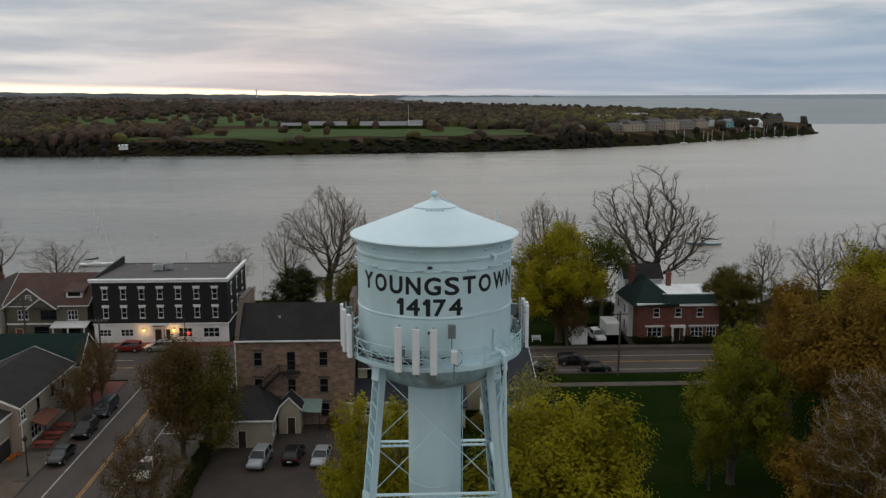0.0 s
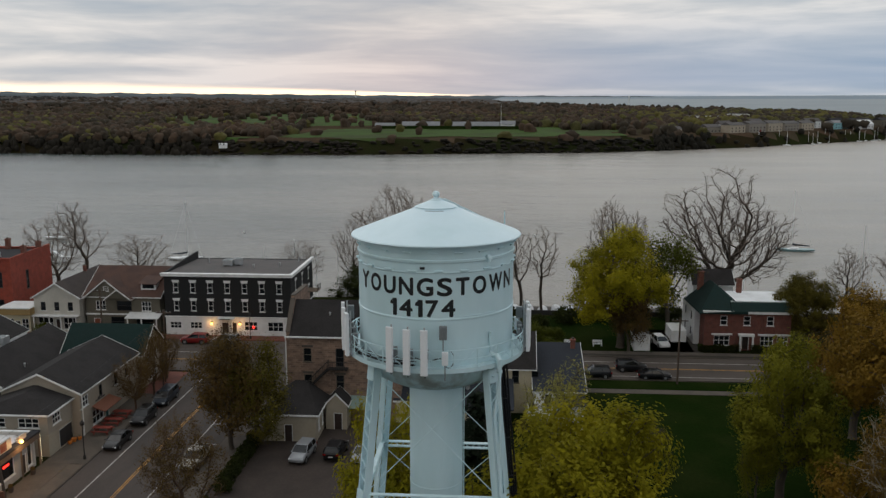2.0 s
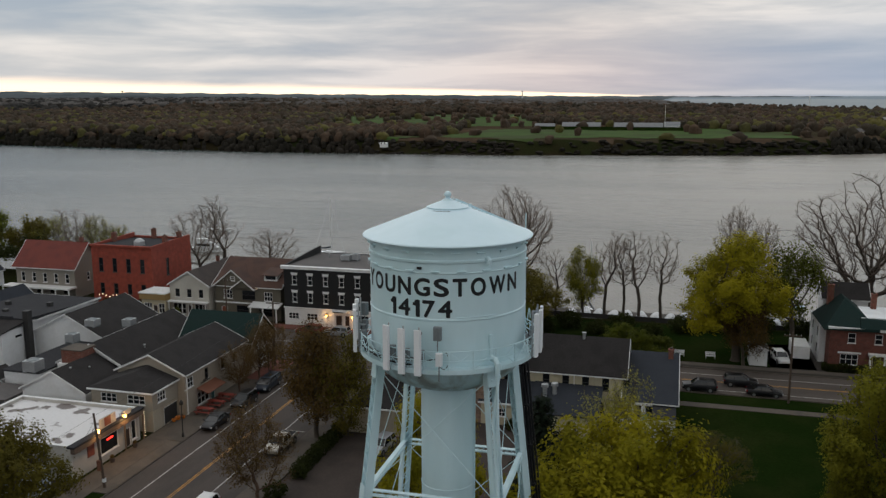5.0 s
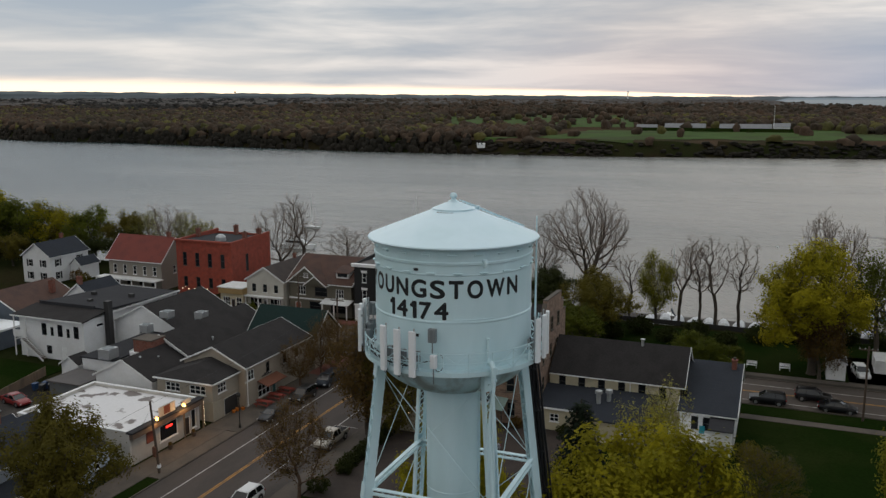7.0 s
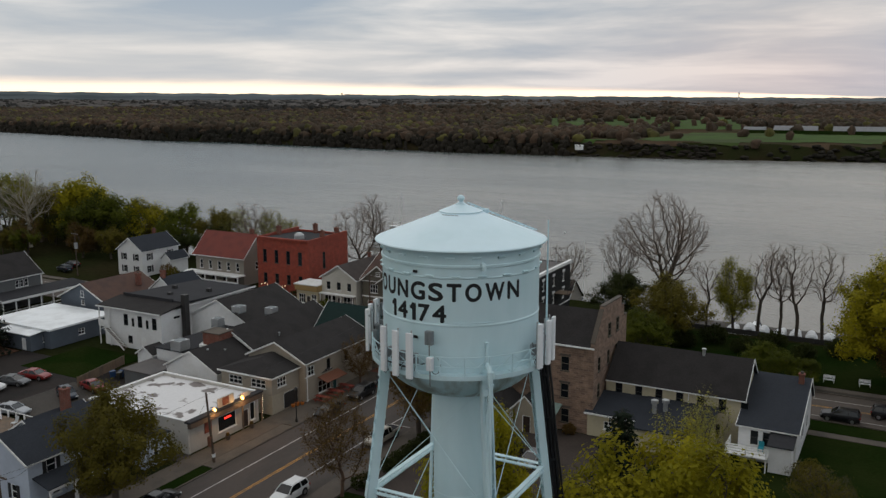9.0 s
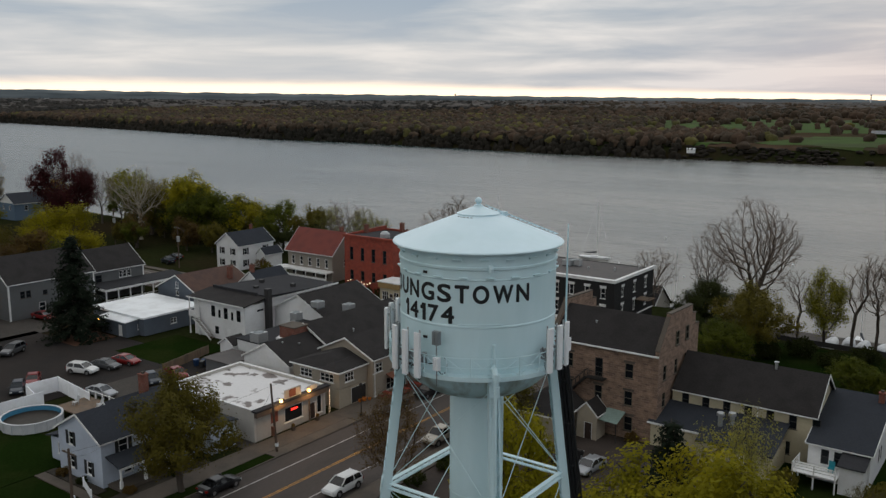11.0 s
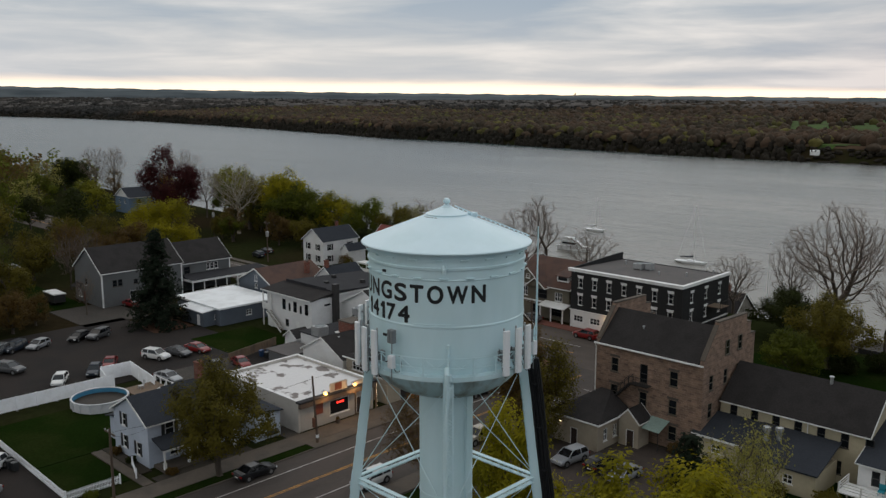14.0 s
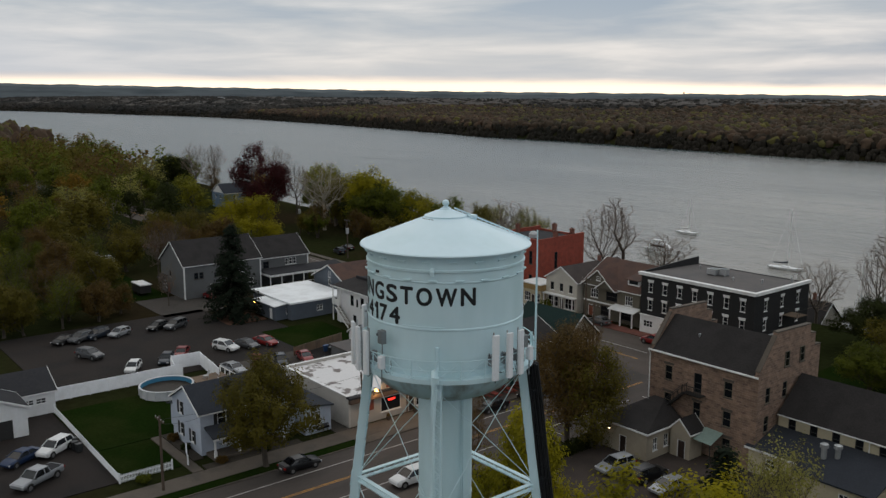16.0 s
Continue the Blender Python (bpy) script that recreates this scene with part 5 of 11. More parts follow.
    # four lattice legs with struts and tie rods
    top_r, top_z, slope = 4.55, 25.0, 0.125
    rad = lambda z: top_r + (top_z - z) * slope
    for q in range(4):
        az = -135 + 90 * q
        leg = thing_leg(t, az, rad)
        if az == 45:
            g = Geo()
            q_ = pol(rad(12) + 0.5, az, 12)
            g.box(q_[0] - 0.3, q_[1] - 0.3, 11.9, q_[0] + 0.3, q_[1] + 0.3, 11.98)
            cb_ = part("cable_bundle", g, M_IRON, t, "black coaxial cable bundle tied to a leg")
            for i in range(18):
                base = []
                for z in (24.6, 22.0, 19.0, 16.0, 13.0, 9.0, 4.0, 0.2):
                    p = pol(rad(z) + 0.24 + 0.042 * i + 0.03 * math.sin(i * 2.1 + z), az, z)
                    side = 0.14 * ((i * 7) % 5 - 2)
                    base.append((p[0] + side * 0.7071, p[1] - side * 0.7071, z))
                part("cable", Geo().tube(base, 0.075, 6), M_CABLE, cb_)
            for z in (23.0, 20.2, 17.4, 14.6):
                p = pol(rad(z) + 0.55, az, z)
                part("cable_tie", Geo().box(p[0] - 0.36, p[1] - 0.36, z - 0.05, p[0] + 0.36, p[1] + 0.36, z + 0.02), M_CABLE, cb_)
        nxt = az + 90
        for zs in (16.8, 8.4):
            s = Geo()
            p, n_ = Vector(pol(rad(zs), az, zs)), Vector(pol(rad(zs), nxt, zs))
            for dz in (-0.16, 0.16):
                s.bar(p + Vector((0, 0, dz)), n_ + Vector((0, 0, dz)), 0.30, 0.06)
            cells = 20
            for i in range(cells):
                a_, b_ = p.lerp(n_, i / cells), p.lerp(n_, (i + 1) / cells)
                sg = 1 if i % 2 else -1
                s.bar(a_ + Vector((0, 0, -0.15 * sg)), b_ + Vector((0, 0, 0.15 * sg)), 0.03)
            part("strut", s, M_TANK, t)
        for za, zb in ((24.2, 16.95), (16.65, 8.55), (8.25, 0.3)):
            part("tie_rod", Geo().tube([pol(rad(za), az, za), pol(rad(zb), nxt, zb)], 0.026, 6), M_TANK, t)
            part("tie_rod", Geo().tube([pol(rad(zb), az, zb), pol(rad(za), nxt, za)], 0.026, 6), M_TANK, t)
        part("footing", Geo().lathe([(0.0, 0.35), (0.75, 0.35), (0.9, 0.0)], *pol(rad(0.0), az, 0)[:2], 8), M_CONCRETE, t)
    # overflow pipe down one leg, with brackets
    az = -45
    pts = [pol(R + 0.1, az, 26.75), pol(R + 0.12, az, 25.6), pol(5.5, az, 25.1), pol(5.52, az, 24.4)] + [pol(rad(z) + 0.42, az - 2, z) for z in (22, 18, 14, 9, 0.3)]
    pipe = part("overflow_pipe", Geo().tube(pts, 0.10, 10), M_TANK, t, smooth=True)
    part("pipe_flange", Geo().tube([pol(5.48, az, 25.3), pol(5.48, az, 24.95)], 0.2, 12).tube([pol(5.48, az, 24.62), pol(5.48, az, 24.5)], 0.17, 12), M_TANK, pipe)
    for z in (20.5, 18.2, 15.9, 13.6):
        p, q_ = pol(rad(z) + 0.1, az - 2, z), pol(rad(z) + 0.5, az - 2, z)
        part("pipe_bracket", Geo().bar(p, q_, 0.12), M_TANK, pipe)
    return t


def thing_leg(t, az, rad):
    """A latticed column: two channels and zigzag lacing on both open faces."""
    webs, flanges = [], []
    rot = lambda z, dr, dt: (lambda p: (p[0] - dt * math.sin(radians(az)), p[1] + dt * math.cos(radians(az)), z))(pol(rad(z) + dr, az, z))
    for dt in (-0.27, 0.27):
        q0 = [rot(0.3, -0.28, dt - 0.035), rot(0.3, 0.28, dt - 0.035), rot(0.3, 0.28, dt + 0.035), rot(0.3, -0.28, dt + 0.035)]
        q1 = [rot(25.0, -0.24, dt - 0.035), rot(25.0, 0.24, dt - 0.035), rot(25.0, 0.24, dt + 0.035), rot(25.0, -0.24, dt + 0.035)]
        webs.append(Geo().hull8(q0, q1))
        for dr in (-0.27, 0.27):
            sgn = -1 if dt > 0 else 1
            flanges.append(Geo().bar(rot(0.3, dr, dt + sgn * 0.03), rot(25.0, dr * 0.88, dt + sgn * 0.03), 0.06, 0.03))
    body = part("leg", webs[0], M_TANK, t)
    part("channel", webs[1], M_TANK, body)
    for fl in flanges:
        part("flange", fl, M_TANK, body)
    lace = Geo()
    n = 56
    for i in range(n):
        z0, z1 = 0.5 + 24.3 * i / n, 0.5 + 24.3 * (i + 1) / n
        s = 1 if i % 2 else -1
        for dr in (-0.28, 0.28):
            lace.bar(rot(z0, dr * 0.94, -0.25 * s), rot(z1, dr * 0.94, 0.25 * s), 0.07, 0.025)
    part("lacing", lace, M_TANK, body)
    for z in (16.8, 8.4, 24.3):
        g = Geo().hull8([rot(z - 0.5, 0.30, -0.3), rot(z - 0.5, 0.33, -0.3), rot(z - 0.5, 0.33, 0.3), rot(z - 0.5, 0.30, 0.3)], [rot(z + 0.5, 0.30, -0.3), rot(z + 0.5, 0.33, -0.3), rot(z + 0.5, 0.33, 0.3), rot(z + 0.5, 0.30, 0.3)])
        part("gusset_plate", g, M_TANK, body)
    return body


water_tower()


def antenna(az, tall=2.55, z=24.85, r=5.62, equip=True):
    """A panel antenna on its own pipe mast, clamped to the balcony rail."""
    base = pol(5.34, az, z)
    a = thing("panel_antenna", base, "white panel antenna on a pipe clamped to the balcony rail", "antenna", "cellular antennas")
    turn = radians(az)
    loc = lambda dr, dt, zz: (pol(r + dr, az, 0)[0] - dt * math.sin(turn), pol(r + dr, az, 0)[1] + dt * math.cos(turn), zz)
    g = Geo()
    outline = [(-0.09, -0.20), (0.05, -0.20), (0.10, -0.14), (0.10, 0.14), (0.05, 0.20), (-0.09, 0.20)]
    lo, hi = [loc(x, y, z) for x, y in outline], [loc(x, y, z + tall) for x, y in outline]
    g.add(lo + hi, [tuple(range(6))[::-1], tuple(range(6, 12))] + [(i, (i + 1) % 6, 6 + (i + 1) % 6, 6 + i) for i in range(6)])
    part("radome", g, M_ANTENNA, a)
    part("pipe", Geo().tube([loc(-0.24, 0, z - 0.05), loc(-0.24, 0, z + tall + 0.1)], 0.045, 8), M_METAL, a)
    for zz in (z + 0.35, z + tall - 0.4):
        part("clamp", Geo().bar(loc(-0.26, 0, zz), loc(-0.06, 0, zz), 0.12, 0.1), M_METAL, a)
    if equip:
        part("radio_unit", Geo().box(*[v - s for v, s in zip(loc(-0.5, 0.05, z + 1.0), (0.15, 0.15, 0.3))], *[v + s for v, s in zip(loc(-0.5, 0.05, z + 1.0), (0.15, 0.15, 0.3))]), M_EQUIP, a)
    part("jumper", Geo().tube([loc(-0.02, 0.03, z), loc(-0.1, 0.05, z - 0.18), loc(-0.35, 0.06, z + 0.05), loc(-0.5, 0.06, z + 0.6)], 0.018, 5), M_CABLE, a)


for az, zz in ((-113, 24.85), (-102.5, 24.8), (-92.5, 24.8), (-10, 24.95), (0, 24.95), (9.5, 24.95), (-173, 25.1), (-163.5, 25.0), (-154, 24.9)):
    antenna(az, z=zz)


def equipment_box(az, z, w, h, mtl, label, r=5.0):
    p = pol(r, az, z)
    e = thing("equipment_box", p, label, "equipment box", "tower radio boxes")
    part("housing", Geo().box(p[0] - w / 2, p[1] - 0.14, z, p[0] + w / 2, p[1] + 0.14, z + h), mtl, e)
    part("mount", Geo().tube([(p[0], p[1], z - 0.9), (p[0], p[1], z + h)], 0.035, 6), M_EQUIP, e)
    part("fins", Geo().box(p[0] - w / 2 + 0.04, p[1] - 0.19, z + 0.06, p[0] - 0.03, p[1] - 0.142, z + h - 0.05).box(p[0] + 0.03, p[1] - 0.19, z + 0.06, p[0] + w / 2 - 0.04, p[1] - 0.142, z + h - 0.05), mtl, e)


equipment_box(-81.5, 26.75, 0.42, 0.75, M_EQUIP, "grey finned radio box on the balcony", 5.25)
equipment_box(-80.5, 25.35, 0.34, 0.72, M_ANTENNA, "white radio box on the balcony rail", 5.40)
equipment_box(-176, 26.6, 0.40, 0.8, M_EQUIP, "grey finned radio box on the balcony", 5.2)
equipment_box(-160, 25.5, 0.4, 0.9, M_EQUIP, "grey finned radio box on the balcony", 5.1)
equipment_box(18, 26.3, 0.40, 0.7, M_EQUIP, "grey finned radio box on the balcony", 5.3)
equipment_box(24, 25.4, 0.34, 0.8, M_ANTENNA, "white radio box on the balcony rail", 5.4)

g = Geo()
for k in range(16):
    a0 = -118 + k * 2.2
    g.tube([pol(5.12, a0, 25.55 + 0.08 * math.sin(k * 0.9)), pol(5.12, a0 + 2.3, 25.55 + 0.08 * math.sin((k + 1) * 0.9))], 0.035, 5)
for k in range(14):
    t0, t1 = 2 * math.pi * k / 14, 2 * math.pi * (k + 1) / 14
    g.tube([pol(5.2, -78 + 3.2 * math.cos(t0), 25.6 + 0.5 * math.sin(t0)), pol(5.2, -78 + 3.2 * math.cos(t1), 25.6 + 0.5 * math.sin(t1))], 0.022, 5)
for a0 in (-12, -2, 8, -174, -164, -156):
    g.tube([pol(5.2, a0, 26.4), pol(5.25, a0 + 2, 25.7), pol(5.2, a0 + 4, 25.3), pol(5.1, a0 + 12, 25.12)], 0.03, 5)
solo("cable_run", g, M_CABLE, "loose black antenna cables along the balcony", "cable", at=pol(5.1, -95, 25.05))

op = thing("overflow_pipe", pol(5.6, -46, 0), "pale blue overflow pipe running down beside a leg", "pipe")
leg_r = lambda z: 4.55 + (25.0 - z) * 0.125
part("elbow", Geo().tube([pol(5.0, -46, 25.45), pol(5.35, -46, 25.5), pol(5.55, -46, 25.3), pol(5.58, -46, 24.7)], [0.16, 0.16, 0.15, 0.13], 10), M_TANK, op)
part("pipe", Geo().tube([pol(5.58, -46, 24.7), pol(leg_r(18) + 0.36, -46, 18), pol(leg_r(9) + 0.34, -46, 9), pol(leg_r(0) + 0.34, -46, 0)], 0.085, 10), M_TANK, op)
for z in (24.2, 21.5, 18.6, 16.0, 12.5, 8.5, 4.0):
    part("clamp", Geo().bar(pol(leg_r(z) + 0.05, -45.5, z), pol(leg_r(z) + 0.5, -46, z), 0.1, 0.07), M_TANK, op)
bundle = thing("cable_bundle", pol(4.95, -130, 25.06), "thick black cable bundle lying along the balcony", "cable")
for k in range(7):
    a0, a1 = -176 + 4 * k, -101 + 2.5 * math.sin(k * 2.3)
    way = []
    for i in range(15):
        a = a0 + (a1 - a0) * i / 14
        way.append(pol(4.90 + 0.06 * (k % 4) + 0.03 * math.sin(i * 1.3 + k), a, 25.10 + 0.10 * (k // 2) + 0.14 * abs(math.sin(i * 0.55 + k * 0.9)) * (k % 3) * 0.7))
    part("cable", Geo().tube(way, 0.032, 5), M_CABLE, bundle)
cl = thing("cable_cluster", pol(4.9, -160, 25.1), "black cables hanging behind the panel antennas", "cable")
for k, a0 in enumerate((-172, -167, -162, -156)):
    zt = 26.1 + 0.2 * math.sin(k * 1.7)
    part("cable", Geo().tube([pol(5.1, a0, zt), pol(5.0, a0 + 1, zt - 0.4), pol(5.1, a0 + 3, 25.3), pol(5.12, a0 + 9, 25.1)], 0.03, 6), M_CABLE, cl)
m = thing("whip_mast", pol(5.4, 41, 24.9), "tall thin pale whip mast fixed to the balcony", "mast")
part("pole", Geo().tube([pol(5.4, 41, 24.9), pol(5.4, 41, 29.5), pol(5.4, 41, 32.7)], [0.07, 0.06, 0.035], 8), M_TANK, m)
part("clamp", Geo().bar(pol(5.25, 41, 25.6), pol(5.45, 41, 25.6), 0.1).bar(pol(5.25, 41, 26.1), pol(5.45, 41, 26.1), 0.1), M_METAL, m)
part("hoop", Geo().tube([pol(5.3, 30 + 1.2 * i, 26.3 + 0.55 * math.sin(i * 0.9)) for i in range(8)], 0.035, 6), M_TANK, m)

# ---- buildings ----
def black_building():
    x0, y0, x1, y1 = -51.0, 141.2, -29.4, 157.5
    b = thing("commercial_building", ((x0 + x1) / 2, (y0 + y1) / 2, 0), "three-storey black building with white window surrounds and white ground floor", "building")
    ups = [x0 + 2.0 + i * 2.93 for i in range(7)]
    top = [("w", u - x0, z, 0.85, 1.75, "fancy") for z in (7.35, 4.25) for u in ups]
    wall(b, "S", x0, y0, x1, y1, 3.35, 10.2, M_BLACKWALL, top)
    side = [("w", v, z, 0.8, 1.7, "fancy") for z in (7.35, 4.25) for v in (3.2, 8.0, 12.8)]
    wall(b, "E", x0, y0, x1, y1, 3.35, 10.2, M_BLACKWALL, side)
    wall(b, "N", x0, y0, x1, y1, 3.35, 10.2, M_BLACKWALL)
    wall(b, "W", x0, y0, x1, y1, 3.35, 10.2, M_BLACKWALL)
    low = [("w", 1.7, 1.2, 1.9, 1.1, "wide"), ("w", 5.2, 1.2, 2.0, 1.1, "wide"), ("d", 10.2, 0.05, 1.2, 2.3, M_DOOR), ("d", 11.6, 0.05, 1.2, 2.3, M_DOOR), ("w", 14.6, 1.0, 2.2, 1.5, "wide"), ("w", 18.8, 0.9, 2.6, 1.6, "wide")]
    wall(b, "S", x0, y0, x1, y1, 0.0, 3.15, M_TRIM, low, label="white painted ground-floor front")
    for s in "ENW":
        wall(b, s, x0, y0, x1, y1, 0.0, 3.15, M_BLACKWALL)
    part("band_course", Geo().box(x0 - 0.1, y0 - 0.22, 3.15, x1 + 0.1, y1, 3.35), M_TRIM, b)
    part("cornice", Geo().box(x0 - 0.3, y0 - 0.45, 10.2, x1 + 0.3, y0 + 0.3, 10.55).box(x0 - 0.4, y0 - 0.55, 10.55, x1 + 0.4, y0 + 0.3, 10.72).box(x1 - 0.2, y0 + 0.3, 10.2, x1 + 0.35, y1, 10.7), M_TRIM, b)
    rf = part("roof", Geo().slab([(x0 + 0.25, y0 + 0.3, 10.55), (x1 - 0.2, y0 + 0.3, 10.55), (x1 - 0.2, y1, 10.1), (x0 + 0.25, y1, 10.1)], 0.3), M_TARROOF, b, "weathered grey flat roof")
    part("parapet", Geo().prism([(y0 + 0.3, 10.2), (y1, 10.2), (y1, 11.5), (y1 - 4.5, 11.35), (y0 + 0.3, 10.75)], "x", x0 - 0.02, x0 + 0.25), M_BLACKWALL, b)
    hvac(rf, -42.6, 150.0, 10.4, 1.7, 1.0)
    hvac(rf, -41.0, 150.6, 10.4, 1.2, 1.1)
    for px, py in ((-47.0, 152.5), (-37.5, 147.8), (-31.4, 155.5), (-33.5, 150.0)):
        roof_pipe(rf, px, py, 10.4, 0.5, 0.12)
    part("porch_post", Geo().box(-41.3, 140.2, 0, -41.1, 140.4, 3.15), M_TRIM, b)
    part("porch_post", Geo().box(-39.5, 140.2, 0, -39.3, 140.4, 3.15), M_TRIM, b)
    part("porch_roof", Geo().box(-41.7, 139.7, 3.15, -38.9, 141.0, 3.34), M_TRIM, b)
    sg = part("sign_board", Geo().box(-41.2, 139.62, 3.18, -39.4, 139.68, 3.32), M_DARKTRIM, b)
    for lx in (-43.0, -38.2):
        lamp = part("wall_lamp", Geo().box(lx - 0.12, 140.95, 2.1, lx + 0.12, 141.15, 2.55), M_IRON, b)
        part("bulb", Geo().ball((lx, 140.85, 2.2), 0.16, 10, 8), M_LAMP, lamp, "lit warm bulb")
    n = part("neon_sign", Geo().box(-36.1, 141.02, 1.45, -35.7, 141.08, 1.8), M_NEON, b, "red lit sign in the window")
    e = Geo().box(x1, 149.5, 5.9, x1 + 2.6, 152.5, 6.0)
    part("rear_deck", e, M_WOOD, b)
    dr = Geo()
    for k in range(6):
        dr.bar((x1 + 2.55, 149.5 + k * 0.6, 6.0), (x1 + 2.55, 149.5 + k * 0.6, 7.0), 0.05)
    dr.bar((x1 + 2.55, 149.5, 7.0), (x1 + 2.55, 152.5, 7.0), 0.06).bar((x1, 149.52, 7.0), (x1 + 2.55, 149.52, 7.0), 0.06)
    part("deck_rail", dr, M_IRON, b)


def stone_building():
    x0, y0, x1, y1 = -20.9, 104.5, -6.8, 117.3
    b = thing("stone_mill", ((x0 + x1) / 2, (y0 + y1) / 2, 0), "three-storey rough stone building with parapet gables and slate-grey roof", "building")
    S = [("w", 2.6, 7.55, 1.0, 1.75, "sash"), ("w", 6.6, 7.0, 1.0, 2.3, "dark"), ("w", 10.5, 7.5, 1.05, 1.8, "sash"),
         ("w", 2.6, 4.2, 1.0, 1.75, "sash"), ("w", 6.6, 4.1, 1.0, 1.8, "sash"), ("w", 10.5, 4.1, 1.05, 1.8, "sash"), ("w", 10.6, 1.0, 1.05, 1.75, "sash")]
    E = [("w", v, z, 0.95, 1.8, "sash") for z in (7.4, 4.1, 0.9) for v in (2.0, 5.5, 8.7)]
    walls4(b, x0, y0, x1, y1, 0, 10.75, M_STONE, S=S, E=E, W=[("w", v, z, 0.95, 1.8, "sash") for z in (7.4, 4.1) for v in (2.5, 6.4, 10.3)], thick=0.45)
    sl = [(x0 + u, y0, z) for u, z in ((2.6, 7.55), (10.5, 7.5), (2.6, 4.2), (6.6, 4.1), (10.5, 4.1), (10.6, 1.0))]
    for px, py, pz in sl:
        part("lintel", Geo().box(px - 0.7, py - 0.04, pz + 1.84, px + 0.7, py - 0.004, pz + 2.12), M_CONCRETE, b)
    yr = 108.3
    # steep front slope and nearly flat rear deck between the gable parapets
    part("roof", Geo().slab([(x0 + 0.46, y0 - 0.35, 10.85), (x1 - 0.46, y0 - 0.35, 10.85), (x1 - 0.46, yr, 14.55), (x0 + 0.46, yr, 14.55)], 0.2), M_SHINGLE, b, "dark grey shingle roof")
    part("roof", Geo().slab([(x1 - 0.46, y1 + 0.3, 11.6), (x0 + 0.46, y1 + 0.3, 11.6), (x0 + 0.46, yr + 0.01, 14.53), (x1 - 0.46, yr + 0.01, 14.53)], 0.2), M_SHINGLE, b, "dark grey shingle roof")
    part("gutter", Geo().box(x0 - 0.1, y0 - 0.5, 10.68, x1 + 0.15, y0 - 0.36, 10.86), M_TRIM, b)
    part("downpipe", Geo().tube([(x0 - 0.05, y0 - 0.42, 10.65), (x0 - 0.05, y0 - 0.12, 10.2), (x0 - 0.05, y0 - 0.1, 0.2)], 0.07, 6), M_TRIM, b)
    edge = [(y0, 11.25), (y0 + 3.0, 14.75), (y0 + 3.05, 15.15), (y0 + 10.3, 14.95), (y0 + 10.35, 13.9), (y1 - 1.3, 13.75), (y1 - 1.25, 12.3), (y1, 12.2)]
    for xa, xb in ((x0, x0 + 0.45), (x1 - 0.45, x1)):
        part("parapet_gable", Geo().prism([(y0, 10.752), (y1, 10.752)] + edge[::-1], "x", xa, xb), M_STONE, b)
        cap = Geo()
        for (ya, za), (yb, zb) in zip(edge, edge[1:]):
            if yb - ya < 0.1:
                continue
            cap.hull8([(xa - 0.06, ya, za + 0.004), (xb + 0.06, ya, za + 0.004), (xb + 0.06, yb, zb + 0.004), (xa - 0.06, yb, zb + 0.004)], [(xa - 0.06, ya, za + 0.14), (xb + 0.06, ya, za + 0.14), (xb + 0.06, yb, zb + 0.14), (xa - 0.06, yb, zb + 0.14)])
        part("coping", cap, M_CONCRETE, b)
    for v in (110.0, 113.2):
        window(b, (x1 + 0.06, v, 10.95), 90, 0.95, 1.75, "sash")
    roof_pipe(b, -15.8, 106.6, 12.6, 0.6, 0.1)
    # fire escape on the street-side wall
    fe = Geo()
    fe.box(-15.6, 103.4, 6.85, -13.2, 104.5, 6.93)
    for i in range(14):
        u = i / 13
        fe.box(-16.0 - 3.3 * u, 103.6, 6.7 - 3.3 * u, -15.6 - 3.3 * u, 104.4, 6.76 - 3.3 * u)
    f = part("fire_escape", fe, M_IRON, b, "black iron fire escape stair")
    rl = Geo()
    for yy in (103.45, 104.4):
        rl.bar((-15.6, yy, 7.9), (-19.2, yy, 4.3), 0.06).bar((-15.6, yy, 6.8), (-19.2, yy, 3.3), 0.08)
        for i in range(7):
            rl.bar((-15.7 - i * 0.55, yy, 6.75 - i * 0.55), (-15.7 - i * 0.55, yy, 7.8 - i * 0.55), 0.04)
    rl.bar((-15.6, 103.42, 7.9), (-13.2, 103.42, 7.9), 0.06)
    for i in range(9):
        rl.bar((-15.6 + i * 0.3, 103.42, 6.9), (-15.6 + i * 0.3, 103.42, 7.9), 0.03)
    part("railing", rl, M_IRON, f)
    # cream single-storey annex with hip roof, porch gable and metal canopy
    a = thing("annex_building", (-19, 101, 0), "single-storey cream annex with dark hip roof against the stone wall", "building")
    ax0, ay0, ax1, ay1 = -22.2, 97.6, -15.9, 104.0
    walls4(a, ax0, ay0, ax1, ay1, 0, 3.3, M_TAN, S=[("d", 3.0, 0.0, 1.0, 2.1, M_DOOR)], E=[("w", 1.6, 0.95, 0.75, 1.5, "mullion"), ("w", 3.6, 0.95, 0.75, 1.5, "mullion")])
    g = Geo()
    o = 0.4
    q = [(ax0 - o, ay0 - o, 3.3), (ax1 + o, ay0 - o, 3.3), (ax1 + o, ay1, 3.3), (ax0 - o, ay1, 3.3), (ax0 + 2.4, ay1, 5.2), (ax1 - 2.4, ay1, 5.2)]
    q2 = [(p[0], p[1], p[2] + 0.14) for p in q]
    g.add(q2 + [(p[0], p[1], 3.3) for p in q[:4]], [(0, 1, 5, 4), (1, 2, 5), (3, 0, 4), (6, 9, 8, 7), (0, 6, 7, 1), (1, 7, 8, 2), (3, 9, 6, 0), (2, 8, 9, 3, 4, 5)])
    part("roof", g, M_SHINGLE, a)
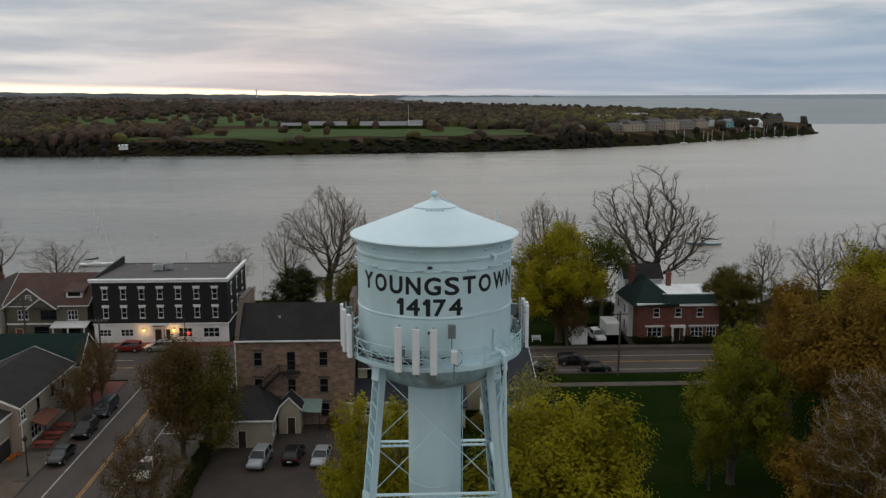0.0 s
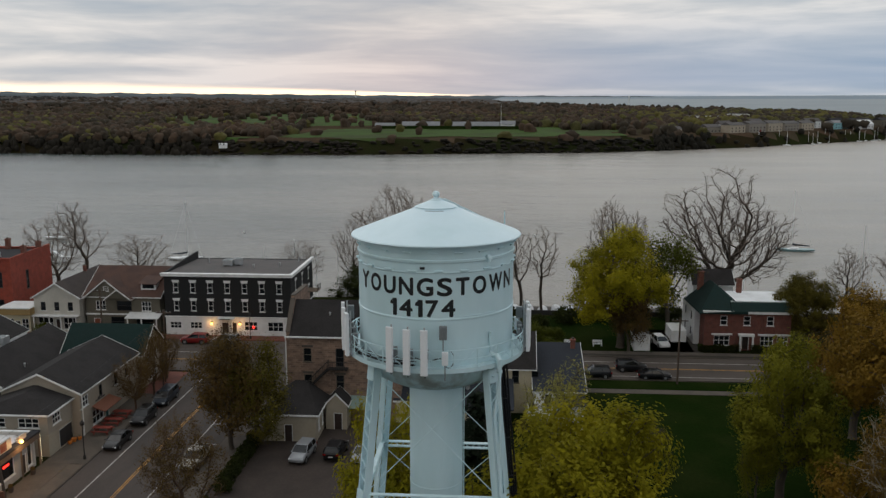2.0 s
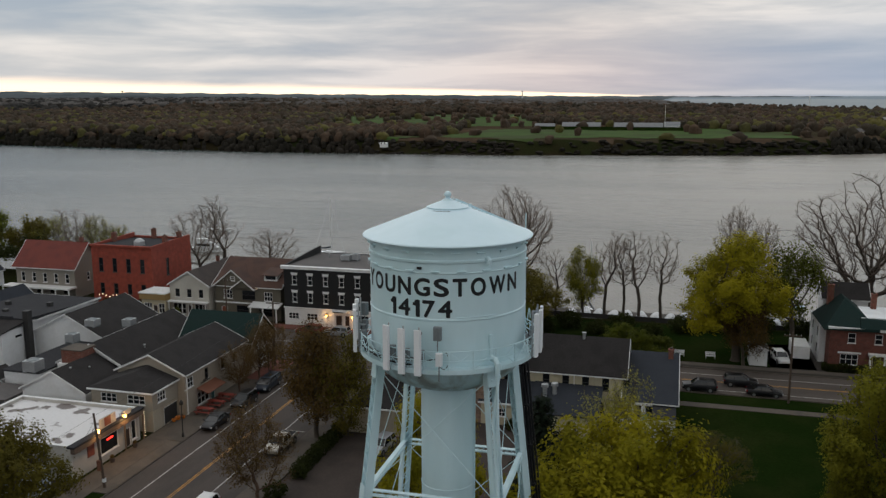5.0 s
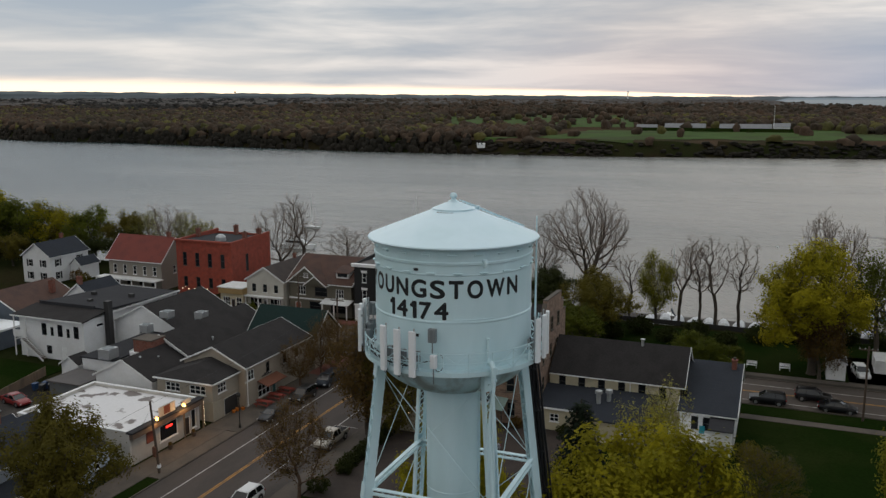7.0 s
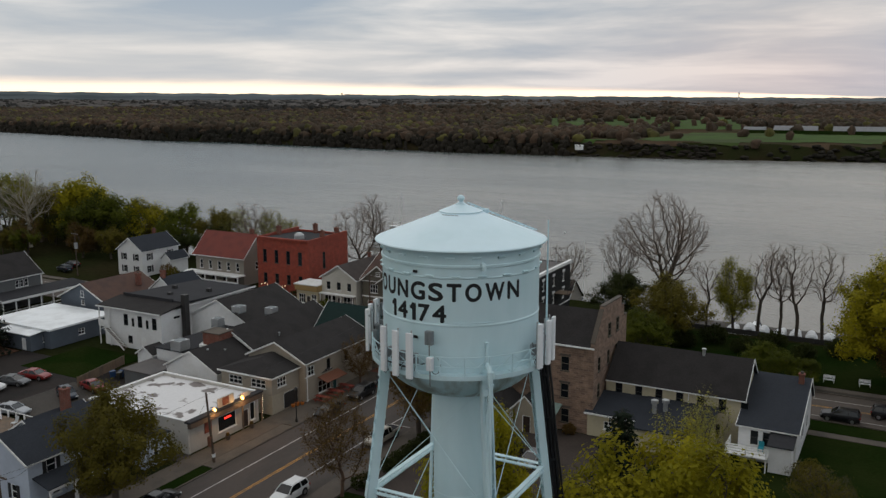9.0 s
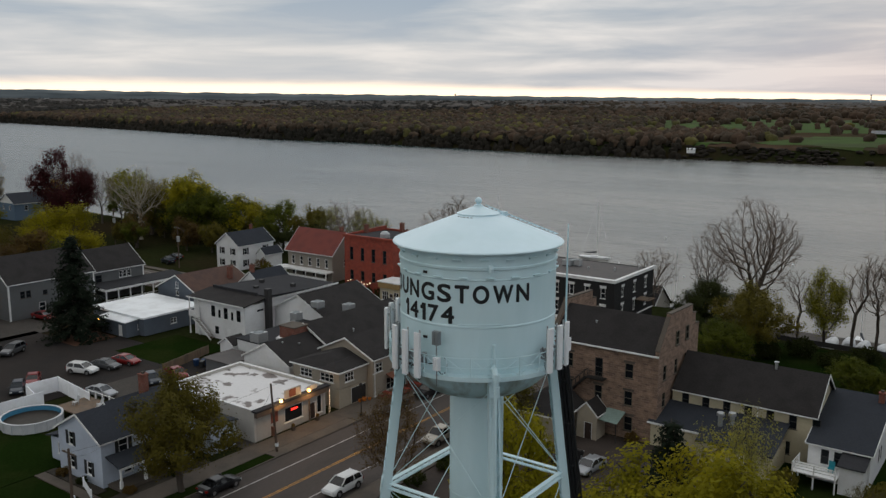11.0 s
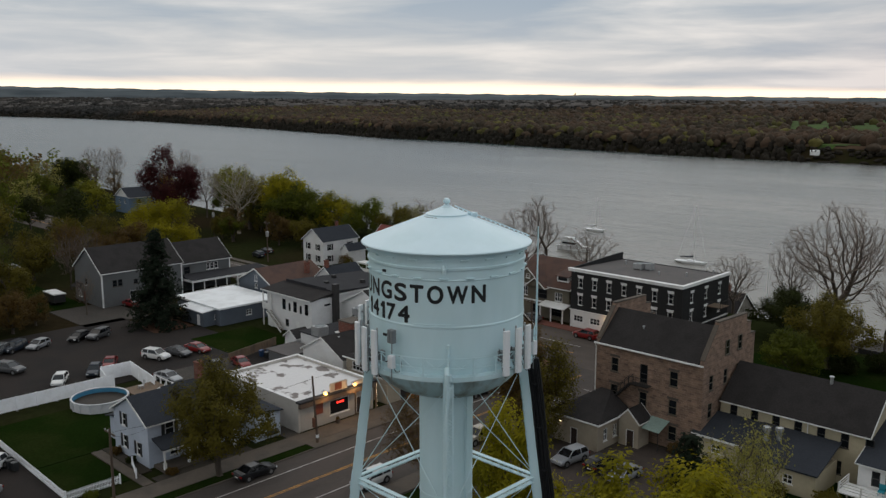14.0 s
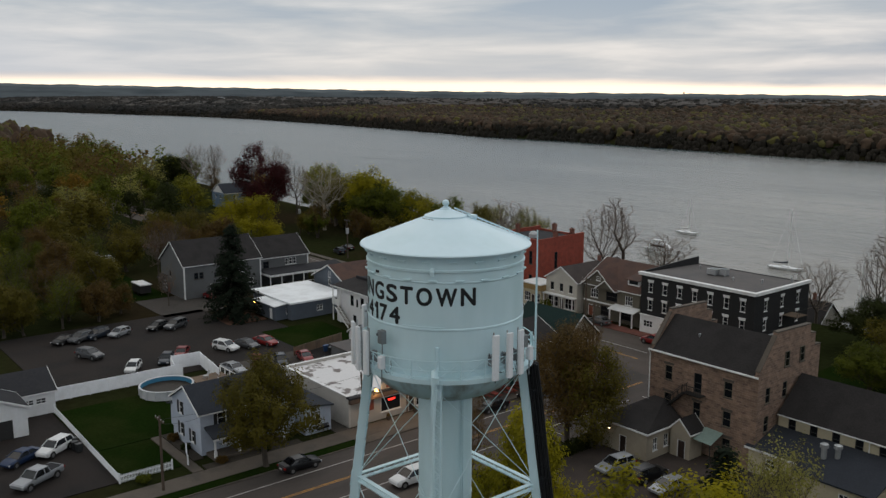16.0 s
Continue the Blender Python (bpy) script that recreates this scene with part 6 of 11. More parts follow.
    part("gutter", Geo().box(ax0 - 0.45, ay0 - 0.46, 3.24, ax1 + 0.46, ay0 - 0.40, 3.44).box(ax1 + 0.4, ay0 - 0.4, 3.24, ax1 + 0.46, ay1, 3.44), M_TRIM, a)
    walls4(a, -15.6, 101.6, -13.0, 104.0, 0, 3.2, M_TAN, S=[("d", 1.5, 0.0, 1.05, 2.1, M_DOOR)], thick=0.2)
    gable_roof(a, -15.6, 101.6, -13.0, 104.0, 3.2, 4.5, "y", M_SHINGLE, M_TAN, over=0.25)
    part("canopy", Geo().slab([(-12.9, 102.0, 2.6), (-10.6, 102.0, 2.5), (-10.6, 104.4, 3.3), (-12.9, 104.4, 3.4)], 0.06), M_CANOPY, a, "pale green metal canopy")
    part("canopy_post", Geo().tube([(-10.8, 102.2, 0), (-10.8, 102.2, 2.5)], 0.05, 6), M_IRON, a)
    lamp = part("wall_lamp", Geo().box(-21.2, 97.42, 2.55, -20.9, 97.58, 2.75), M_IRON, a)
    part("bulb", Geo().ball((-21.05, 97.4, 2.5), 0.1, 8, 6), M_LAMPW, lamp)


def long_building():
    x0, y0, x1, y1 = -6.5, 108.6, 9.6, 117.2
    b = thing("long_building", ((x0 + x1) / 2, (y0 + y1) / 2, 0), "two-storey cream building with long dark gable roof", "building")
    S = [("w", 1.6 + i * 2.45, 4.05, 0.85, 1.6, "dark") for i in range(7)] + [("w", 8.5 + i * 2.4, 1.0, 0.85, 1.5, "dark") for i in range(3)]
    walls4(b, x0, y0, x1, y1, 0, 6.1, M_CREAM, S=S, E=[("w", 2.0, 4.0, 0.8, 1.4, "dark")])
    gable_roof(b, x0, y0, x1, y1, 6.1, 9.5, "x", M_SHINGLE, M_CREAM, over=0.4, ends=(False, True))
    roof_pipe(b, 4.2, 112.6, 9.6, 0.5, 0.18)
    part("downpipe", Geo().tube([(3.5, y0 - 0.08, 6.0), (3.5, y0 - 0.08, 0.3)], 0.06, 6), M_TRIM, b)
    lx0, ly0, lx1, ly1 = -7.4, 104.4, -1.2, 108.5
    l = thing("low_wing", (-4, 106, 0), "single-storey cream lean-to with blue-grey roof", "building")
    walls4(l, lx0, ly0, lx1, ly1, 0, 2.8, M_CREAM, S=[("w", 2.6, 1.1, 1.1, 1.0, "mullion")])
    part("roof", Geo().slab([(lx0 - 0.3, ly0 - 0.4, 2.95), (lx1 + 0.3, ly0 - 0.4, 2.95), (lx1 + 0.3, ly1 + 0.1, 4.5), (lx0 - 0.3, ly1 + 0.1, 4.5)], 0.15), M_SHINGLE_BL, l)
    part("gutter", Geo().box(lx0 - 0.3, ly0 - 0.47, 2.75, lx1 + 0.3, ly0 - 0.41, 2.97), M_TRIM, l)
    walls4(l, -1.0, 102.6, 6.8, 108.5, 0, 2.6, M_CREAM, S=[("w", 5.0, 1.0, 1.0, 1.0, "mullion")])
    part("roof", Geo().slab([(-1.3, 102.2, 2.8), (7.1, 102.2, 2.8), (7.1, 108.55, 4.6), (-1.3, 108.55, 4.6)], 0.15), M_SHINGLE_BL, l)
    for px, py in ((0.3, 105.6), (1.4, 106.3)):
        part("vent_cowl", Geo().lathe([(0.0, 5.4), (0.42, 5.3), (0.45, 4.95), (0.28, 4.9), (0.28, 3.6)], px, py, 14), M_METAL, l, "white roof ventilator", smooth=True)


def white_gable_house():
    x0, y0, x1, y1 = 9.7, 106.0, 15.8, 120.5
    b = thing("gabled_house", ((x0 + x1) / 2, (y0 + y1) / 2, 0), "white clapboard house with dark roof and back deck", "house")
    walls4(b, x0, y0, x1, y1, 0, 3.9, M_WHITE, S=[("w", 1.7, 1.9, 0.8, 1.6, "black"), ("w", 3.0, 1.9, 0.8, 1.6, "black")], E=[("w", 5.2, 1.4, 0.7, 1.5, "black"), ("w", 6.4, 1.4, 0.7, 1.5, "black"), ("w", 10.5, 1.2, 0.7, 1.4, "black")])
    gable_roof(b, x0, y0, x1, y1, 3.9, 7.0, "x", M_SHINGLE_BL, M_WHITE, over=0.3, ridge_at=0.73)
    chimney(15.0, 115.4, 6.0, 7.8, 0.6, b)
    # back porch
    walls4(b, 13.3, 103.6, 15.6, 105.9, 0, 3.0, M_WHITE, thick=0.2)
    part("porch_roof", Geo().slab([(13.1, 103.3, 3.1), (15.8, 103.3, 3.1), (15.8, 106.0, 3.7), (13.1, 106.0, 3.7)], 0.12), M_TARDARK, b)
    part("deck", Geo().box(8.8, 103.0, 1.5, 13.2, 105.9, 1.62), M_TRIM, b, "white raised back deck")
    for k, (px, py) in enumerate(((8.9, 103.1), (11.0, 103.1), (13.1, 103.1), (8.9, 105.8))):
        part("deck_post", Geo().box(px - 0.07, py - 0.07, 0, px + 0.07, py + 0.07, 2.6), M_TRIM, b)
    r = Geo()
    for zz in (1.95, 2.25, 2.55):
        r.bar((8.9, 103.1, zz), (13.1, 103.1, zz), 0.05, 0.1).bar((8.9, 103.1, zz), (8.9, 105.8, zz), 0.05, 0.1)
    part("deck_rail", r, M_TRIM, b)
    ch = thing("patio_chair", (12.3, 105.0, 1.62), "teal plastic patio chair on the deck", "chair")
    part("seat", Geo().box(12.0, 104.7, 2.0, 12.6, 105.3, 2.07), mat("teal_plastic", (0.02, 0.25, 0.32), rough=0.5, grain=(0.05, 5)), ch)
    part("backrest", Geo().box(12.0, 105.25, 2.05, 12.6, 105.33, 2.7), MATS["teal_plastic"], ch)
    for dx in (12.05, 12.5):
        for dy in (104.73, 105.23):
            part("leg", Geo().box(dx, dy, 1.62, dx + 0.06, dy + 0.06, 2.0), MATS["teal_plastic"], ch)


def brick_house():
    b = thing("brick_house", (44, 144, 0), "red brick house with white side wing and dark hip roof", "house")
    x0, y0, x1, y1 = 37.6, 138.6, 51.0, 146.5
    S = [("w", u, 4.1, 1.05, 1.5, "plain") for u in (3.0, 6.6, 10.2)] + [("w", 2.8, 0.8, 2.4, 1.6, "wide"), ("d", 6.5, 0.15, 1.1, 2.2, M_DOOR), ("w", 9.8, 0.8, 2.0, 1.6, "wide"), ("w", 12.2, 0.8, 1.6, 1.6, "wide")]
    walls4(b, x0, y0, x1, y1, 0, 6.0, M_BRICK, S=S)
    part("cornice", Geo().box(x0 - 0.3, y0 - 0.35, 6.0, x1 + 0.3, y0 + 0.3, 6.45), M_TRIM, b)
    part("band_course", Geo().box(x0 + 1.2, y0 - 0.12, 2.5, x0 + 4.4, y0 - 0.003, 2.75).box(x0 + 8.4, y0 - 0.12, 2.5, x1, y0 - 0.003, 2.75), M_TRIM, b)
    pr = part("porch", Geo().box(x0 + 5.3, y0 - 0.9, 2.5, x0 + 7.7, y0 - 0.01, 2.8).box(x0 + 5.4, y0 - 0.85, 0.1, x0 + 5.65, y0 - 0.6, 2.5).box(x0 + 7.35, y0 - 0.85, 0.1, x0 + 7.6, y0 - 0.6, 2.5), M_TRIM, b)
    # front skirt of shingles, flat white deck, and the big hip over the older part
    part("roof_skirt", Geo().hull8([(x0 + 4.0, y0 - 0.4, 6.42), (x1 + 0.4, y0 - 0.4, 6.42), (x1 + 0.4, y0 + 1.7, 6.42), (x0 + 4.0, y0 + 1.7, 6.42)], [(x0 + 4.2, y0 + 1.0, 7.5), (x1, y0 + 1.0, 7.5), (x1, y0 + 1.7, 7.5), (x0 + 4.2, y0 + 1.7, 7.5)]), M_SHINGLE_GN, b)
    part("roof_deck", Geo().box(x0 + 4.4, y0 + 1.72, 6.4, x1, y1 + 1.2, 7.62), M_MEMBRANE2, b, "white flat roof deck")
    hx0, hy0, hx1, hy1 = x0 - 0.9, y0 - 0.4, x0 + 6.6, y1 + 4.0
    r0, r1 = (x0 + 2.7, y0 + 5.6, 9.6), (x0 + 2.7, y1 + 1.0, 9.6)
    g = Geo().add([(hx0, hy0, 6.1), (hx1, hy0, 6.46), (hx1, hy1, 6.46), (hx0, hy1, 5.6), r0, r1, (hx0, hy0, 5.98), (hx1, hy0, 5.98), (hx1, hy1, 5.5), (hx0, hy1, 5.5)],
                  [(0, 1, 4), (1, 2, 5, 4), (2, 3, 5), (3, 0, 4, 5), (6, 9, 8, 7), (0, 6, 7, 1), (1, 7, 8, 2), (2, 8, 9, 3), (3, 9, 6, 0)])
    part("roof", g, M_SHINGLE_GN, b, "dark green-grey shingle hip roof")
    chimney(44.8, 146.6, 7.3, 9.8, 0.75, b)
    wx0, wy0, wx1, wy1 = 36.7, 141.8, 42.0, 151.0
    walls4(b, wx0, wy0, wx1, wy1, 0, 5.6, M_WHITE, W=[("w", v, z, 0.8, 1.4, "black") for z in (1.0, 3.6) for v in (2.6, 7.0)], S=[])
    walls4(b, 38.4, 151.1, 45.0, 156.0, 0, 8.0, M_WHITE)
    gable_roof(b, 38.4, 151.1, 45.0, 156.0, 8.0, 10.0, "x", M_SHINGLE, M_WHITE, over=0.35)
    chimney(38.9, 148.4, 7.4, 10.6, 0.9, b)
    # hedges
    for a0, a1 in ((36.6, 42.9), (44.8, 51.5)):
        leaf_block("hedge", a0, 136.9, a1, 138.2, 1.1, L_DARK, "clipped dark green hedge before the brick house")


def red_building():
    x0, y0, x1, y1 = -93.0, 145.2, -79.9, 158.8
    b = thing("brick_building", ((x0 + x1) / 2, (y0 + y1) / 2, 0), "two-storey red painted brick block with flat dark roof", "building")
    S = [("w", 2.0 + i * 3.0, z, 0.95, h, "dark") for z, h in ((6.8, 2.7), (2.6, 2.0)) for i in range(4)]
    E = [("w", 5.2, 5.6, 0.9, 3.4, "dark")]
    walls4(b, x0, y0, x1, y1, 0, 11.7, M_REDBRICK, S=S, E=E, thick=0.35)
    part("cornice", Geo().box(x0 - 0.25, y0 - 0.3, 11.7, x1 + 0.1, y0 + 0.25, 12.05), M_REDBRICK, b)
    part("parapet", Geo().prism([(y0 + 0.26, 11.7), (y1, 11.7), (y1, 12.3), (y0 + 0.26, 12.0)], "x", x1 - 0.35, x1), M_REDBRICK, b)
    part("parapet", Geo().prism([(y0 + 0.26, 11.7), (y1, 11.7), (y1, 12.3), (y0 + 0.26, 12.0)], "x", x0, x0 + 0.35), M_REDBRICK, b)
    rf = part("roof", Geo().slab([(x0 + 0.36, y0 + 0.26, 11.75), (x1 - 0.36, y0 + 0.26, 11.75), (x1 - 0.36, y1, 11.3), (x0 + 0.36, y1, 11.3)], 0.2), M_TARDARK, b)
    for cx, cy in ((-92.3, 151.5), (-87.5, 157.8), (-80.3, 150.5), (-80.3, 155.5)):
        chimney(cx, cy, 11.0, 13.2, 0.75, b)
    part("skylight", Geo().lathe([(0.0, 13.0), (0.6, 12.85), (1.0, 12.4), (1.05, 11.6)], -84.6, 148.5, 20), M_METAL, rf, "pale domed rooftop ventilator", smooth=True)
    f = Geo().box(x1 - 4.5, y0 - 2.0, 3.6, x1 + 1.5, y0 - 0.02, 3.75)
    s = thing("shop_front", (-77, 141.5, 0), "low yellowish shop front beside the red building", "building")
    walls4(s, -79.4, 140.6, -74.4, 145.0, 0, 3.2, M_CREAM, S=[("w", 1.3, 0.7, 1.6, 1.8, "wide"), ("d", 2.8, 0.05, 0.95, 2.1, M_DOOR), ("w", 4.1, 0.7, 1.2, 1.8, "wide")])
    part("fascia", Geo().box(-79.6, 140.2, 3.2, -74.2, 145.0, 4.3), mat("yellow_fascia", (0.32, 0.215, 0.09), rough=0.8, grain=(0.1, 4)), s)
    part("cornice", Geo().box(-79.7, 140.0, 4.3, -74.1, 145.1, 4.5), M_TRIM, s)
    ln = thing("string_lights", (-88, 143.6, 0), "string of warm lights above shrubs", "lights")
    g = Geo()
    for i in range(9):
        g.ball((-90.5 + i * 0.75, 143.4, 2.6 + 0.25 * math.sin(i * 1.7)), 0.09, 6, 4)
    part("bulbs", g, M_LAMPW, ln)
    part("cable", Geo().tube([(-90.9, 143.42, 2.8), (-87.5, 143.42, 2.5), (-84.2, 143.42, 2.8)], 0.02, 4), M_CABLE, ln)
    part("post", Geo().tube([(-90.9, 143.42, 0), (-90.9, 143.42, 2.9)], 0.04, 6), M_IRON, ln)
    part("post", Geo().tube([(-84.2, 143.42, 0), (-84.2, 143.42, 2.9)], 0.04, 6), M_IRON, ln)


def red_roof_house():
    x0, y0, x1, y1 = -114.0, 149.0, -100.2, 157.5
    b = thing("house_with_porch", ((x0 + x1) / 2, (y0 + y1) / 2, 0), "two-storey grey house with red roof and white porch", "house")
    walls4(b, x0, y0, x1, y1, 0, 6.4, M_TAUPE, S=[("w", 1.6 + i * 2.6, 3.0, 0.9, 1.9, "plain") for i in range(5)] + [("w", 2.0 + i * 3.2, 0.8, 1.2, 1.4, "dark") for i in range(4)], E=[("w", 4.2, 3.0, 0.9, 1.7, "plain")])
    gable_roof(b, x0, y0, x1, y1, 6.4, 10.6, "x", M_REDROOF, M_TAUPE, over=0.6)
    part("porch_roof", Geo().box(x0 - 1.5, y0 - 2.6, 2.2, x1 + 0.4, y0 - 0.02, 2.5), M_TRIM, b)
    part("porch_rail", Geo().box(x0 - 1.5, y0 - 2.6, 0.3, x1 + 0.4, y0 - 2.4, 1.2), M_TRIM, b)
    for i in range(6):
        px = x0 - 1.4 + i * 3.1
        part("porch_post", Geo().box(px - 0.1, y0 - 2.55, 1.2, px + 0.1, y0 - 2.35, 2.2), M_TRIM, b)
    chimney(-101.5, 153.5, 9.5, 11.6, 0.7, b)


def white_house():
    x0, y0, x1, y1 = -134.8, 145.5, -127.0, 156.5
    b = thing("farmhouse", ((x0 + x1) / 2, (y0 + y1) / 2, 0), "white clapboard house with black shutters and grey roof", "house")
    walls4(b, x0, y0, x1, y1, 0, 5.9, M_WHITE, S=[("w", u, z, 0.85, 1.5, "shutter") for z in (0.8, 3.6) for u in (2.0, 5.8)], E=[("w", v, z, 0.85, 1.5, "shutter") for z in (0.8, 3.6) for v in (2.2, 8.4)])
    gable_roof(b, x0, y0, x1, y1, 5.9, 8.6, "y", M_SHINGLE_BL, M_WHITE, over=0.35)
    chimney(-131.5, 153.5, 8.0, 9.6, 0.6, b)
    walls4(b, -126.9, 151.0, -124.0, 156.4, 0, 3.4, M_WHITE, thick=0.2)
    gable_roof(b, -126.9, 151.0, -124.0, 156.4, 3.4, 4.8, "y", M_SHINGLE_BL, M_WHITE, over=0.3)


def cottages():
    # pale gabled shop
    x0, y0, x1, y1 = -74.2, 141.8, -66.2, 158.0
    b = thing("gabled_shop", ((x0 + x1) / 2, (y0 + y1) / 2, 0), "pale two-storey gabled shop with dark shopfront", "building")
    walls4(b, x0, y0, x1, y1, 0, 6.0, M_PALE, S=[("w", u, 3.7, 0.85, 1.5, "black") for u in (1.6, 4.0, 6.4)] + [("w", 1.9, 0.5, 2.6, 2.0, "wide"), ("d", 4.1, 0.05, 1.0, 2.2, M_DOOR), ("w", 6.2, 0.5, 2.4, 2.0, "wide")])
    gable_roof(b, x0, y0, x1, y1, 6.0, 8.4, "y", M_SHINGLE_DK, M_PALE, over=0.35)
    part("shop_canopy", Geo().box(x0, y0 - 1.1, 2.85, x1, y0 - 0.01, 3.05), M_TRIM, b)
    for u in (0.3, 3.0, 5.0, 7.7):
        part("post", Geo().box(x0 + u - 0.07, y0 - 1.05, 0, x0 + u + 0.07, y0 - 0.9, 2.85), M_TRIM, b)
    chimney(-70.2, 152.5, 7.8, 9.3, 0.5, b)
    # olive craftsman house with cross gables
    x0, y0, x1, y1 = -65.6, 143.0, -52.6, 156.5
    c = thing("craftsman_house", ((x0 + x1) / 2, (y0 + y1) / 2, 0), "olive two-storey house with white-trimmed gables and brown roof", "house")
    S = [("w", 2.6, 3.7, 1.7, 1.6, "wide"), ("w", 10.6, 3.6, 1.6, 1.6, "wide"), ("w", 6.7, 3.6, 2.6, 1.7, "dark"), ("d", 1.8, 0.1, 1.2, 2.1, M_REDDOOR), ("w", 5.4, 0.7, 2.4, 1.8, "dark"), ("w", 10.2, 0.7, 3.0, 1.8, "dark")]
    walls4(c, x0, y0, x1, y1, 0, 6.2, M_OLIVE, S=S, E=[("w", 4.0, 3.6, 0.9, 1.5, "plain")])
    gable_roof(c, x0, y0, x1, y1, 6.2, 10.0, "x", M_SHINGLE_BR, M_OLIVE, over=0.45)
    gable_roof(c, x0 + 0.4, y0 - 0.5, x0 + 7.4, y0 + 5.5, 6.2, 9.0, "y", M_SHINGLE_BR, M_OLIVE, over=0.45, ends=(True, False))
    gable_roof(c, x0 + 4.2, y0 - 1.2, x0 + 8.2, y0 + 2.0, 6.0, 7.5, "y", M_SHINGLE_BR, M_OLIVE, over=0.35, ends=(True, False))
    window(c, (x0 + 3.9, y0 - 0.50, 7.1), 0, 0.9, 0.8, "plain")
    part("band_course", Geo().box(x0 - 0.1, y0 - 0.15, 2.85, x1 + 0.1, y0 - 0.003, 3.1), M_TRIM, c)
    part("porch_roof", Geo().slab([(x0 + 7.6, y0 - 2.2, 2.9), (x1 + 0.4, y0 - 2.2, 2.9), (x1 + 0.4, y0, 3.4), (x0 + 7.6, y0, 3.4)], 0.15), M_TRIM, c)
    for u in (8.0, 10.4, 13.0):
        part("porch_post", Geo().box(x0 + u - 0.09, y0 - 2.1, 0, x0 + u + 0.09, y0 - 1.9, 2.8), M_TRIM, c)
    dm = part("dormer", Geo().box(x0 + 9.3, y0 + 1.2, 7.0, x0 + 11.9, y0 + 3.8, 8.2), M_TRIM, c)
    part("dormer_window", Geo().box(x0 + 9.6, y0 + 1.16, 7.3, x0 + 11.6, y0 + 1.2, 7.95), M_GLASS, dm)
    part("dormer_roof", Geo().slab([(x0 + 9.0, y0 + 0.8, 8.15), (x0 + 12.2, y0 + 0.8, 8.15), (x0 + 12.2, y0 + 4.6, 8.9), (x0 + 9.0, y0 + 4.6, 8.9)], 0.12), M_SHINGLE_BR, dm)
    # boathouse at the foot of the bluff
    d = thing("boathouse", (-45.5, 181, -12), "large grey boathouse with dark roof at the foot of the bluff", "boathouse")
    walls4(d, -54.0, 176.0, -37.0, 186.0, -12.6, -2.6, M_TAUPE, E=[("w", 5.0, -5.6, 0.9, 1.3, "plain"), ("w", 2.6, -10.0, 1.0, 1.4, "plain"), ("w", 7.4, -10.0, 1.0, 1.4, "plain")])
    gable_roof(d, -54.0, 176.0, -37.0, 186.0, -2.6, 1.6, "x", M_SHINGLE, M_TAUPE, over=0.4)
    chimney(-41.0, 182.5, 0.2, 2.6, 0.6, d)


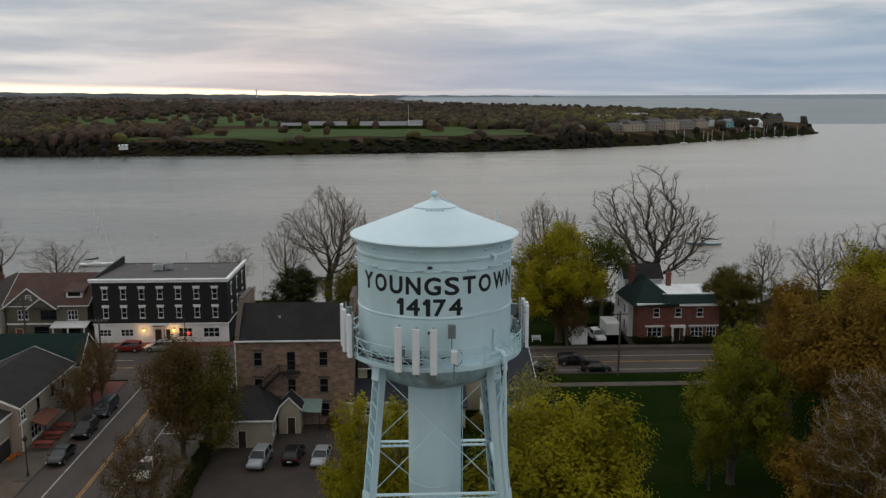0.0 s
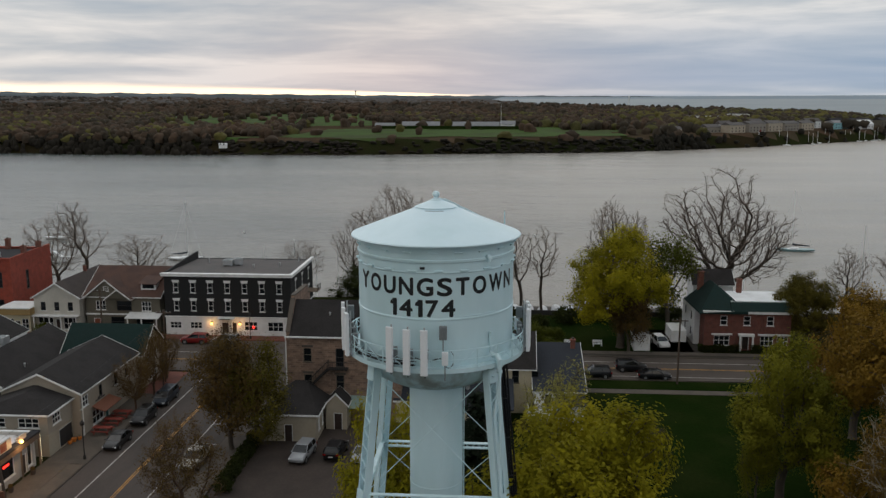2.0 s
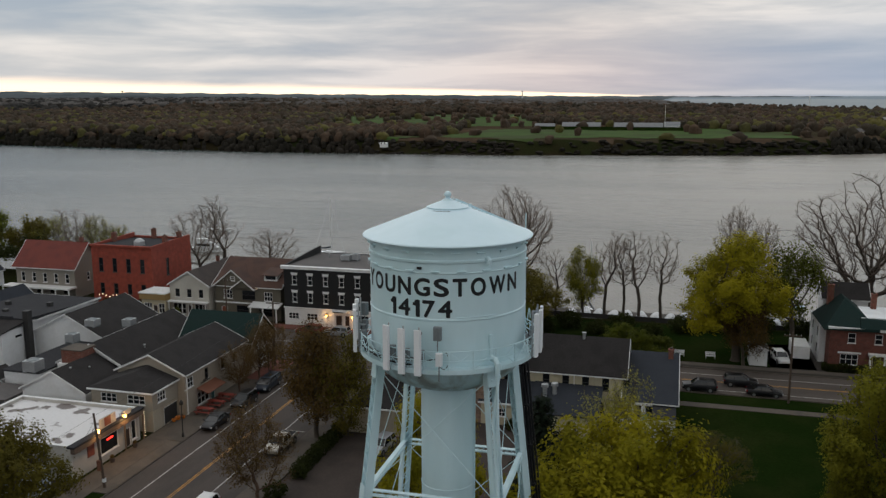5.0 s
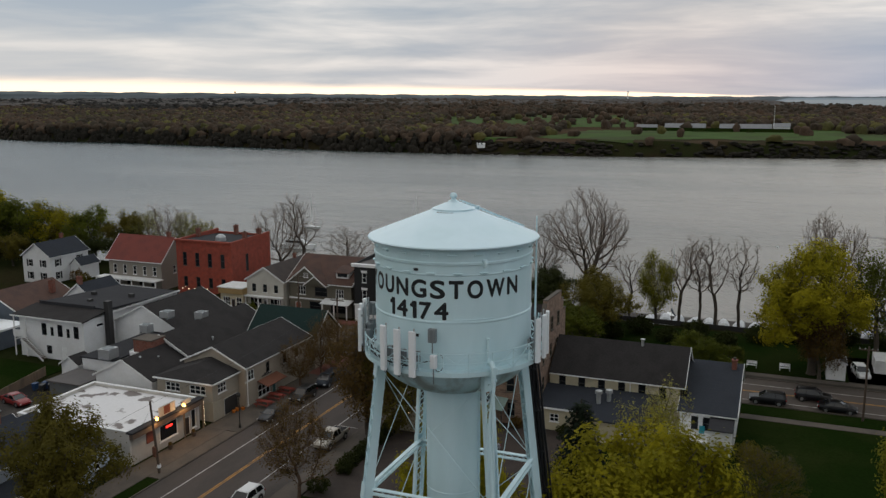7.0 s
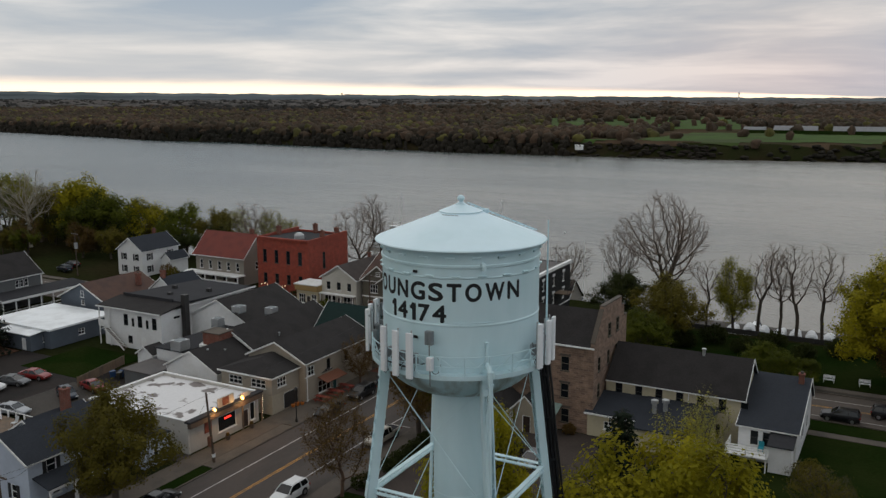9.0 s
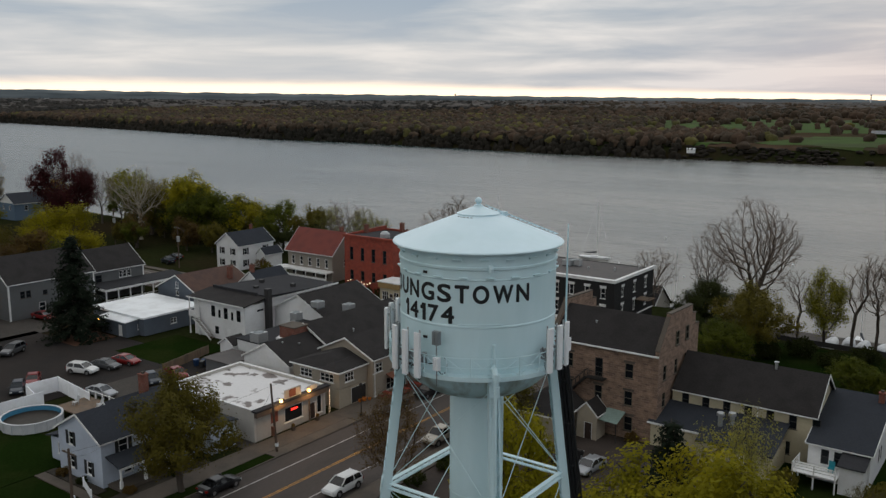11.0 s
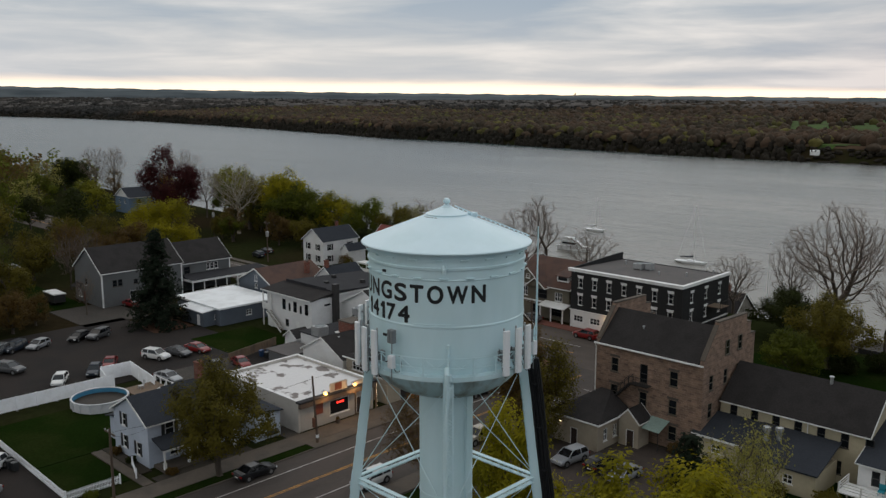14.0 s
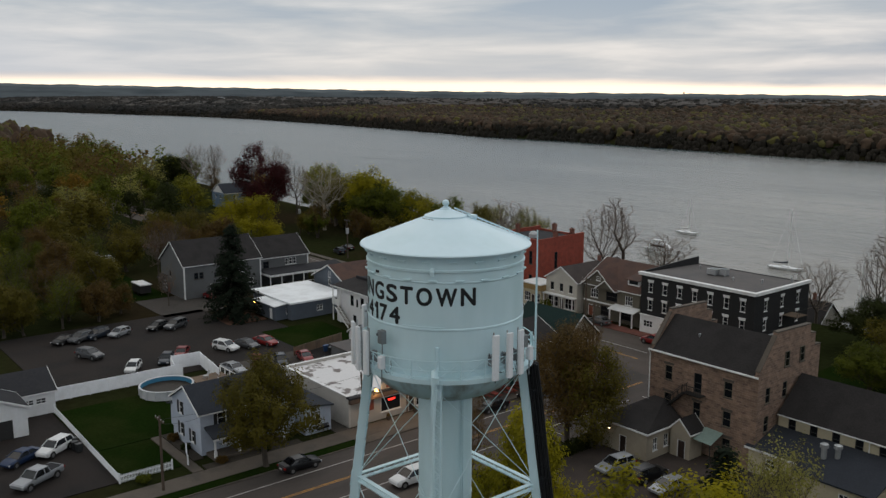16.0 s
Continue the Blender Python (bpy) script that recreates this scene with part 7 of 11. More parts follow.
def street_shops():
    # white-roofed bar
    x0, y0, x1, y1 = -61.4, 77.2, -45.2, 89.2
    b = thing("corner_bar", ((x0 + x1) / 2, (y0 + y1) / 2, 0), "single-storey block bar with stained white flat roof and lit front", "building")
    wall(b, "S", x0, y0, x1, y1, 0, 3.9, M_BLOCKW)
    wall(b, "N", x0, y0, x1, y1, 0, 3.9, M_BLOCKW)
    wall(b, "W", x0, y0, x1, y1, 0, 3.9, M_BLOCKW)
    wall(b, "E", x0, y0, x1, y1, 0, 3.7, M_BLOCK, [("w", 6.4, 0.9, 3.1, 1.9, "fixed"), ("d", 9.7, 0.05, 1.0, 2.2, M_DOOR), ("w", 10.9, 0.5, 0.9, 2.3, "fixed")], label="tan block street front")
    part("roof", Geo().box(x0 + 0.3, y0 + 0.3, 3.35, x1 - 0.3, y1 - 0.3, 3.55), M_MEMBRANE, b, "white roof membrane with dark wet patches")
    part("coping", Geo().box(x0 - 0.05, y0 - 0.05, 3.9, x1 - 0.35, y0 + 0.33, 3.98).box(x0 - 0.05, y1 - 0.33, 3.9, x1 - 0.35, y1 + 0.05, 3.98).box(x0 - 0.05, y0 + 0.34, 3.9, x0 + 0.33, y1 - 0.34, 3.98), M_TRIM, b)
    part("coping", Geo().box(x1 - 0.35, y0 - 0.1, 3.7, x1 + 0.55, y1 + 0.4, 3.92), M_TARDARK, b)
    part("eave_board", Geo().box(x1 + 0.02, y0, 3.1, x1 + 0.5, y1 + 0.3, 3.68), mat("brown_fascia", (0.12, 0.085, 0.065), rough=0.8, grain=(0.15, 4)), b)
    sb = part("sign_panel", Geo().box(x1 - 0.05, y0 + 4.9, 3.93, x1 + 0.12, y0 + 7.6, 5.05).box(x1 - 0.05, y0 + 8.8, 3.93, x1 + 0.12, y0 + 10.4, 4.5), M_BLOCK, b)
    part("sign_face", Geo().box(x1 + 0.123, y0 + 5.6, 4.05, x1 + 0.15, y0 + 6.7, 5.0), mat("rust_sign", (0.19, 0.05, 0.03), rough=0.7, grain=(0.2, 4)), sb)
    for ly in (y0 + 3.6, y0 + 8.3):
        lp = part("gooseneck_lamp", Geo().tube([(x1 + 0.1, ly, 3.95), (x1 + 0.1, ly, 4.45), (x1 + 0.5, ly, 4.6), (x1 + 0.75, ly, 4.45)], 0.035, 6), M_IRON, b)
        part("bulb", Geo().ball((x1 + 0.78, ly, 4.32), 0.2, 10, 8), M_LAMP, lp, "lit amber bulb")
    lp = part("wall_sign", Geo().box(x1 + 0.02, y0 + 2.6, 1.6, x1 + 0.10, y0 + 3.7, 2.9), MATS["rust_sign"], b)
    part("neon_sign", Geo().box(x1 - 0.05, y0 + 6.0, 2.2, x1 - 0.02, y0 + 7.1, 2.42), M_NEON, b, "small red neon sign")
    g = Geo()
    for i in range(11):
        g.ball((x1 + 0.62, y1 + 0.15, 0.5 + i * 0.29), 0.035, 6, 4)
    part("string_lights", g, M_LAMPW, b, "string of small white lights on a post")
    part("post", Geo().box(x1 + 0.35, y1 + 0.08, 0, x1 + 0.5, y1 + 0.23, 3.1), M_WOOD, b)
    part("post", Geo().box(x1 + 0.35, y0 + 8.6, 0, x1 + 0.5, y0 + 8.75, 3.1), M_WOOD, b)
    # planters and board outside
    for py in (y0 + 5.2, y0 + 9.4):
        p = thing("planter", (x1 + 1.1, py, 0.15), "small dark planter on the pavement outside the bar", "planter")
        part("tub", Geo().lathe([(0.0, 0.15), (0.22, 0.15), (0.3, 0.65), (0.0, 0.66)], x1 + 1.1, py, 10), M_POLE, p)
        part("plant", Geo().ball((x1 + 1.1, py, 0.8), 0.25, 7, 5), L_BROWN, p)
    # tan shop with apartment block in front and long roof behind
    t = thing("tan_shop", (-48.5, 103, 0), "two-storey tan sided shop with dark gable roof and brown awning", "building")
    x0, y0, x1, y1 = -53.4, 97.0, -43.8, 113.0
    E = [("w", 1.0, 3.5, 1.9, 1.3, "wide"), ("w", 5.2, 3.4, 0.8, 1.4, "black"), ("w", 9.4, 3.4, 0.8, 1.4, "black"), ("w", 12.6, 3.4, 0.8, 1.2, "black"), ("w", 4.2, 0.5, 2.8, 1.7, "wide"), ("d", 6.6, 0.05, 1.0, 2.1, mat("teal_door", (0.03, 0.11, 0.11), rough=0.5, grain=(0.1, 4)))]
    walls4(t, x0, y0, x1, y1, 0, 5.5, M_BEIGE, E=E)
    gable_roof(t, x0, y0, x1, y1, 5.5, 7.7, "y", M_SHINGLE, M_BEIGE, over=0.35)
    part("awning", Geo().slab([(-43.75, 99.6, 2.9), (-42.1, 99.6, 2.35), (-42.1, 104.2, 2.35), (-43.75, 104.2, 2.9)], 0.08), M_AWNING, t, "brown shingled awning over the shop windows")
    sgn = part("script_sign", Geo().box(-43.74, 100.6, 3.15, -43.70, 103.0, 3.3).box(-43.74, 101.2, 3.34, -43.70, 102.4, 3.5), M_DARKTRIM, t)
    part("downpipe", Geo().tube([(-43.65, 97.2, 5.4), (-43.65, 97.2, 0.2)], 0.06, 6), M_TRIM, t)
    bx0, by0, bx1, by1 = -53.2, 91.4, -44.8, 96.9
    walls4(t, bx0, by0, bx1, by1, 2.6, 4.9, M_BEIGE, S=[("w", 2.4, 0.75 + 2.6, 2.2, 1.1, "wide"), ("w", 6.2, 0.75 + 2.6, 2.4, 1.1, "wide")], E=[("w", 2.0, 3.3, 1.7, 1.2, "wide")])
    walls4(t, bx0, by0, bx1, by1, 0, 2.55, M_TAN, E=[("d", 3.8, 0.05, 3.0, 2.2, M_DARKTRIM)])
    g = Geo()
    ex0, ey0, ex1, ey1 = bx0 - 0.35, by0 - 0.35, bx1 + 0.35, by1
    g.add([(ex0, ey0, 5.0), (ex1, ey0, 5.0), (ex1, ey1, 5.0), (ex0, ey1, 5.0), ((ex0 + ex1) / 2 - 0.3, ey1, 6.4), ((ex0 + ex1) / 2 + 0.3, ey1, 6.4), ((ex0 + ex1) / 2, ey0 + 3.4, 6.3),
           (ex0, ey0, 4.88), (ex1, ey0, 4.88), (ex1, ey1, 4.88), (ex0, ey1, 4.88)],
          [(0, 1, 6), (1, 2, 5, 6), (3, 0, 6, 4), (4, 6, 5), (7, 10, 9, 8), (0, 7, 8, 1), (1, 8, 9, 2), (3, 10, 7, 0), (2, 9, 10, 3, 4, 5)])
    part("roof", g, M_SHINGLE, t)
    part("gutter", Geo().box(ex0, ey0 - 0.06, 4.82, ex1, ey0 - 0.003, 5.02).box(ex1 + 0.003, ey0, 4.82, ex1 + 0.06, ey1, 5.02), M_TRIM, t)
    # green-roofed shop at the corner
    c = thing("corner_shop", (-49, 120, 0), "tan corner shop with dark green roof", "building")
    walls4(c, -54.5, 114.2, -43.6, 121.0, 0, 5.2, M_TAN, E=[("w", 2.0, 3.2, 0.9, 1.4, "plain"), ("w", 4.6, 3.2, 0.9, 1.4, "plain"), ("w", 3.4, 0.6, 2.6, 1.8, "wide")])
    gable_roof(c, -54.5, 114.2, -43.6, 121.0, 5.2, 8.2, "x", M_SHINGLE_GN, M_TAN, over=0.5)
    # dark roofed row behind the shops
    r = thing("restaurant", (-58, 106, 0), "rambling white building under several dark gable roofs", "building")
    walls4(r, -63.6, 91.8, -54.4, 100.0, 0, 3.9, M_WHITE, S=[("w", 2.6 + i * 1.3, 1.5, 0.9, 0.75, "black") for i in range(4)])
    gable_roof(r, -63.6, 91.8, -54.4, 100.0, 3.9, 6.3, "y", M_SHINGLE, M_WHITE, over=0.3)
    walls4(r, -64.8, 100.1, -54.6, 119.8, 0, 4.6, M_WHITE)
    gable_roof(r, -64.8, 100.1, -54.6, 119.8, 4.6, 7.4, "y", M_SHINGLE, M_WHITE, over=0.3)
    k = part("kitchen_vent", Geo().box(-61.9, 97.2, 5.6, -58.9, 100.0, 7.3), M_CHIMNEY, r, "brick rooftop vent stack on a white curb")
    part("vent_curb", Geo().box(-62.3, 96.8, 4.6, -58.5, 100.4, 5.6), M_TRIM, k)
    part("vent_cap", Geo().box(-62.0, 97.1, 7.3, -58.8, 100.1, 7.45), M_CONCRETE, k)
    hvac(r, -66.2, 97.0, 4.2, 1.9, 1.5)
    hvac(r, -65.8, 104.4, 6.1, 1.4, 1.2)
    hvac(r, -66.9, 110.3, 6.8, 1.6, 1.0)
    hvac(r, -62.8, 113.2, 6.3, 1.5, 1.1)
    for px, py, pz in ((-58.2, 94.2, 5.5), (-57.2, 96.5, 5.0), (-63.0, 103.0, 5.5), (-55.8, 106.5, 5.2)):
        roof_pipe(r, px, py, pz, 0.6, 0.1)
    s = thing("gabled_annex", (-72, 117, 0), "white gabled annex with dark roof", "building")
    walls4(s, -78.4, 110.8, -66.0, 125.0, 0, 5.0, M_WHITE)
    gable_roof(s, -77.8, 110.8, -66.0, 125.0, 5.0, 8.0, "y", M_SHINGLE, M_WHITE, over=0.3)
    # connecting low roofs
    q = thing("service_yard_building", (-68, 101, 0), "low white service wing with dark flat roof", "building")
    walls4(q, -70.6, 96.6, -64.9, 110.4, 0, 4.0, M_WHITE)
    part("roof", Geo().box(-70.8, 96.4, 4.0, -64.85, 110.6, 4.2), M_TARDARK, q)
    sh = thing("storage_shed", (-68, 92.5, 0), "dark flat-roofed storage shed in the yard", "shed")
    walls4(sh, -70.4, 90.4, -65.2, 95.4, 0, 2.5, M_GREYSID, thick=0.15)
    part("roof", Geo().box(-70.7, 90.1, 2.5, -64.9, 95.7, 2.68), M_TARROOF, sh)
    pg = thing("gate_canopy", (-72, 96.5, 0), "small white gabled canopy over the yard gate", "canopy")
    walls4(pg, -73.8, 95.9, -70.8, 98.6, 0, 3.0, M_WHITE, thick=0.15)
    gable_roof(pg, -73.8, 95.9, -70.8, 98.6, 3.0, 4.0, "y", M_SHINGLE, M_WHITE, over=0.25)


def flat_white_building():
    x0, y0, x1, y1 = -90.5, 104.2, -77.6, 126.0
    b = thing("apartment_building", ((x0 + x1) / 2, (y0 + y1) / 2, 0), "two-storey white building with dark low roof and outside stair", "building")
    S = [("w", u, 3.7, 1.0 if k % 2 == 0 else 0.6, 1.9 if k % 2 == 0 else 1.4, "black") for k, u in enumerate((5.0, 6.6, 8.2, 9.8, 11.4))] + [("d", 8.8, 0.05, 1.0, 2.1, M_TRIM), ("w", 5.8, 0.8, 1.0, 1.3, "black")]
    E = [("w", 3.4, 5.0, 1.5, 0.5, "fixed")]
    walls4(b, x0, y0, x1, y1, 0, 6.5, M_WHITE, S=S, E=E)
    part("roof", Geo().slab([(x0 - 0.3, y0 + 4.6, 7.5), (x1 + 0.3, y0 + 4.6, 7.5), (x1 + 0.3, y1 + 0.3, 6.7), (x0 - 0.3, y1 + 0.3, 6.7)], 0.3), M_TARDARK, b)
    part("roof", Geo().slab([(x0 - 1.2, y0 - 0.6, 6.55), (x1 + 0.4, y0 - 0.6, 6.55), (x1 + 0.4, y0 + 4.6, 7.3), (x0 - 1.2, y0 + 4.6, 7.3)], 0.2), M_SHINGLE, b)
    part("gutter", Geo().box(x0 - 1.2, y0 - 0.67, 6.35, x1 + 0.4, y0 - 0.61, 6.56).box(x1 + 0.31, y0 + 4.6, 6.6, x1 + 0.37, y1 + 0.3, 6.9), M_TRIM, b)
    part("ridge_curb", Geo().box(x0 - 0.3, y0 + 4.4, 7.2, x1 - 2, y0 + 4.75, 7.75), M_TARDARK, b)
    for px, py in ((-84.0, 112.5), (-80.5, 118.0), (-87.5, 117.0)):
        part("roof_vent", Geo().box(px - 0.35, py - 0.35, 6.9, px + 0.35, py + 0.35, 7.7), M_DARKTRIM, b)
    ck = part("chimney", Geo().box(-77.4, 108.4, 0, -76.5, 109.3, 8.8), M_DARKTRIM, b)
    # outside stair and balcony
    part("balcony", Geo().box(x0 - 1.0, y0 - 0.4, 3.0, x0 + 1.4, y0 + 4, 3.18).box(x0 - 1.0, y0 - 0.45, 3.2, x0 + 1.4, y0 - 0.4, 4.2), M_TRIM, b)
    stair = part("stair", Geo().bar((x0 + 1.5, y0 - 1.38, 3.0), (x0 + 5.8, y0 - 1.38, -0.0), 0.07, 0.25), M_TRIM, b, "grey wooden outside stair with white stringer")
    for i in range(15):
        part("tread", Geo().box(x0 + 1.6 + i * 0.27, y0 - 1.34, 3.0 - i * 0.2, x0 + 1.9 + i * 0.27, y0 - 0.4, 3.05 - i * 0.2), M_WOOD, stair)
    part("handrail", Geo().bar((x0 + 1.5, y0 - 1.38, 4.1), (x0 + 5.8, y0 - 1.38, 1.0), 0.07, 0.1), M_TRIM, stair)
    for u in (-0.9, 1.5):
        part("post", Geo().box(x0 + u, y0 - 0.4, 0, x0 + u + 0.15, y0 - 0.25, 6.3), M_TRIM, b)


def grey_cottages():
    # white flat-roofed low building
    x0, y0, x1, y1 = -110.5, 97.6, -95.6, 109.8
    b = thing("low_flat_building", ((x0 + x1) / 2, (y0 + y1) / 2, 0), "low dark slate-blue building with bright white flat roof", "building")
    walls4(b, x0, y0, x1, y1, 0, 3.0, M_SLATE, E=[("w", 6.0, 1.1, 1.2, 1.0, "wide"), ("w", 10.4, 1.1, 1.0, 0.9, "wide")])
    part("roof", Geo().box(x0 - 0.35, y0 - 0.35, 3.0, x1 + 0.35, y1 + 0.35, 3.3), M_MEMBRANE2, b, "bright white flat roof")
    walls4(b, -104.8, 95.2, -97.2, 99.8, 0, 2.55, M_SLATE, E=[("w", 2.6, 1.0, 0.8, 0.9, "plain")], S=[("w", 1.4, 1.2, 0.7, 0.7, "plain"), ("d", 5.9, 0.05, 1.0, 2.0, M_TRIM)])
    part("roof", Geo().slab([(-105.2, 94.8, 2.75), (-96.9, 94.8, 2.75), (-96.9, 100.2, 3.2), (-105.2, 100.2, 3.2)], 0.14), M_MEMBRANE2, b)
    lp = part("wall_lamp", Geo().box(-105.0, 95.0, 2.2, -104.85, 95.2, 2.4), M_IRON, b)
    part("bulb", Geo().ball((-105.05, 95.0, 2.15), 0.16, 8, 6), M_LAMP, lp)
    # brown roofed slate cottage
    c = thing("cottage", (-104, 117, 0), "slate-blue cottage with brown roof", "house")
    walls4(c, -110.6, 111.4, -98.8, 124.4, 0, 4.4, M_SLATE, S=[("w", 5.9, 3.4, 0.9, 0.9, "plain"), ("w", 3.0, 1.3, 0.9, 1.4, "plain"), ("w", 8.8, 1.3, 0.9, 1.4, "plain")], E=[("w", 3.0, 1.3, 0.9, 1.4, "plain")])
    gable_roof(c, -110.6, 111.4, -98.8, 124.4, 4.4, 7.2, "y", M_SHINGLE_BR, M_SLATE, over=0.4)
    window(c, (-104.7, 111.40, 4.8), 0, 0.8, 1.2, "plain")
    chimney(-101.0, 121.0, 5.6, 7.7, 0.8, c)
    w2 = thing("white_gable", (-95, 118, 0), "white gable end with brick chimney behind the flat roof", "house")
    walls4(w2, -97.0, 120.0, -90.8, 127.5, 0, 5.4, M_WHITE)
    gable_roof(w2, -97.0, 120.0, -90.8, 127.5, 5.4, 7.8, "y", M_SHINGLE_BL, M_WHITE, over=0.35)
    chimney(-93.9, 120.4, 7.0, 9.0, 0.7, w2)
    # long grey house
    x0, y0, x1, y1 = -135.4, 89.0, -123.4, 106.0
    d = thing("long_house", ((x0 + x1) / 2, (y0 + y1) / 2, 0), "long two-storey grey house with dark roof", "house")
    S = [("w", 5.0, 3.6, 0.9, 1.3, "black"), ("w", 2.0, 0.9, 1.6, 1.6, "wide")]
    E = [("w", 2.6, 3.9, 0.9, 1.3, "dark"), ("w", 3.7, 3.9, 0.9, 1.3, "dark"), ("w", 6.9, 3.9, 0.9, 0.9, "dark"), ("w", 6.2, 0.9, 1.3, 1.7, "plain"), ("w", 12.6, 3.6, 1.0, 1.3, "plain"), ("w", 14.6, 0.9, 1.2, 1.8, "plain")]
    walls4(d, x0, y0, x1, y1, 0, 6.8, M_GREYSID, S=S, E=E)
    gable_roof(d, x0, y0, x1, y1, 6.8, 11.0, "y", M_SHINGLE, M_GREYSID, over=0.3)
    part("entry_hood", Geo().slab([(x0 + 0.6, y0 - 1.3, 3.0), (x0 + 3.6, y0 - 1.3, 3.0), (x0 + 3.6, y0 - 0.02, 3.7), (x0 + 0.6, y0 - 0.02, 3.7)], 0.1), M_SHINGLE, d)
    part("corner_board", Geo().box(x1 + 0.005, y0 - 0.03, 0, x1 + 0.04, y0 + 0.22, 6.5).box(x1 - 0.2, y0 - 0.035, 0, x1 + 0.04, y0 - 0.005, 6.5), M_TRIM, d)
    walls4(d, -136.5, 106.2, -126.0, 119.0, 0, 5.9, M_GREYSID, E=[("w", 2.4, 3.6, 1.4, 1.5, "dark"), ("w", 7.4, 3.9, 0.75, 1.4, "plain"), ("w", 8.4, 3.9, 0.75, 1.4, "plain"), ("w", 9.4, 3.9, 0.75, 1.4, "plain")], S=[("w", 8.6, 1.2, 1.6, 2.6, "wide")])
    gable_roof(d, -136.5, 106.2, -126.0, 119.0, 5.9, 9.6, "y", M_SHINGLE, M_GREYSID, over=0.3)
    part("corner_board", Geo().box(-125.995, 118.75, 3.3, -125.96, 119.03, 5.7), M_TRIM, d)
    part("corner_board", Geo().box(-125.995, 106.25, 0, -125.96, 106.5, 5.7), M_TRIM, d)
    part("corner_board", Geo().box(-123.395, 105.75, 0, -123.36, 106.03, 6.5), M_TRIM, d)
    part("entry_door", Geo().box(-135.0 + 3.2, y0 - 0.06, 0.1, -135.0 + 4.2, y0 - 0.01, 2.2), M_REDDOOR, d, "rust-coloured entry door")
    # long covered porch
    part("porch_roof", Geo().slab([(-125.9, 106.8, 3.6), (-121.0, 106.8, 3.0), (-121.0, 126.0, 3.0), (-125.9, 126.0, 3.6)], 0.18), M_TARDARK, d)
    part("porch_fascia", Geo().box(-121.0, 106.8, 2.6, -120.92, 126.0, 3.02).box(-125.9, 106.72, 2.65, -120.9, 106.79, 3.1), M_TRIM, d)
    for k in range(8):
        part("porch_post", Geo().box(-121.4, 107.0 + k * 2.68, 0, -121.2, 107.2 + k * 2.68, 2.9), M_TRIM, d)
    part("porch_rail", Geo().box(-121.35, 107.0, 0.75, -121.25, 126.0, 0.85).box(-121.35, 107.0, 0.2, -121.25, 126.0, 0.28), M_TRIM, d)
    # small dark utility trailer
    tr = thing("utility_trailer", (-134, 84.5, 0), "small dark trailer with a white top", "trailer")
    part("box", Geo().box(-137.0, 83.2, 0.5, -132.0, 85.4, 2.1), M_DARKTRIM, tr)
    part("roof", Geo().box(-137.1, 83.1, 2.1, -131.9, 85.5, 2.3), M_TRIM, tr)
    for wx in (-135.5, -133.6):
        part("wheel", Geo().tube([(wx, 83.1, 0.35), (wx, 83.35, 0.35)], 0.35, 12), M_TYRE, tr)
    # blue house far down the road
    e = thing("blue_house", (-255, 160, 0), "small blue house among trees", "house")
    walls4(e, -262, 158, -252, 170, 0, 5.6, mat("blue_siding", (0.12, 0.18, 0.26), rough=0.75, grain=(0.05, 3)), S=[("w", 3, 3.4, 1, 1.4, "plain"), ("w", 7, 3.4, 1, 1.4, "plain")], E=[("w", 4, 3.2, 1.2, 1.5, "plain")])
    gable_roof(e, -262, 158, -252, 170, 5.6, 8.6, "y", M_SHINGLE_BL, M_TRIM, over=0.4)


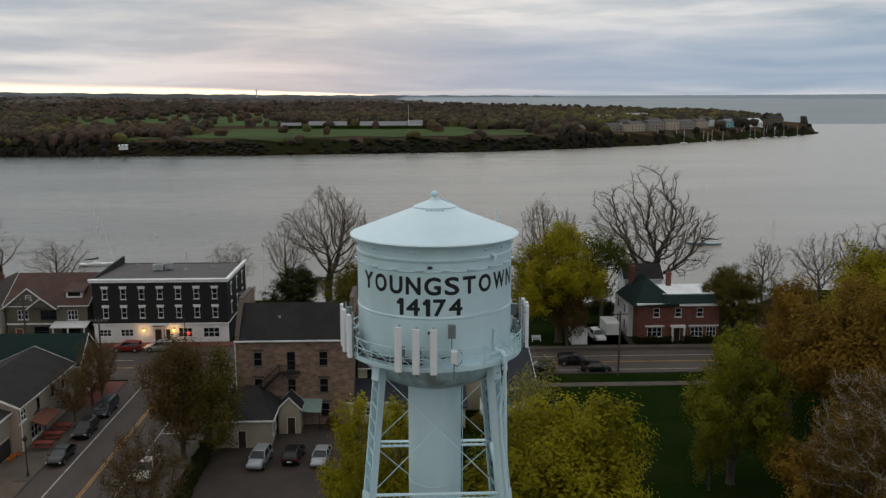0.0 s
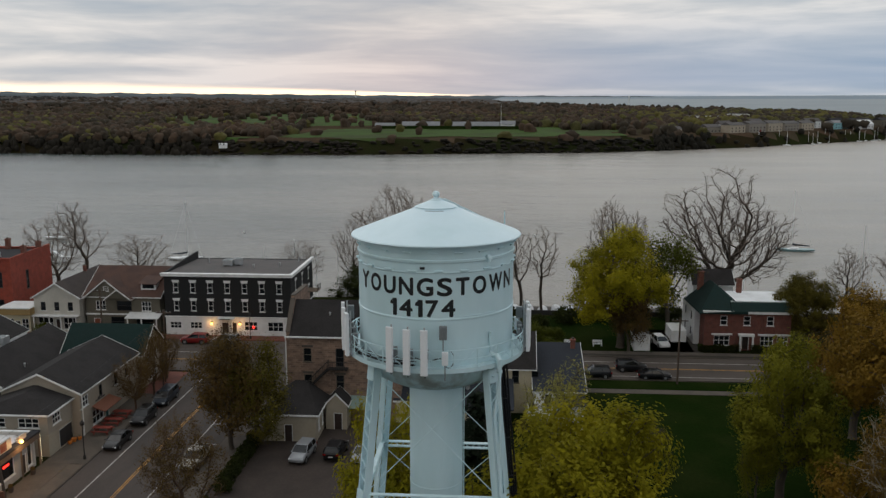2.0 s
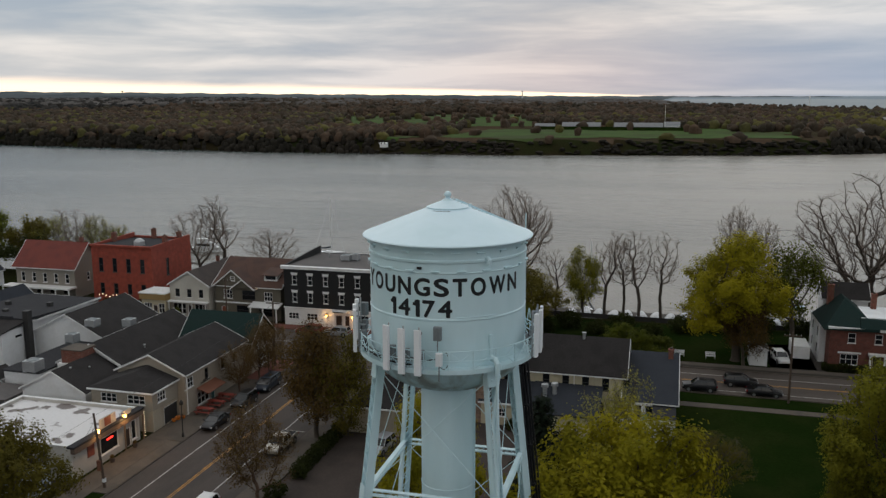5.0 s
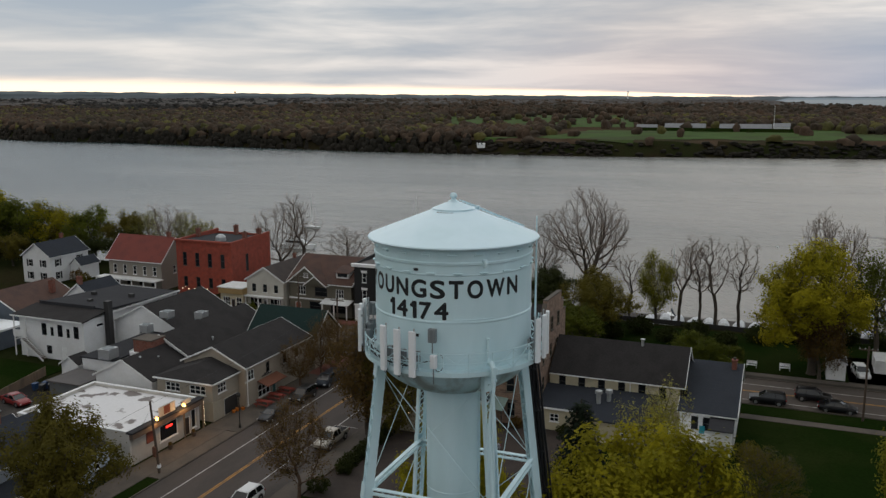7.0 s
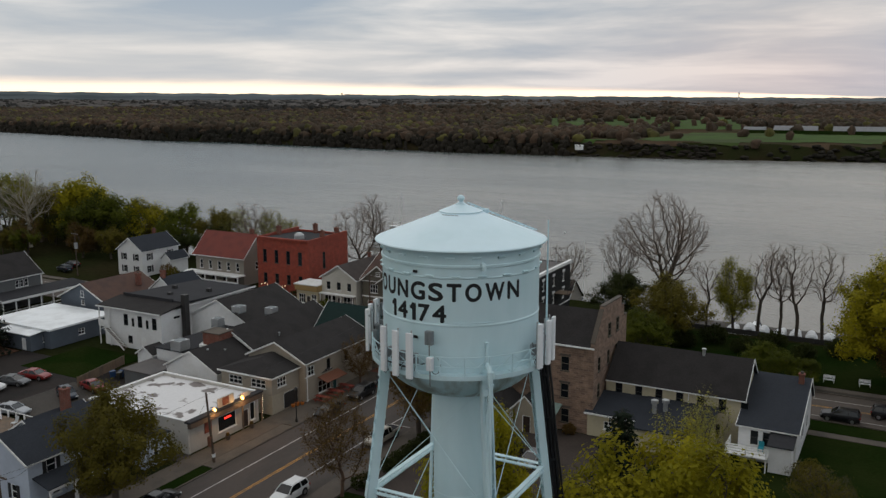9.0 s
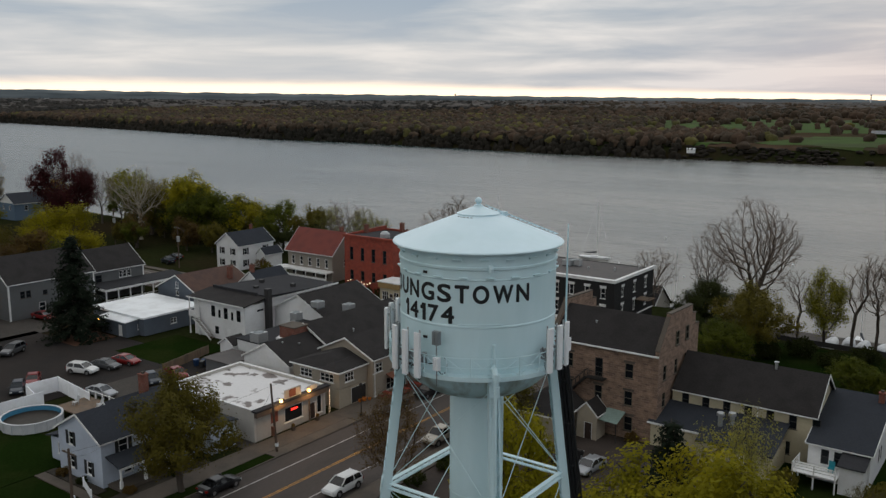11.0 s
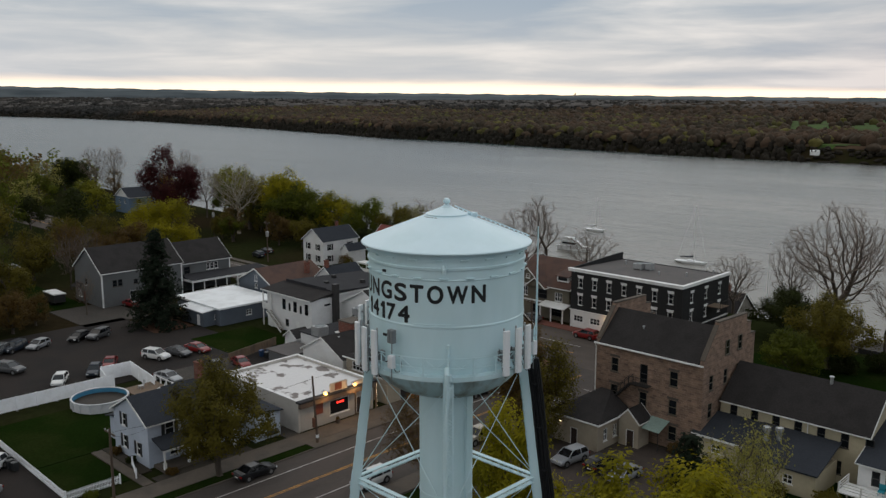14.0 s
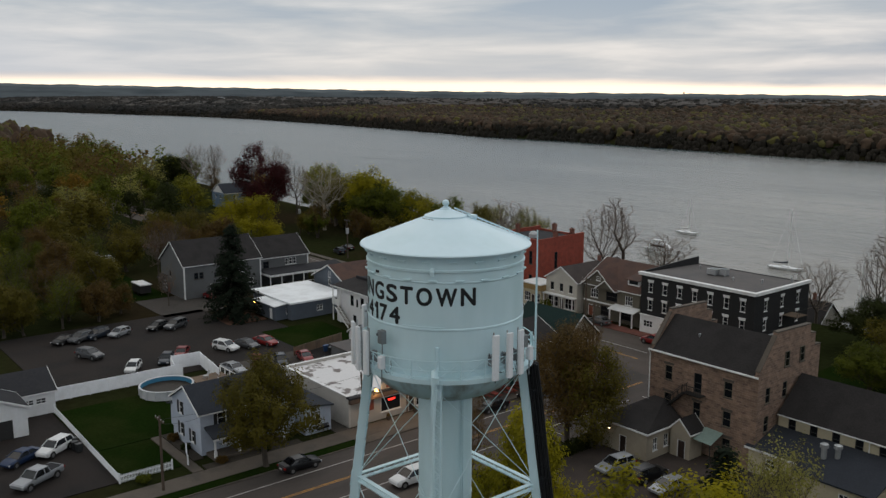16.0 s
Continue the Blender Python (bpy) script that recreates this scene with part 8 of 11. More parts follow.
def blue_cottage():
    x0, y0, x1, y1 = -56.6, 59.6, -48.6, 71.6
    b = thing("blue_cottage", ((x0 + x1) / 2, (y0 + y1) / 2, 0), "pale blue two-storey house with grey roof and front porch", "house")
    S = [("w", 2.4, 3.5, 0.85, 1.5, "shutter"), ("w", 5.6, 0.9, 0.85, 1.5, "shutter"), ("w", 2.4, 0.9, 0.85, 1.5, "shutter")]
    E = [("w", 2.6, 3.3, 1.1, 1.4, "shutter"), ("w", 7.2, 3.3, 1.1, 1.4, "shutter"), ("w", 3.0, 0.8, 1.0, 1.6, "plain"), ("d", 5.4, 0.15, 1.0, 2.1, M_DOOR), ("w", 7.8, 0.8, 1.0, 1.6, "plain")]
    walls4(b, x0, y0, x1, y1, 0, 5.0, M_BLUESID, S=S, E=E)
    gable_roof(b, x0, y0, x1, y1, 5.0, 7.2, "y", M_SHINGLE_BL, M_BLUESID, over=0.35)
    # front porch
    part("porch_roof", Geo().slab([(x1 + 2.4, y0 + 0.4, 2.7), (x1 + 2.4, y0 + 9.6, 2.7), (x1, y0 + 9.6, 3.4), (x1, y0 + 0.4, 3.4)][::-1], 0.16), M_SHINGLE_BL, b)
    part("porch_fascia", Geo().box(x1 + 2.36, y0 + 0.4, 2.35, x1 + 2.43, y0 + 9.6, 2.6), M_TRIM, b)
    part("porch_floor", Geo().box(x1 + 0.02, y0 + 0.5, 0, x1 + 2.4, y0 + 9.5, 0.35), M_CONCRETE, b)
    for k in range(4):
        yy = y0 + 0.7 + k * 2.9
        part("porch_post", Geo().box(x1 + 2.05, yy - 0.14, 0.35, x1 + 2.33, yy + 0.14, 1.1).box(x1 + 2.1, yy - 0.09, 1.1, x1 + 2.28, yy + 0.09, 2.55), M_TRIM, b)
    # side wing and rear wing
    walls4(b, -60.4, 60.8, -56.7, 66.8, 0, 2.7, M_BLUESID, S=[("w", 1.7, 0.9, 0.8, 1.3, "plain")], thick=0.2)
    part("side_roof", Geo().slab([(-60.8, 60.4, 2.8), (-56.6, 60.4, 3.9), (-56.6, 67.1, 3.9), (-60.8, 67.1, 2.8)], 0.14), M_SHINGLE_BL, b)
    walls4(b, -62.4, 67.2, -56.7, 74.6, 0, 3.0, M_BLUESID, thick=0.2)
    gable_roof(b, -62.4, 67.2, -56.7, 74.6, 3.0, 4.8, "y", M_SHINGLE_BL, M_BLUESID, over=0.3)
    walls4(b, -56.4, 71.8, -46.4, 75.4, 0, 3.2, M_BLUESID, thick=0.2, E=[("w", 1.8, 1.0, 0.8, 1.2, "plain")])
    part("rear_roof", Geo().slab([(-56.6, 71.6, 3.9), (-46.1, 71.6, 3.9), (-46.1, 75.7, 3.25), (-56.6, 75.7, 3.25)], 0.15), M_SHINGLE_BL, b)
    chimney(-58.6, 71.8, 4.0, 7.2, 0.85, b)
    # above-ground pool with wooden deck
    p = thing("swimming_pool", (-72.0, 64.8, 0), "round above-ground pool with white wall and blue liner", "pool")
    part("wall", Geo().lathe([(3.55, 0.0), (3.55, 1.2), (3.45, 1.2), (3.45, 0.0)], -72.0, 64.8, 40), M_POOLWALL, p, smooth=False)
    part("rim", Geo().lathe([(3.42, 1.2), (3.66, 1.2), (3.66, 1.28), (3.42, 1.28)], -72.0, 64.8, 40, True), M_POOLWALL, p)
    part("liner", Geo().lathe([(3.42, 1.18), (3.40, 0.3)], -72.0, 64.8, 40), M_POOLBLUE, p)
    part("water", Geo().lathe([(0.0, 0.62), (3.39, 0.62)], -72.0, 64.8, 40), M_POOLCOVER, p)
    for k in range(16):
        a = 2 * math.pi * k / 16
        part("upright", Geo().box(-72 + 3.6 * math.cos(a) - 0.07, 64.8 + 3.6 * math.sin(a) - 0.07, 0, -72 + 3.6 * math.cos(a) + 0.07, 64.8 + 3.6 * math.sin(a) + 0.07, 1.25), M_POOLWALL, p)
    d = thing("pool_deck", (-69.8, 70.6, 0), "weathered timber deck beside the pool", "deck")
    part("platform", Geo().box(-73.0, 68.4, 0.95, -65.0, 73.2, 1.1), M_WOOD, d)
    for k in range(6):
        part("post", Geo().box(-73.0 + k * 1.56, 73.1, 0, -72.85 + k * 1.56, 73.25, 2.0), M_TRIM, d)
    part("rail", Geo().bar((-73.0, 73.18, 1.95), (-65.1, 73.18, 1.95), 0.08), M_TRIM, d)
    for k, (dx, dy) in enumerate(((-71.2, 70.2), (-68.0, 71.6))):
        c = thing("deck_chair", (dx, dy, 1.1), "grey folding chair on the pool deck", "chair", "pool chairs")
        part("seat", Geo().box(dx - 0.3, dy - 0.3, 1.5, dx + 0.3, dy + 0.3, 1.56), M_METAL, c)
        part("backrest", Geo().slab([(dx - 0.3, dy + 0.28, 1.56), (dx + 0.3, dy + 0.28, 1.56), (dx + 0.3, dy + 0.55, 2.2), (dx - 0.3, dy + 0.55, 2.2)], 0.05), M_METAL, c)
        for ax in (-0.26, 0.26):
            for ay in (-0.26, 0.26):
                part("leg", Geo().box(dx + ax - 0.03, dy + ay - 0.03, 1.1, dx + ax + 0.03, dy + ay + 0.03, 1.5), M_METAL, c)


def barn():
    b = thing("garage_barn", (-76, 46.5, 0), "old white garage barn with dark roof and open doors", "garage")
    walls4(b, -82.0, 42.0, -73.8, 50.8, 0, 3.0, M_WHITE, E=[("w", 7.1, 1.5, 1.2, 0.7, "wide"), ("w", 5.6, 1.5, 1.2, 0.7, "wide"), ("d", 3.4, 0.0, 1.6, 2.2, M_DARKTRIM)])
    gable_roof(b, -82.0, 42.0, -73.8, 50.8, 3.0, 4.9, "y", M_TARDARK, M_WHITE, over=0.3)
    walls4(b, -73.6, 36.0, -67.6, 46.0, 0, 3.6, M_WHITE, E=[("d", 7.4, 0.0, 2.0, 2.4, M_DARKTRIM), ("d", 4.4, 0.0, 1.8, 2.3, M_TRIM)])
    gable_roof(b, -73.6, 36.0, -67.6, 46.0, 3.6, 5.8, "x", M_TARDARK, M_WHITE, over=0.3)


def shore_sheds():
    s = thing("garden_shed", (28, 138, 0), "small white roller-door shed beside the road", "shed")
    walls4(s, 26.5, 137.2, 29.0, 140.6, 0, 2.5, M_WHITE, S=[("d", 1.25, 0.0, 2.1, 2.2, M_TRIM)], thick=0.12)
    gable_roof(s, 26.5, 137.2, 29.0, 140.6, 2.5, 3.1, "y", M_TARROOF, M_WHITE, over=0.15)
    c = thing("white_trailer", (34.5, 141.5, 0), "white box trailer parked by the house", "trailer")
    part("box", Geo().box(33.0, 141.0, 0.5, 35.4, 146.0, 2.4), M_TRIM, c)
    for yy in (142.6, 144.0):
        part("wheel", Geo().tube([(32.9, yy, 0.35), (33.15, yy, 0.35)], 0.35, 12), M_TYRE, c)
        part("wheel", Geo().tube([(35.25, yy, 0.35), (35.5, yy, 0.35)], 0.35, 12), M_TYRE, c)

black_building()
stone_building()
long_building()
white_gable_house()
brick_house()
red_building()
red_roof_house()
white_house()
cottages()
street_shops()
flat_white_building()
grey_cottages()
blue_cottage()
barn()
shore_sheds()

# ---- road markings, pavements, kerbs, lots ----
def line(name, x0, y0, x1, y1, mtl, label):
    return solo(name, Geo().box(x0, y0, 0.034, x1, y1, 0.042), mtl, label, "road marking", kind="structure", at=((x0 + x1) / 2, (y0 + y1) / 2, 0.034))


for dx in (-0.18, 0.08):
    line("centre_line", -33.45 + dx, -60, -33.35 + dx, 119.5, M_YELLOW, "worn yellow centre line")
    line("centre_line", -420, 128.0 + dx, -41, 128.1 + dx, M_YELLOW, "worn yellow centre line")
    line("centre_line", -26, 128.0 + dx, 200, 128.1 + dx, M_YELLOW, "worn yellow centre line")
line("edge_line", -37.15, -60, -37.0, 119, M_WHITELINE, "worn white edge line")
line("edge_line", -29.9, -60, -29.75, 112, M_WHITELINE, "worn white edge line")
line("edge_line", -26, 124.2, 200, 124.34, M_WHITELINE, "worn white edge line")
line("edge_line", -24, 130.9, 200, 131.05, M_WHITELINE, "worn white edge line")
line("edge_line", -420, 131.6, -42, 131.75, M_WHITELINE, "worn white edge line")
for k in range(5):
    line("parking_mark", -29.7, 96 + k * 6.2, -27.2, 96.12 + k * 6.2, M_WHITELINE, "white parking bay mark")

sheet("pavement_west", -44.6, 30, -41.6, 121.5, 0.15, M_CONCRETE, "concrete pavement along the shops", "pavement", 0.3)
sheet("shop_apron", -41.55, 75.6, -40.0, 89.4, 0.152, M_CONCRETE, "concrete pavement edge", "pavement", 0.3)
sheet("shop_apron", -43.7, 89.5, -40.0, 112, 0.155, M_CONCRETE, "broad concrete shop apron", "pavement", 0.3)
sheet("verge_west", -41.55, 30, -39.95, 75.5, 0.13, M_GRASS, "narrow grass verge with a few bare spots", "verge", 0.3)
sheet("kerb_west", -39.95, -60, -39.8, 121.5, 0.15, M_CONCRETE, "concrete kerb", "kerb", 0.3)
sheet("kerb_east", -26.8, -60, -26.65, 121.5, 0.15, M_CONCRETE, "concrete kerb", "kerb", 0.3)
sheet("pavement_east", -26.65, 30, -24.2, 121.5, 0.14, M_CONCRETE, "concrete pavement", "pavement", 0.3)
sheet("paver_corner", -43.6, 112.1, -39.95, 121.5, 0.16, M_PAVER, "red brick corner paving", "pavement", 0.3)
sheet("pavement_park", -6, 117.0, 95, 118.6, 0.05, M_CONCRETE, "pale concrete footpath along the lawn", "pavement", 0.12)
sheet("verge_park", -6, 118.7, 95, 122.4, 0.03, M_GRASS, "grass verge", "verge", 0.1)
sheet("kerb_park", -24, 122.45, 95, 122.6, 0.16, M_CONCRETE, "concrete kerb", "kerb", 0.3)
sheet("pavement_river", -24, 134.9, 95, 136.4, 0.12, M_CONCRETE, "pale concrete footpath", "pavement", 0.2)
sheet("verge_river", -24, 133.75, 95, 134.85, 0.10, M_SOIL, "worn dirt verge", "verge", 0.2)
sheet("kerb_river", -24, 133.6, 95, 133.75, 0.15, M_CONCRETE, "concrete kerb", "kerb", 0.3)
sheet("paver_walk", -76, 138.4, -26, 141.1, 0.15, M_PAVER, "red brick pavement before the shops", "pavement", 0.25)
sheet("pavement_far", -420, 134.6, -76, 136.2, 0.1, M_CONCRETE, "concrete footpath", "pavement", 0.2)
sheet("mill_yard", -24.1, 78.0, 1.8, 104.3, 0.02, M_YARD, "dark asphalt parking yard behind the stone building", "parking")
sheet("parking_lot", -114, 52, -78.5, 88.2, 0.02, M_LOT, "dark asphalt parking lot", "parking")
sheet("lot_lane", -99, 88.2, -71.3, 95.0, 0.024, M_LOT, "asphalt lane behind the shops", "parking")
sheet("back_lot", -78.5, 75.8, -61.6, 91.0, 0.022, M_GRAVEL, "gravel back lot", "parking")
sheet("side_drive", -61.6, 75.2, -44.7, 77.1, 0.03, M_GRAVEL, "gravel side drive", "drive")
sheet("garage_court", -73.6, 20, -47.7, 50.2, 0.02, M_LOT, "dark asphalt garage court", "parking")
sheet("house_drive", -128, 80.5, -112, 92.5, 0.02, M_GRAVEL, "gravel drive by the grey house", "drive")
sheet("garden_lawn", -73.4, 50.3, -57.5, 63.8, 0.01, M_GRASS, "dark green garden lawn", "lawn")
sheet("garden_lawn_front", -57.3, 50.3, -47.6, 56.8, 0.01, M_GRASS, "dark green front lawn", "lawn")
sheet("back_lawn", -92, 89.5, -78.5, 101.5, 0.035, M_GRASS, "green lawn strip", "lawn")
sheet("grey_house_lawn", -160, 60, -128.2, 88, 0.0, M_GRASS, "green lawn by the grey house", "lawn")
sheet("garden_path", -57.4, 57.0, -45.0, 58.2, 0.03, M_CONCRETE, "curving pale garden path", "path")
sheet("garden_bed", -57.4, 58.3, -47.9, 59.5, 0.06, M_SOIL, "planted soil bed", "bed")
sheet("porch_bed", -46.1, 58.5, -44.7, 70.5, 0.08, M_SOIL, "dark planting bed before the porch", "bed")
sheet("mulch_bed", -106.5, 87.2, -99.5, 94.6, 0.04, M_MULCH, "rust-brown mulch bed", "bed")
sheet("brick_drive", 29.5, 136.4, 37.2, 150, 0.02, M_GRAVEL, "gravel drive beside the brick house", "drive")
sheet("bluff_lawn", -20, 137, 36, 158, 0.02, M_GRASS, "dark green grass above the bluff", "lawn")
sheet("boat_yard", -24, 193, 69, 212, -11.45, M_GRAVEL, "gravel boat yard by the water", "yard")
M_MEADOW = mat("bright_meadow", (0.044, 0.082, 0.014), rough=0.95, spec=0.1, grain=(0.2, 0.05), second=(0.040, 0.050, 0.015), stain=(0.8, 0.012))


def in_field(x, y):
    """The open green fields round the fort, with uneven edges."""
    w = 9 * math.sin(x * 0.043 + y * 0.02) + 6 * math.sin(x * 0.11) + 5 * math.sin(y * 0.09 + 2)
    upper = -0.37 * y + 2 * w < x < -0.135 * y + w and 1060 + w < y < 1640 + 4 * w
    lower = -235 + w + (y - 820) * 0.35 < x < 130 + w and far_shore(x) + 34 + w < y < 985 + w * 0.5
    back = -125 < x < 75 and 985 < y < 1060 + w
    return upper or lower or back


def far_fields():
    st, v, f, ix = 8, [], [], {}

    def vert(i, j):
        if (i, j) not in ix:
            ix[(i, j)] = len(v)
            x, y = -640 + i * st, 780 + j * st
            v.append((x, y, ground_z(x, y) + 0.35))
        return ix[(i, j)]

    for i in range(100):
        for j in range(116):
            if in_field(-640 + (i + 0.5) * st, 780 + (j + 0.5) * st):
                f.append((vert(i, j), vert(i + 1, j), vert(i + 1, j + 1), vert(i, j + 1)))
    solo("far_fields", Geo().add(v, f), M_MEADOW, "green fields round the fort on the far shore", "field", kind="structure")


far_fields()


# ---- fences ----
def picket_fence(pts, label):
    f = thing("picket_fence", pts[0], label, "fence")
    pk = mesh_of(Geo().prism([(-0.04, 0.08), (0.04, 0.08), (0.04, 0.95), (0.0, 1.03), (-0.04, 0.95)], "y", -0.012, 0.012), "picket", mtl=M_PICKET)
    for a, b in zip(pts, pts[1:]):
        a, b = Vector(a), Vector(b)
        d = b - a
        n = int(d.length / 0.16)
        ang = math.degrees(math.atan2(d.y, d.x))
        for i in range(n):
            p = a + d * ((i + 0.5) / n) - Vector(pts[0])
            piece("picket", pk, f, pose(p.x, p.y, 0, 0, 0, ang))
        for z in (0.3, 0.78):
            part("rail", Geo().bar((a.x, a.y, z), (b.x, b.y, z), 0.05, 0.09), M_PICKET, f)
        for p in (a, b):
            part("post", Geo().box(p.x - 0.07, p.y - 0.07, 0, p.x + 0.07, p.y + 0.07, 1.15), M_PICKET, f)


picket_fence([(-47.3, 49.9, 0), (-47.3, 55.6, 0)], "white picket fence along the street")
picket_fence([(-47.3, 57.4, 0), (-50.6, 58.6, 0)], "white picket fence by the garden gate")
picket_fence([(-73.4, 50.5, 0), (-47.4, 49.9, 0)], "white picket fence beside the garage court")


def board_fence(pts, h, mtl, label, name="board_fence"):
    f = thing(name, pts[0], label, "fence")
    for a, b in zip(pts, pts[1:]):
        a, b = Vector(a), Vector(b)
        n = max(1, int((b - a).length / 2.4))
        for i in range(n):
            p, q = a.lerp(b, i / n), a.lerp(b, (i + 1) / n)
            g = Geo().bar((p.x, p.y, h / 2 + 0.05), (q.x, q.y, h / 2 + 0.05), 0.05, h - 0.1)
            part("panel", g, mtl, f)
            part("post", Geo().box(p.x - 0.07, p.y - 0.07, 0, p.x + 0.07, p.y + 0.07, h + 0.1), mtl, f)
            part("cap_rail", Geo().bar((p.x, p.y, h + 0.02), (q.x, q.y, h + 0.02), 0.1, 0.06), mtl, f)


board_fence([(-77.8, 51.2, 0), (-77.4, 66.5, 0), (-77.4, 69.4, 0)], 1.85, M_PICKET, "tall white vinyl fence behind the garden")
board_fence([(-81.3, 69.2, 0), (-77.5, 68.2, 0)], 1.9, M_PICKET, "tall white vinyl fence panel by the pool")
board_fence([(-81.3, 69.3, 0), (-80.9, 73.5, 0), (-71.4, 72.3, 0)], 2.1, M_PICKET, "tall white vinyl fence behind the pool deck")
board_fence([(-76.0, 87.0, 0), (-78.6, 97.5, 0)], 1.4, M_WOOD, "weathered brown board fence by the back lawn")
board_fence([(-8, 159.6, 0), (20, 158.6, 0), (58, 159.2, 0)], 0.9, M_DARKTRIM, "dark fence along the bluff edge", "bluff_fence")


# ---- utility poles and wires ----
def utility_pole(x, y, h, arms=1, label="weathered wooden utility pole", lean=0.0):
    p = thing("utility_pole", (x, y, 0), label, "utility pole", "utility poles")
    part("pole", Geo().tube([(x, y, 0), (x + lean, y, h)], [0.16, 0.11], 10), M_POLE, p)
    for k in range(arms):
        z = h - 0.5 - k * 0.9
        a = part("crossarm", Geo().box(x + lean - 1.1, y - 0.06, z, x + lean + 1.1, y + 0.06, z + 0.13), M_POLE, p)
        for dx in (-1.0, -0.4, 0.4, 1.0):
            part("insulator", Geo().lathe([(0.0, z + 0.13), (0.05, z + 0.13), (0.06, z + 0.26), (0.0, z + 0.3)], x + lean + dx, y, 8), M_METAL, a)
    return p


pole_a = utility_pole(-41.0, 76.8, 8.1, 0, "dark leaning utility pole before the bar", -0.7)
part("meter_box", Geo().box(-41.55, 76.5, 2.0, -41.15, 76.9, 3.1), mat("rust_box", (0.15, 0.06, 0.035), rough=0.7, grain=(0.2, 5)), pole_a)
part("reflector", Geo().lathe([(0.2, 0.75), (0.2, 1.15)], -41.02, 76.8, 10), M_PICKET, pole_a)
utility_pole(-42.7, 52.8, 8.2, 1)
utility_pole(30.2, 121.4, 9.6, 1, "tall wooden utility pole by the lawn")
utility_pole(-42.0, 118.5, 10.2, 1)
utility_pole(-60.5, 137.8, 8.6, 1)
pole_t = utility_pole(-141.5, 139.5, 10.0, 1, "wooden utility pole with a transformer")
part("transformer", Geo().tube([(-141.0, 139.2, 6.4), (-141.0, 139.2, 7.7)], 0.38, 12), M_METAL, pole_t)
pole_u = utility_pole(-183.5, 150.0, 10.0, 1, "wooden utility pole with a transformer")
part("transformer", Geo().tube([(-183.0, 149.7, 6.2), (-183.0, 149.7, 7.5)], 0.38, 12), M_METAL, pole_u)
for name, a, b in (("w1", (-41.7, 76.8, 7.8), (-42.0, 118.5, 9.6)), ("w2", (-41.7, 76.8, 7.3), (-45.2, 78.0, 3.8)), ("w3", (-42.7, 52.8, 7.8), (-41.7, 76.8, 7.8)), ("w4", (-42.7, 52.8, 7.4), (-48.6, 60.5, 5.0))):
    pts = [Vector(a).lerp(Vector(b), i / 8) - Vector((0, 0, 0.5 * math.sin(math.pi * i / 8))) for i in range(9)]
    solo("overhead_wire", Geo().tube(pts, 0.014, 4), M_CABLE, "thin black overhead wire", "wire", "overhead wires", at=a)


def street_lamp(x, y, h=4.0):
    s = thing("street_lamp", (x, y, 0.1), "black ornamental street lamp", "street lamp", "street lamps")
    part("post", Geo().lathe([(0.16, 0.1), (0.16, 0.5), (0.07, 0.7), (0.055, h)], x, y, 10), M_IRON, s)
    part("globe", Geo().lathe([(0.05, h), (0.2, h + 0.12), (0.24, h + 0.4), (0.1, h + 0.62), (0.0, h + 0.7)], x, y, 12), M_IRON, s)


street_lamp(-40.5, 90.8)
street_lamp(-40.5, 113.5)
street_lamp(-36.0, 139.3)

# ---- vehicles ----
def loft(stations, n_half=5):
    """A body skin from stations (x, zlow, zhigh, half width, shoulder inset)."""
    g = Geo()
    ring = []
    for x, z0, z1, w, sh in stations:
        pts = [(x, -w * 0.92, z0), (x, -w, z0 + (z1 - z0) * 0.35), (x, -w * 0.985, z0 + (z1 - z0) * 0.7), (x, -w + sh, z1), (x, w - sh, z1), (x, w * 0.985, z0 + (z1 - z0) * 0.7), (x, w, z0 + (z1 - z0) * 0.35), (x, w * 0.92, z0)]
        ring.append(pts)
    v = [p for r in ring for p in r]
    k = 8
    f = [(i * k + j, i * k + (j + 1) % k, (i + 1) * k + (j + 1) % k, (i + 1) * k + j) for i in range(len(ring) - 1) for j in range(k)]
    f += [tuple(range(k))[::-1], tuple(range((len(ring) - 1) * k, len(ring) * k))]
    return g.add(v, f)


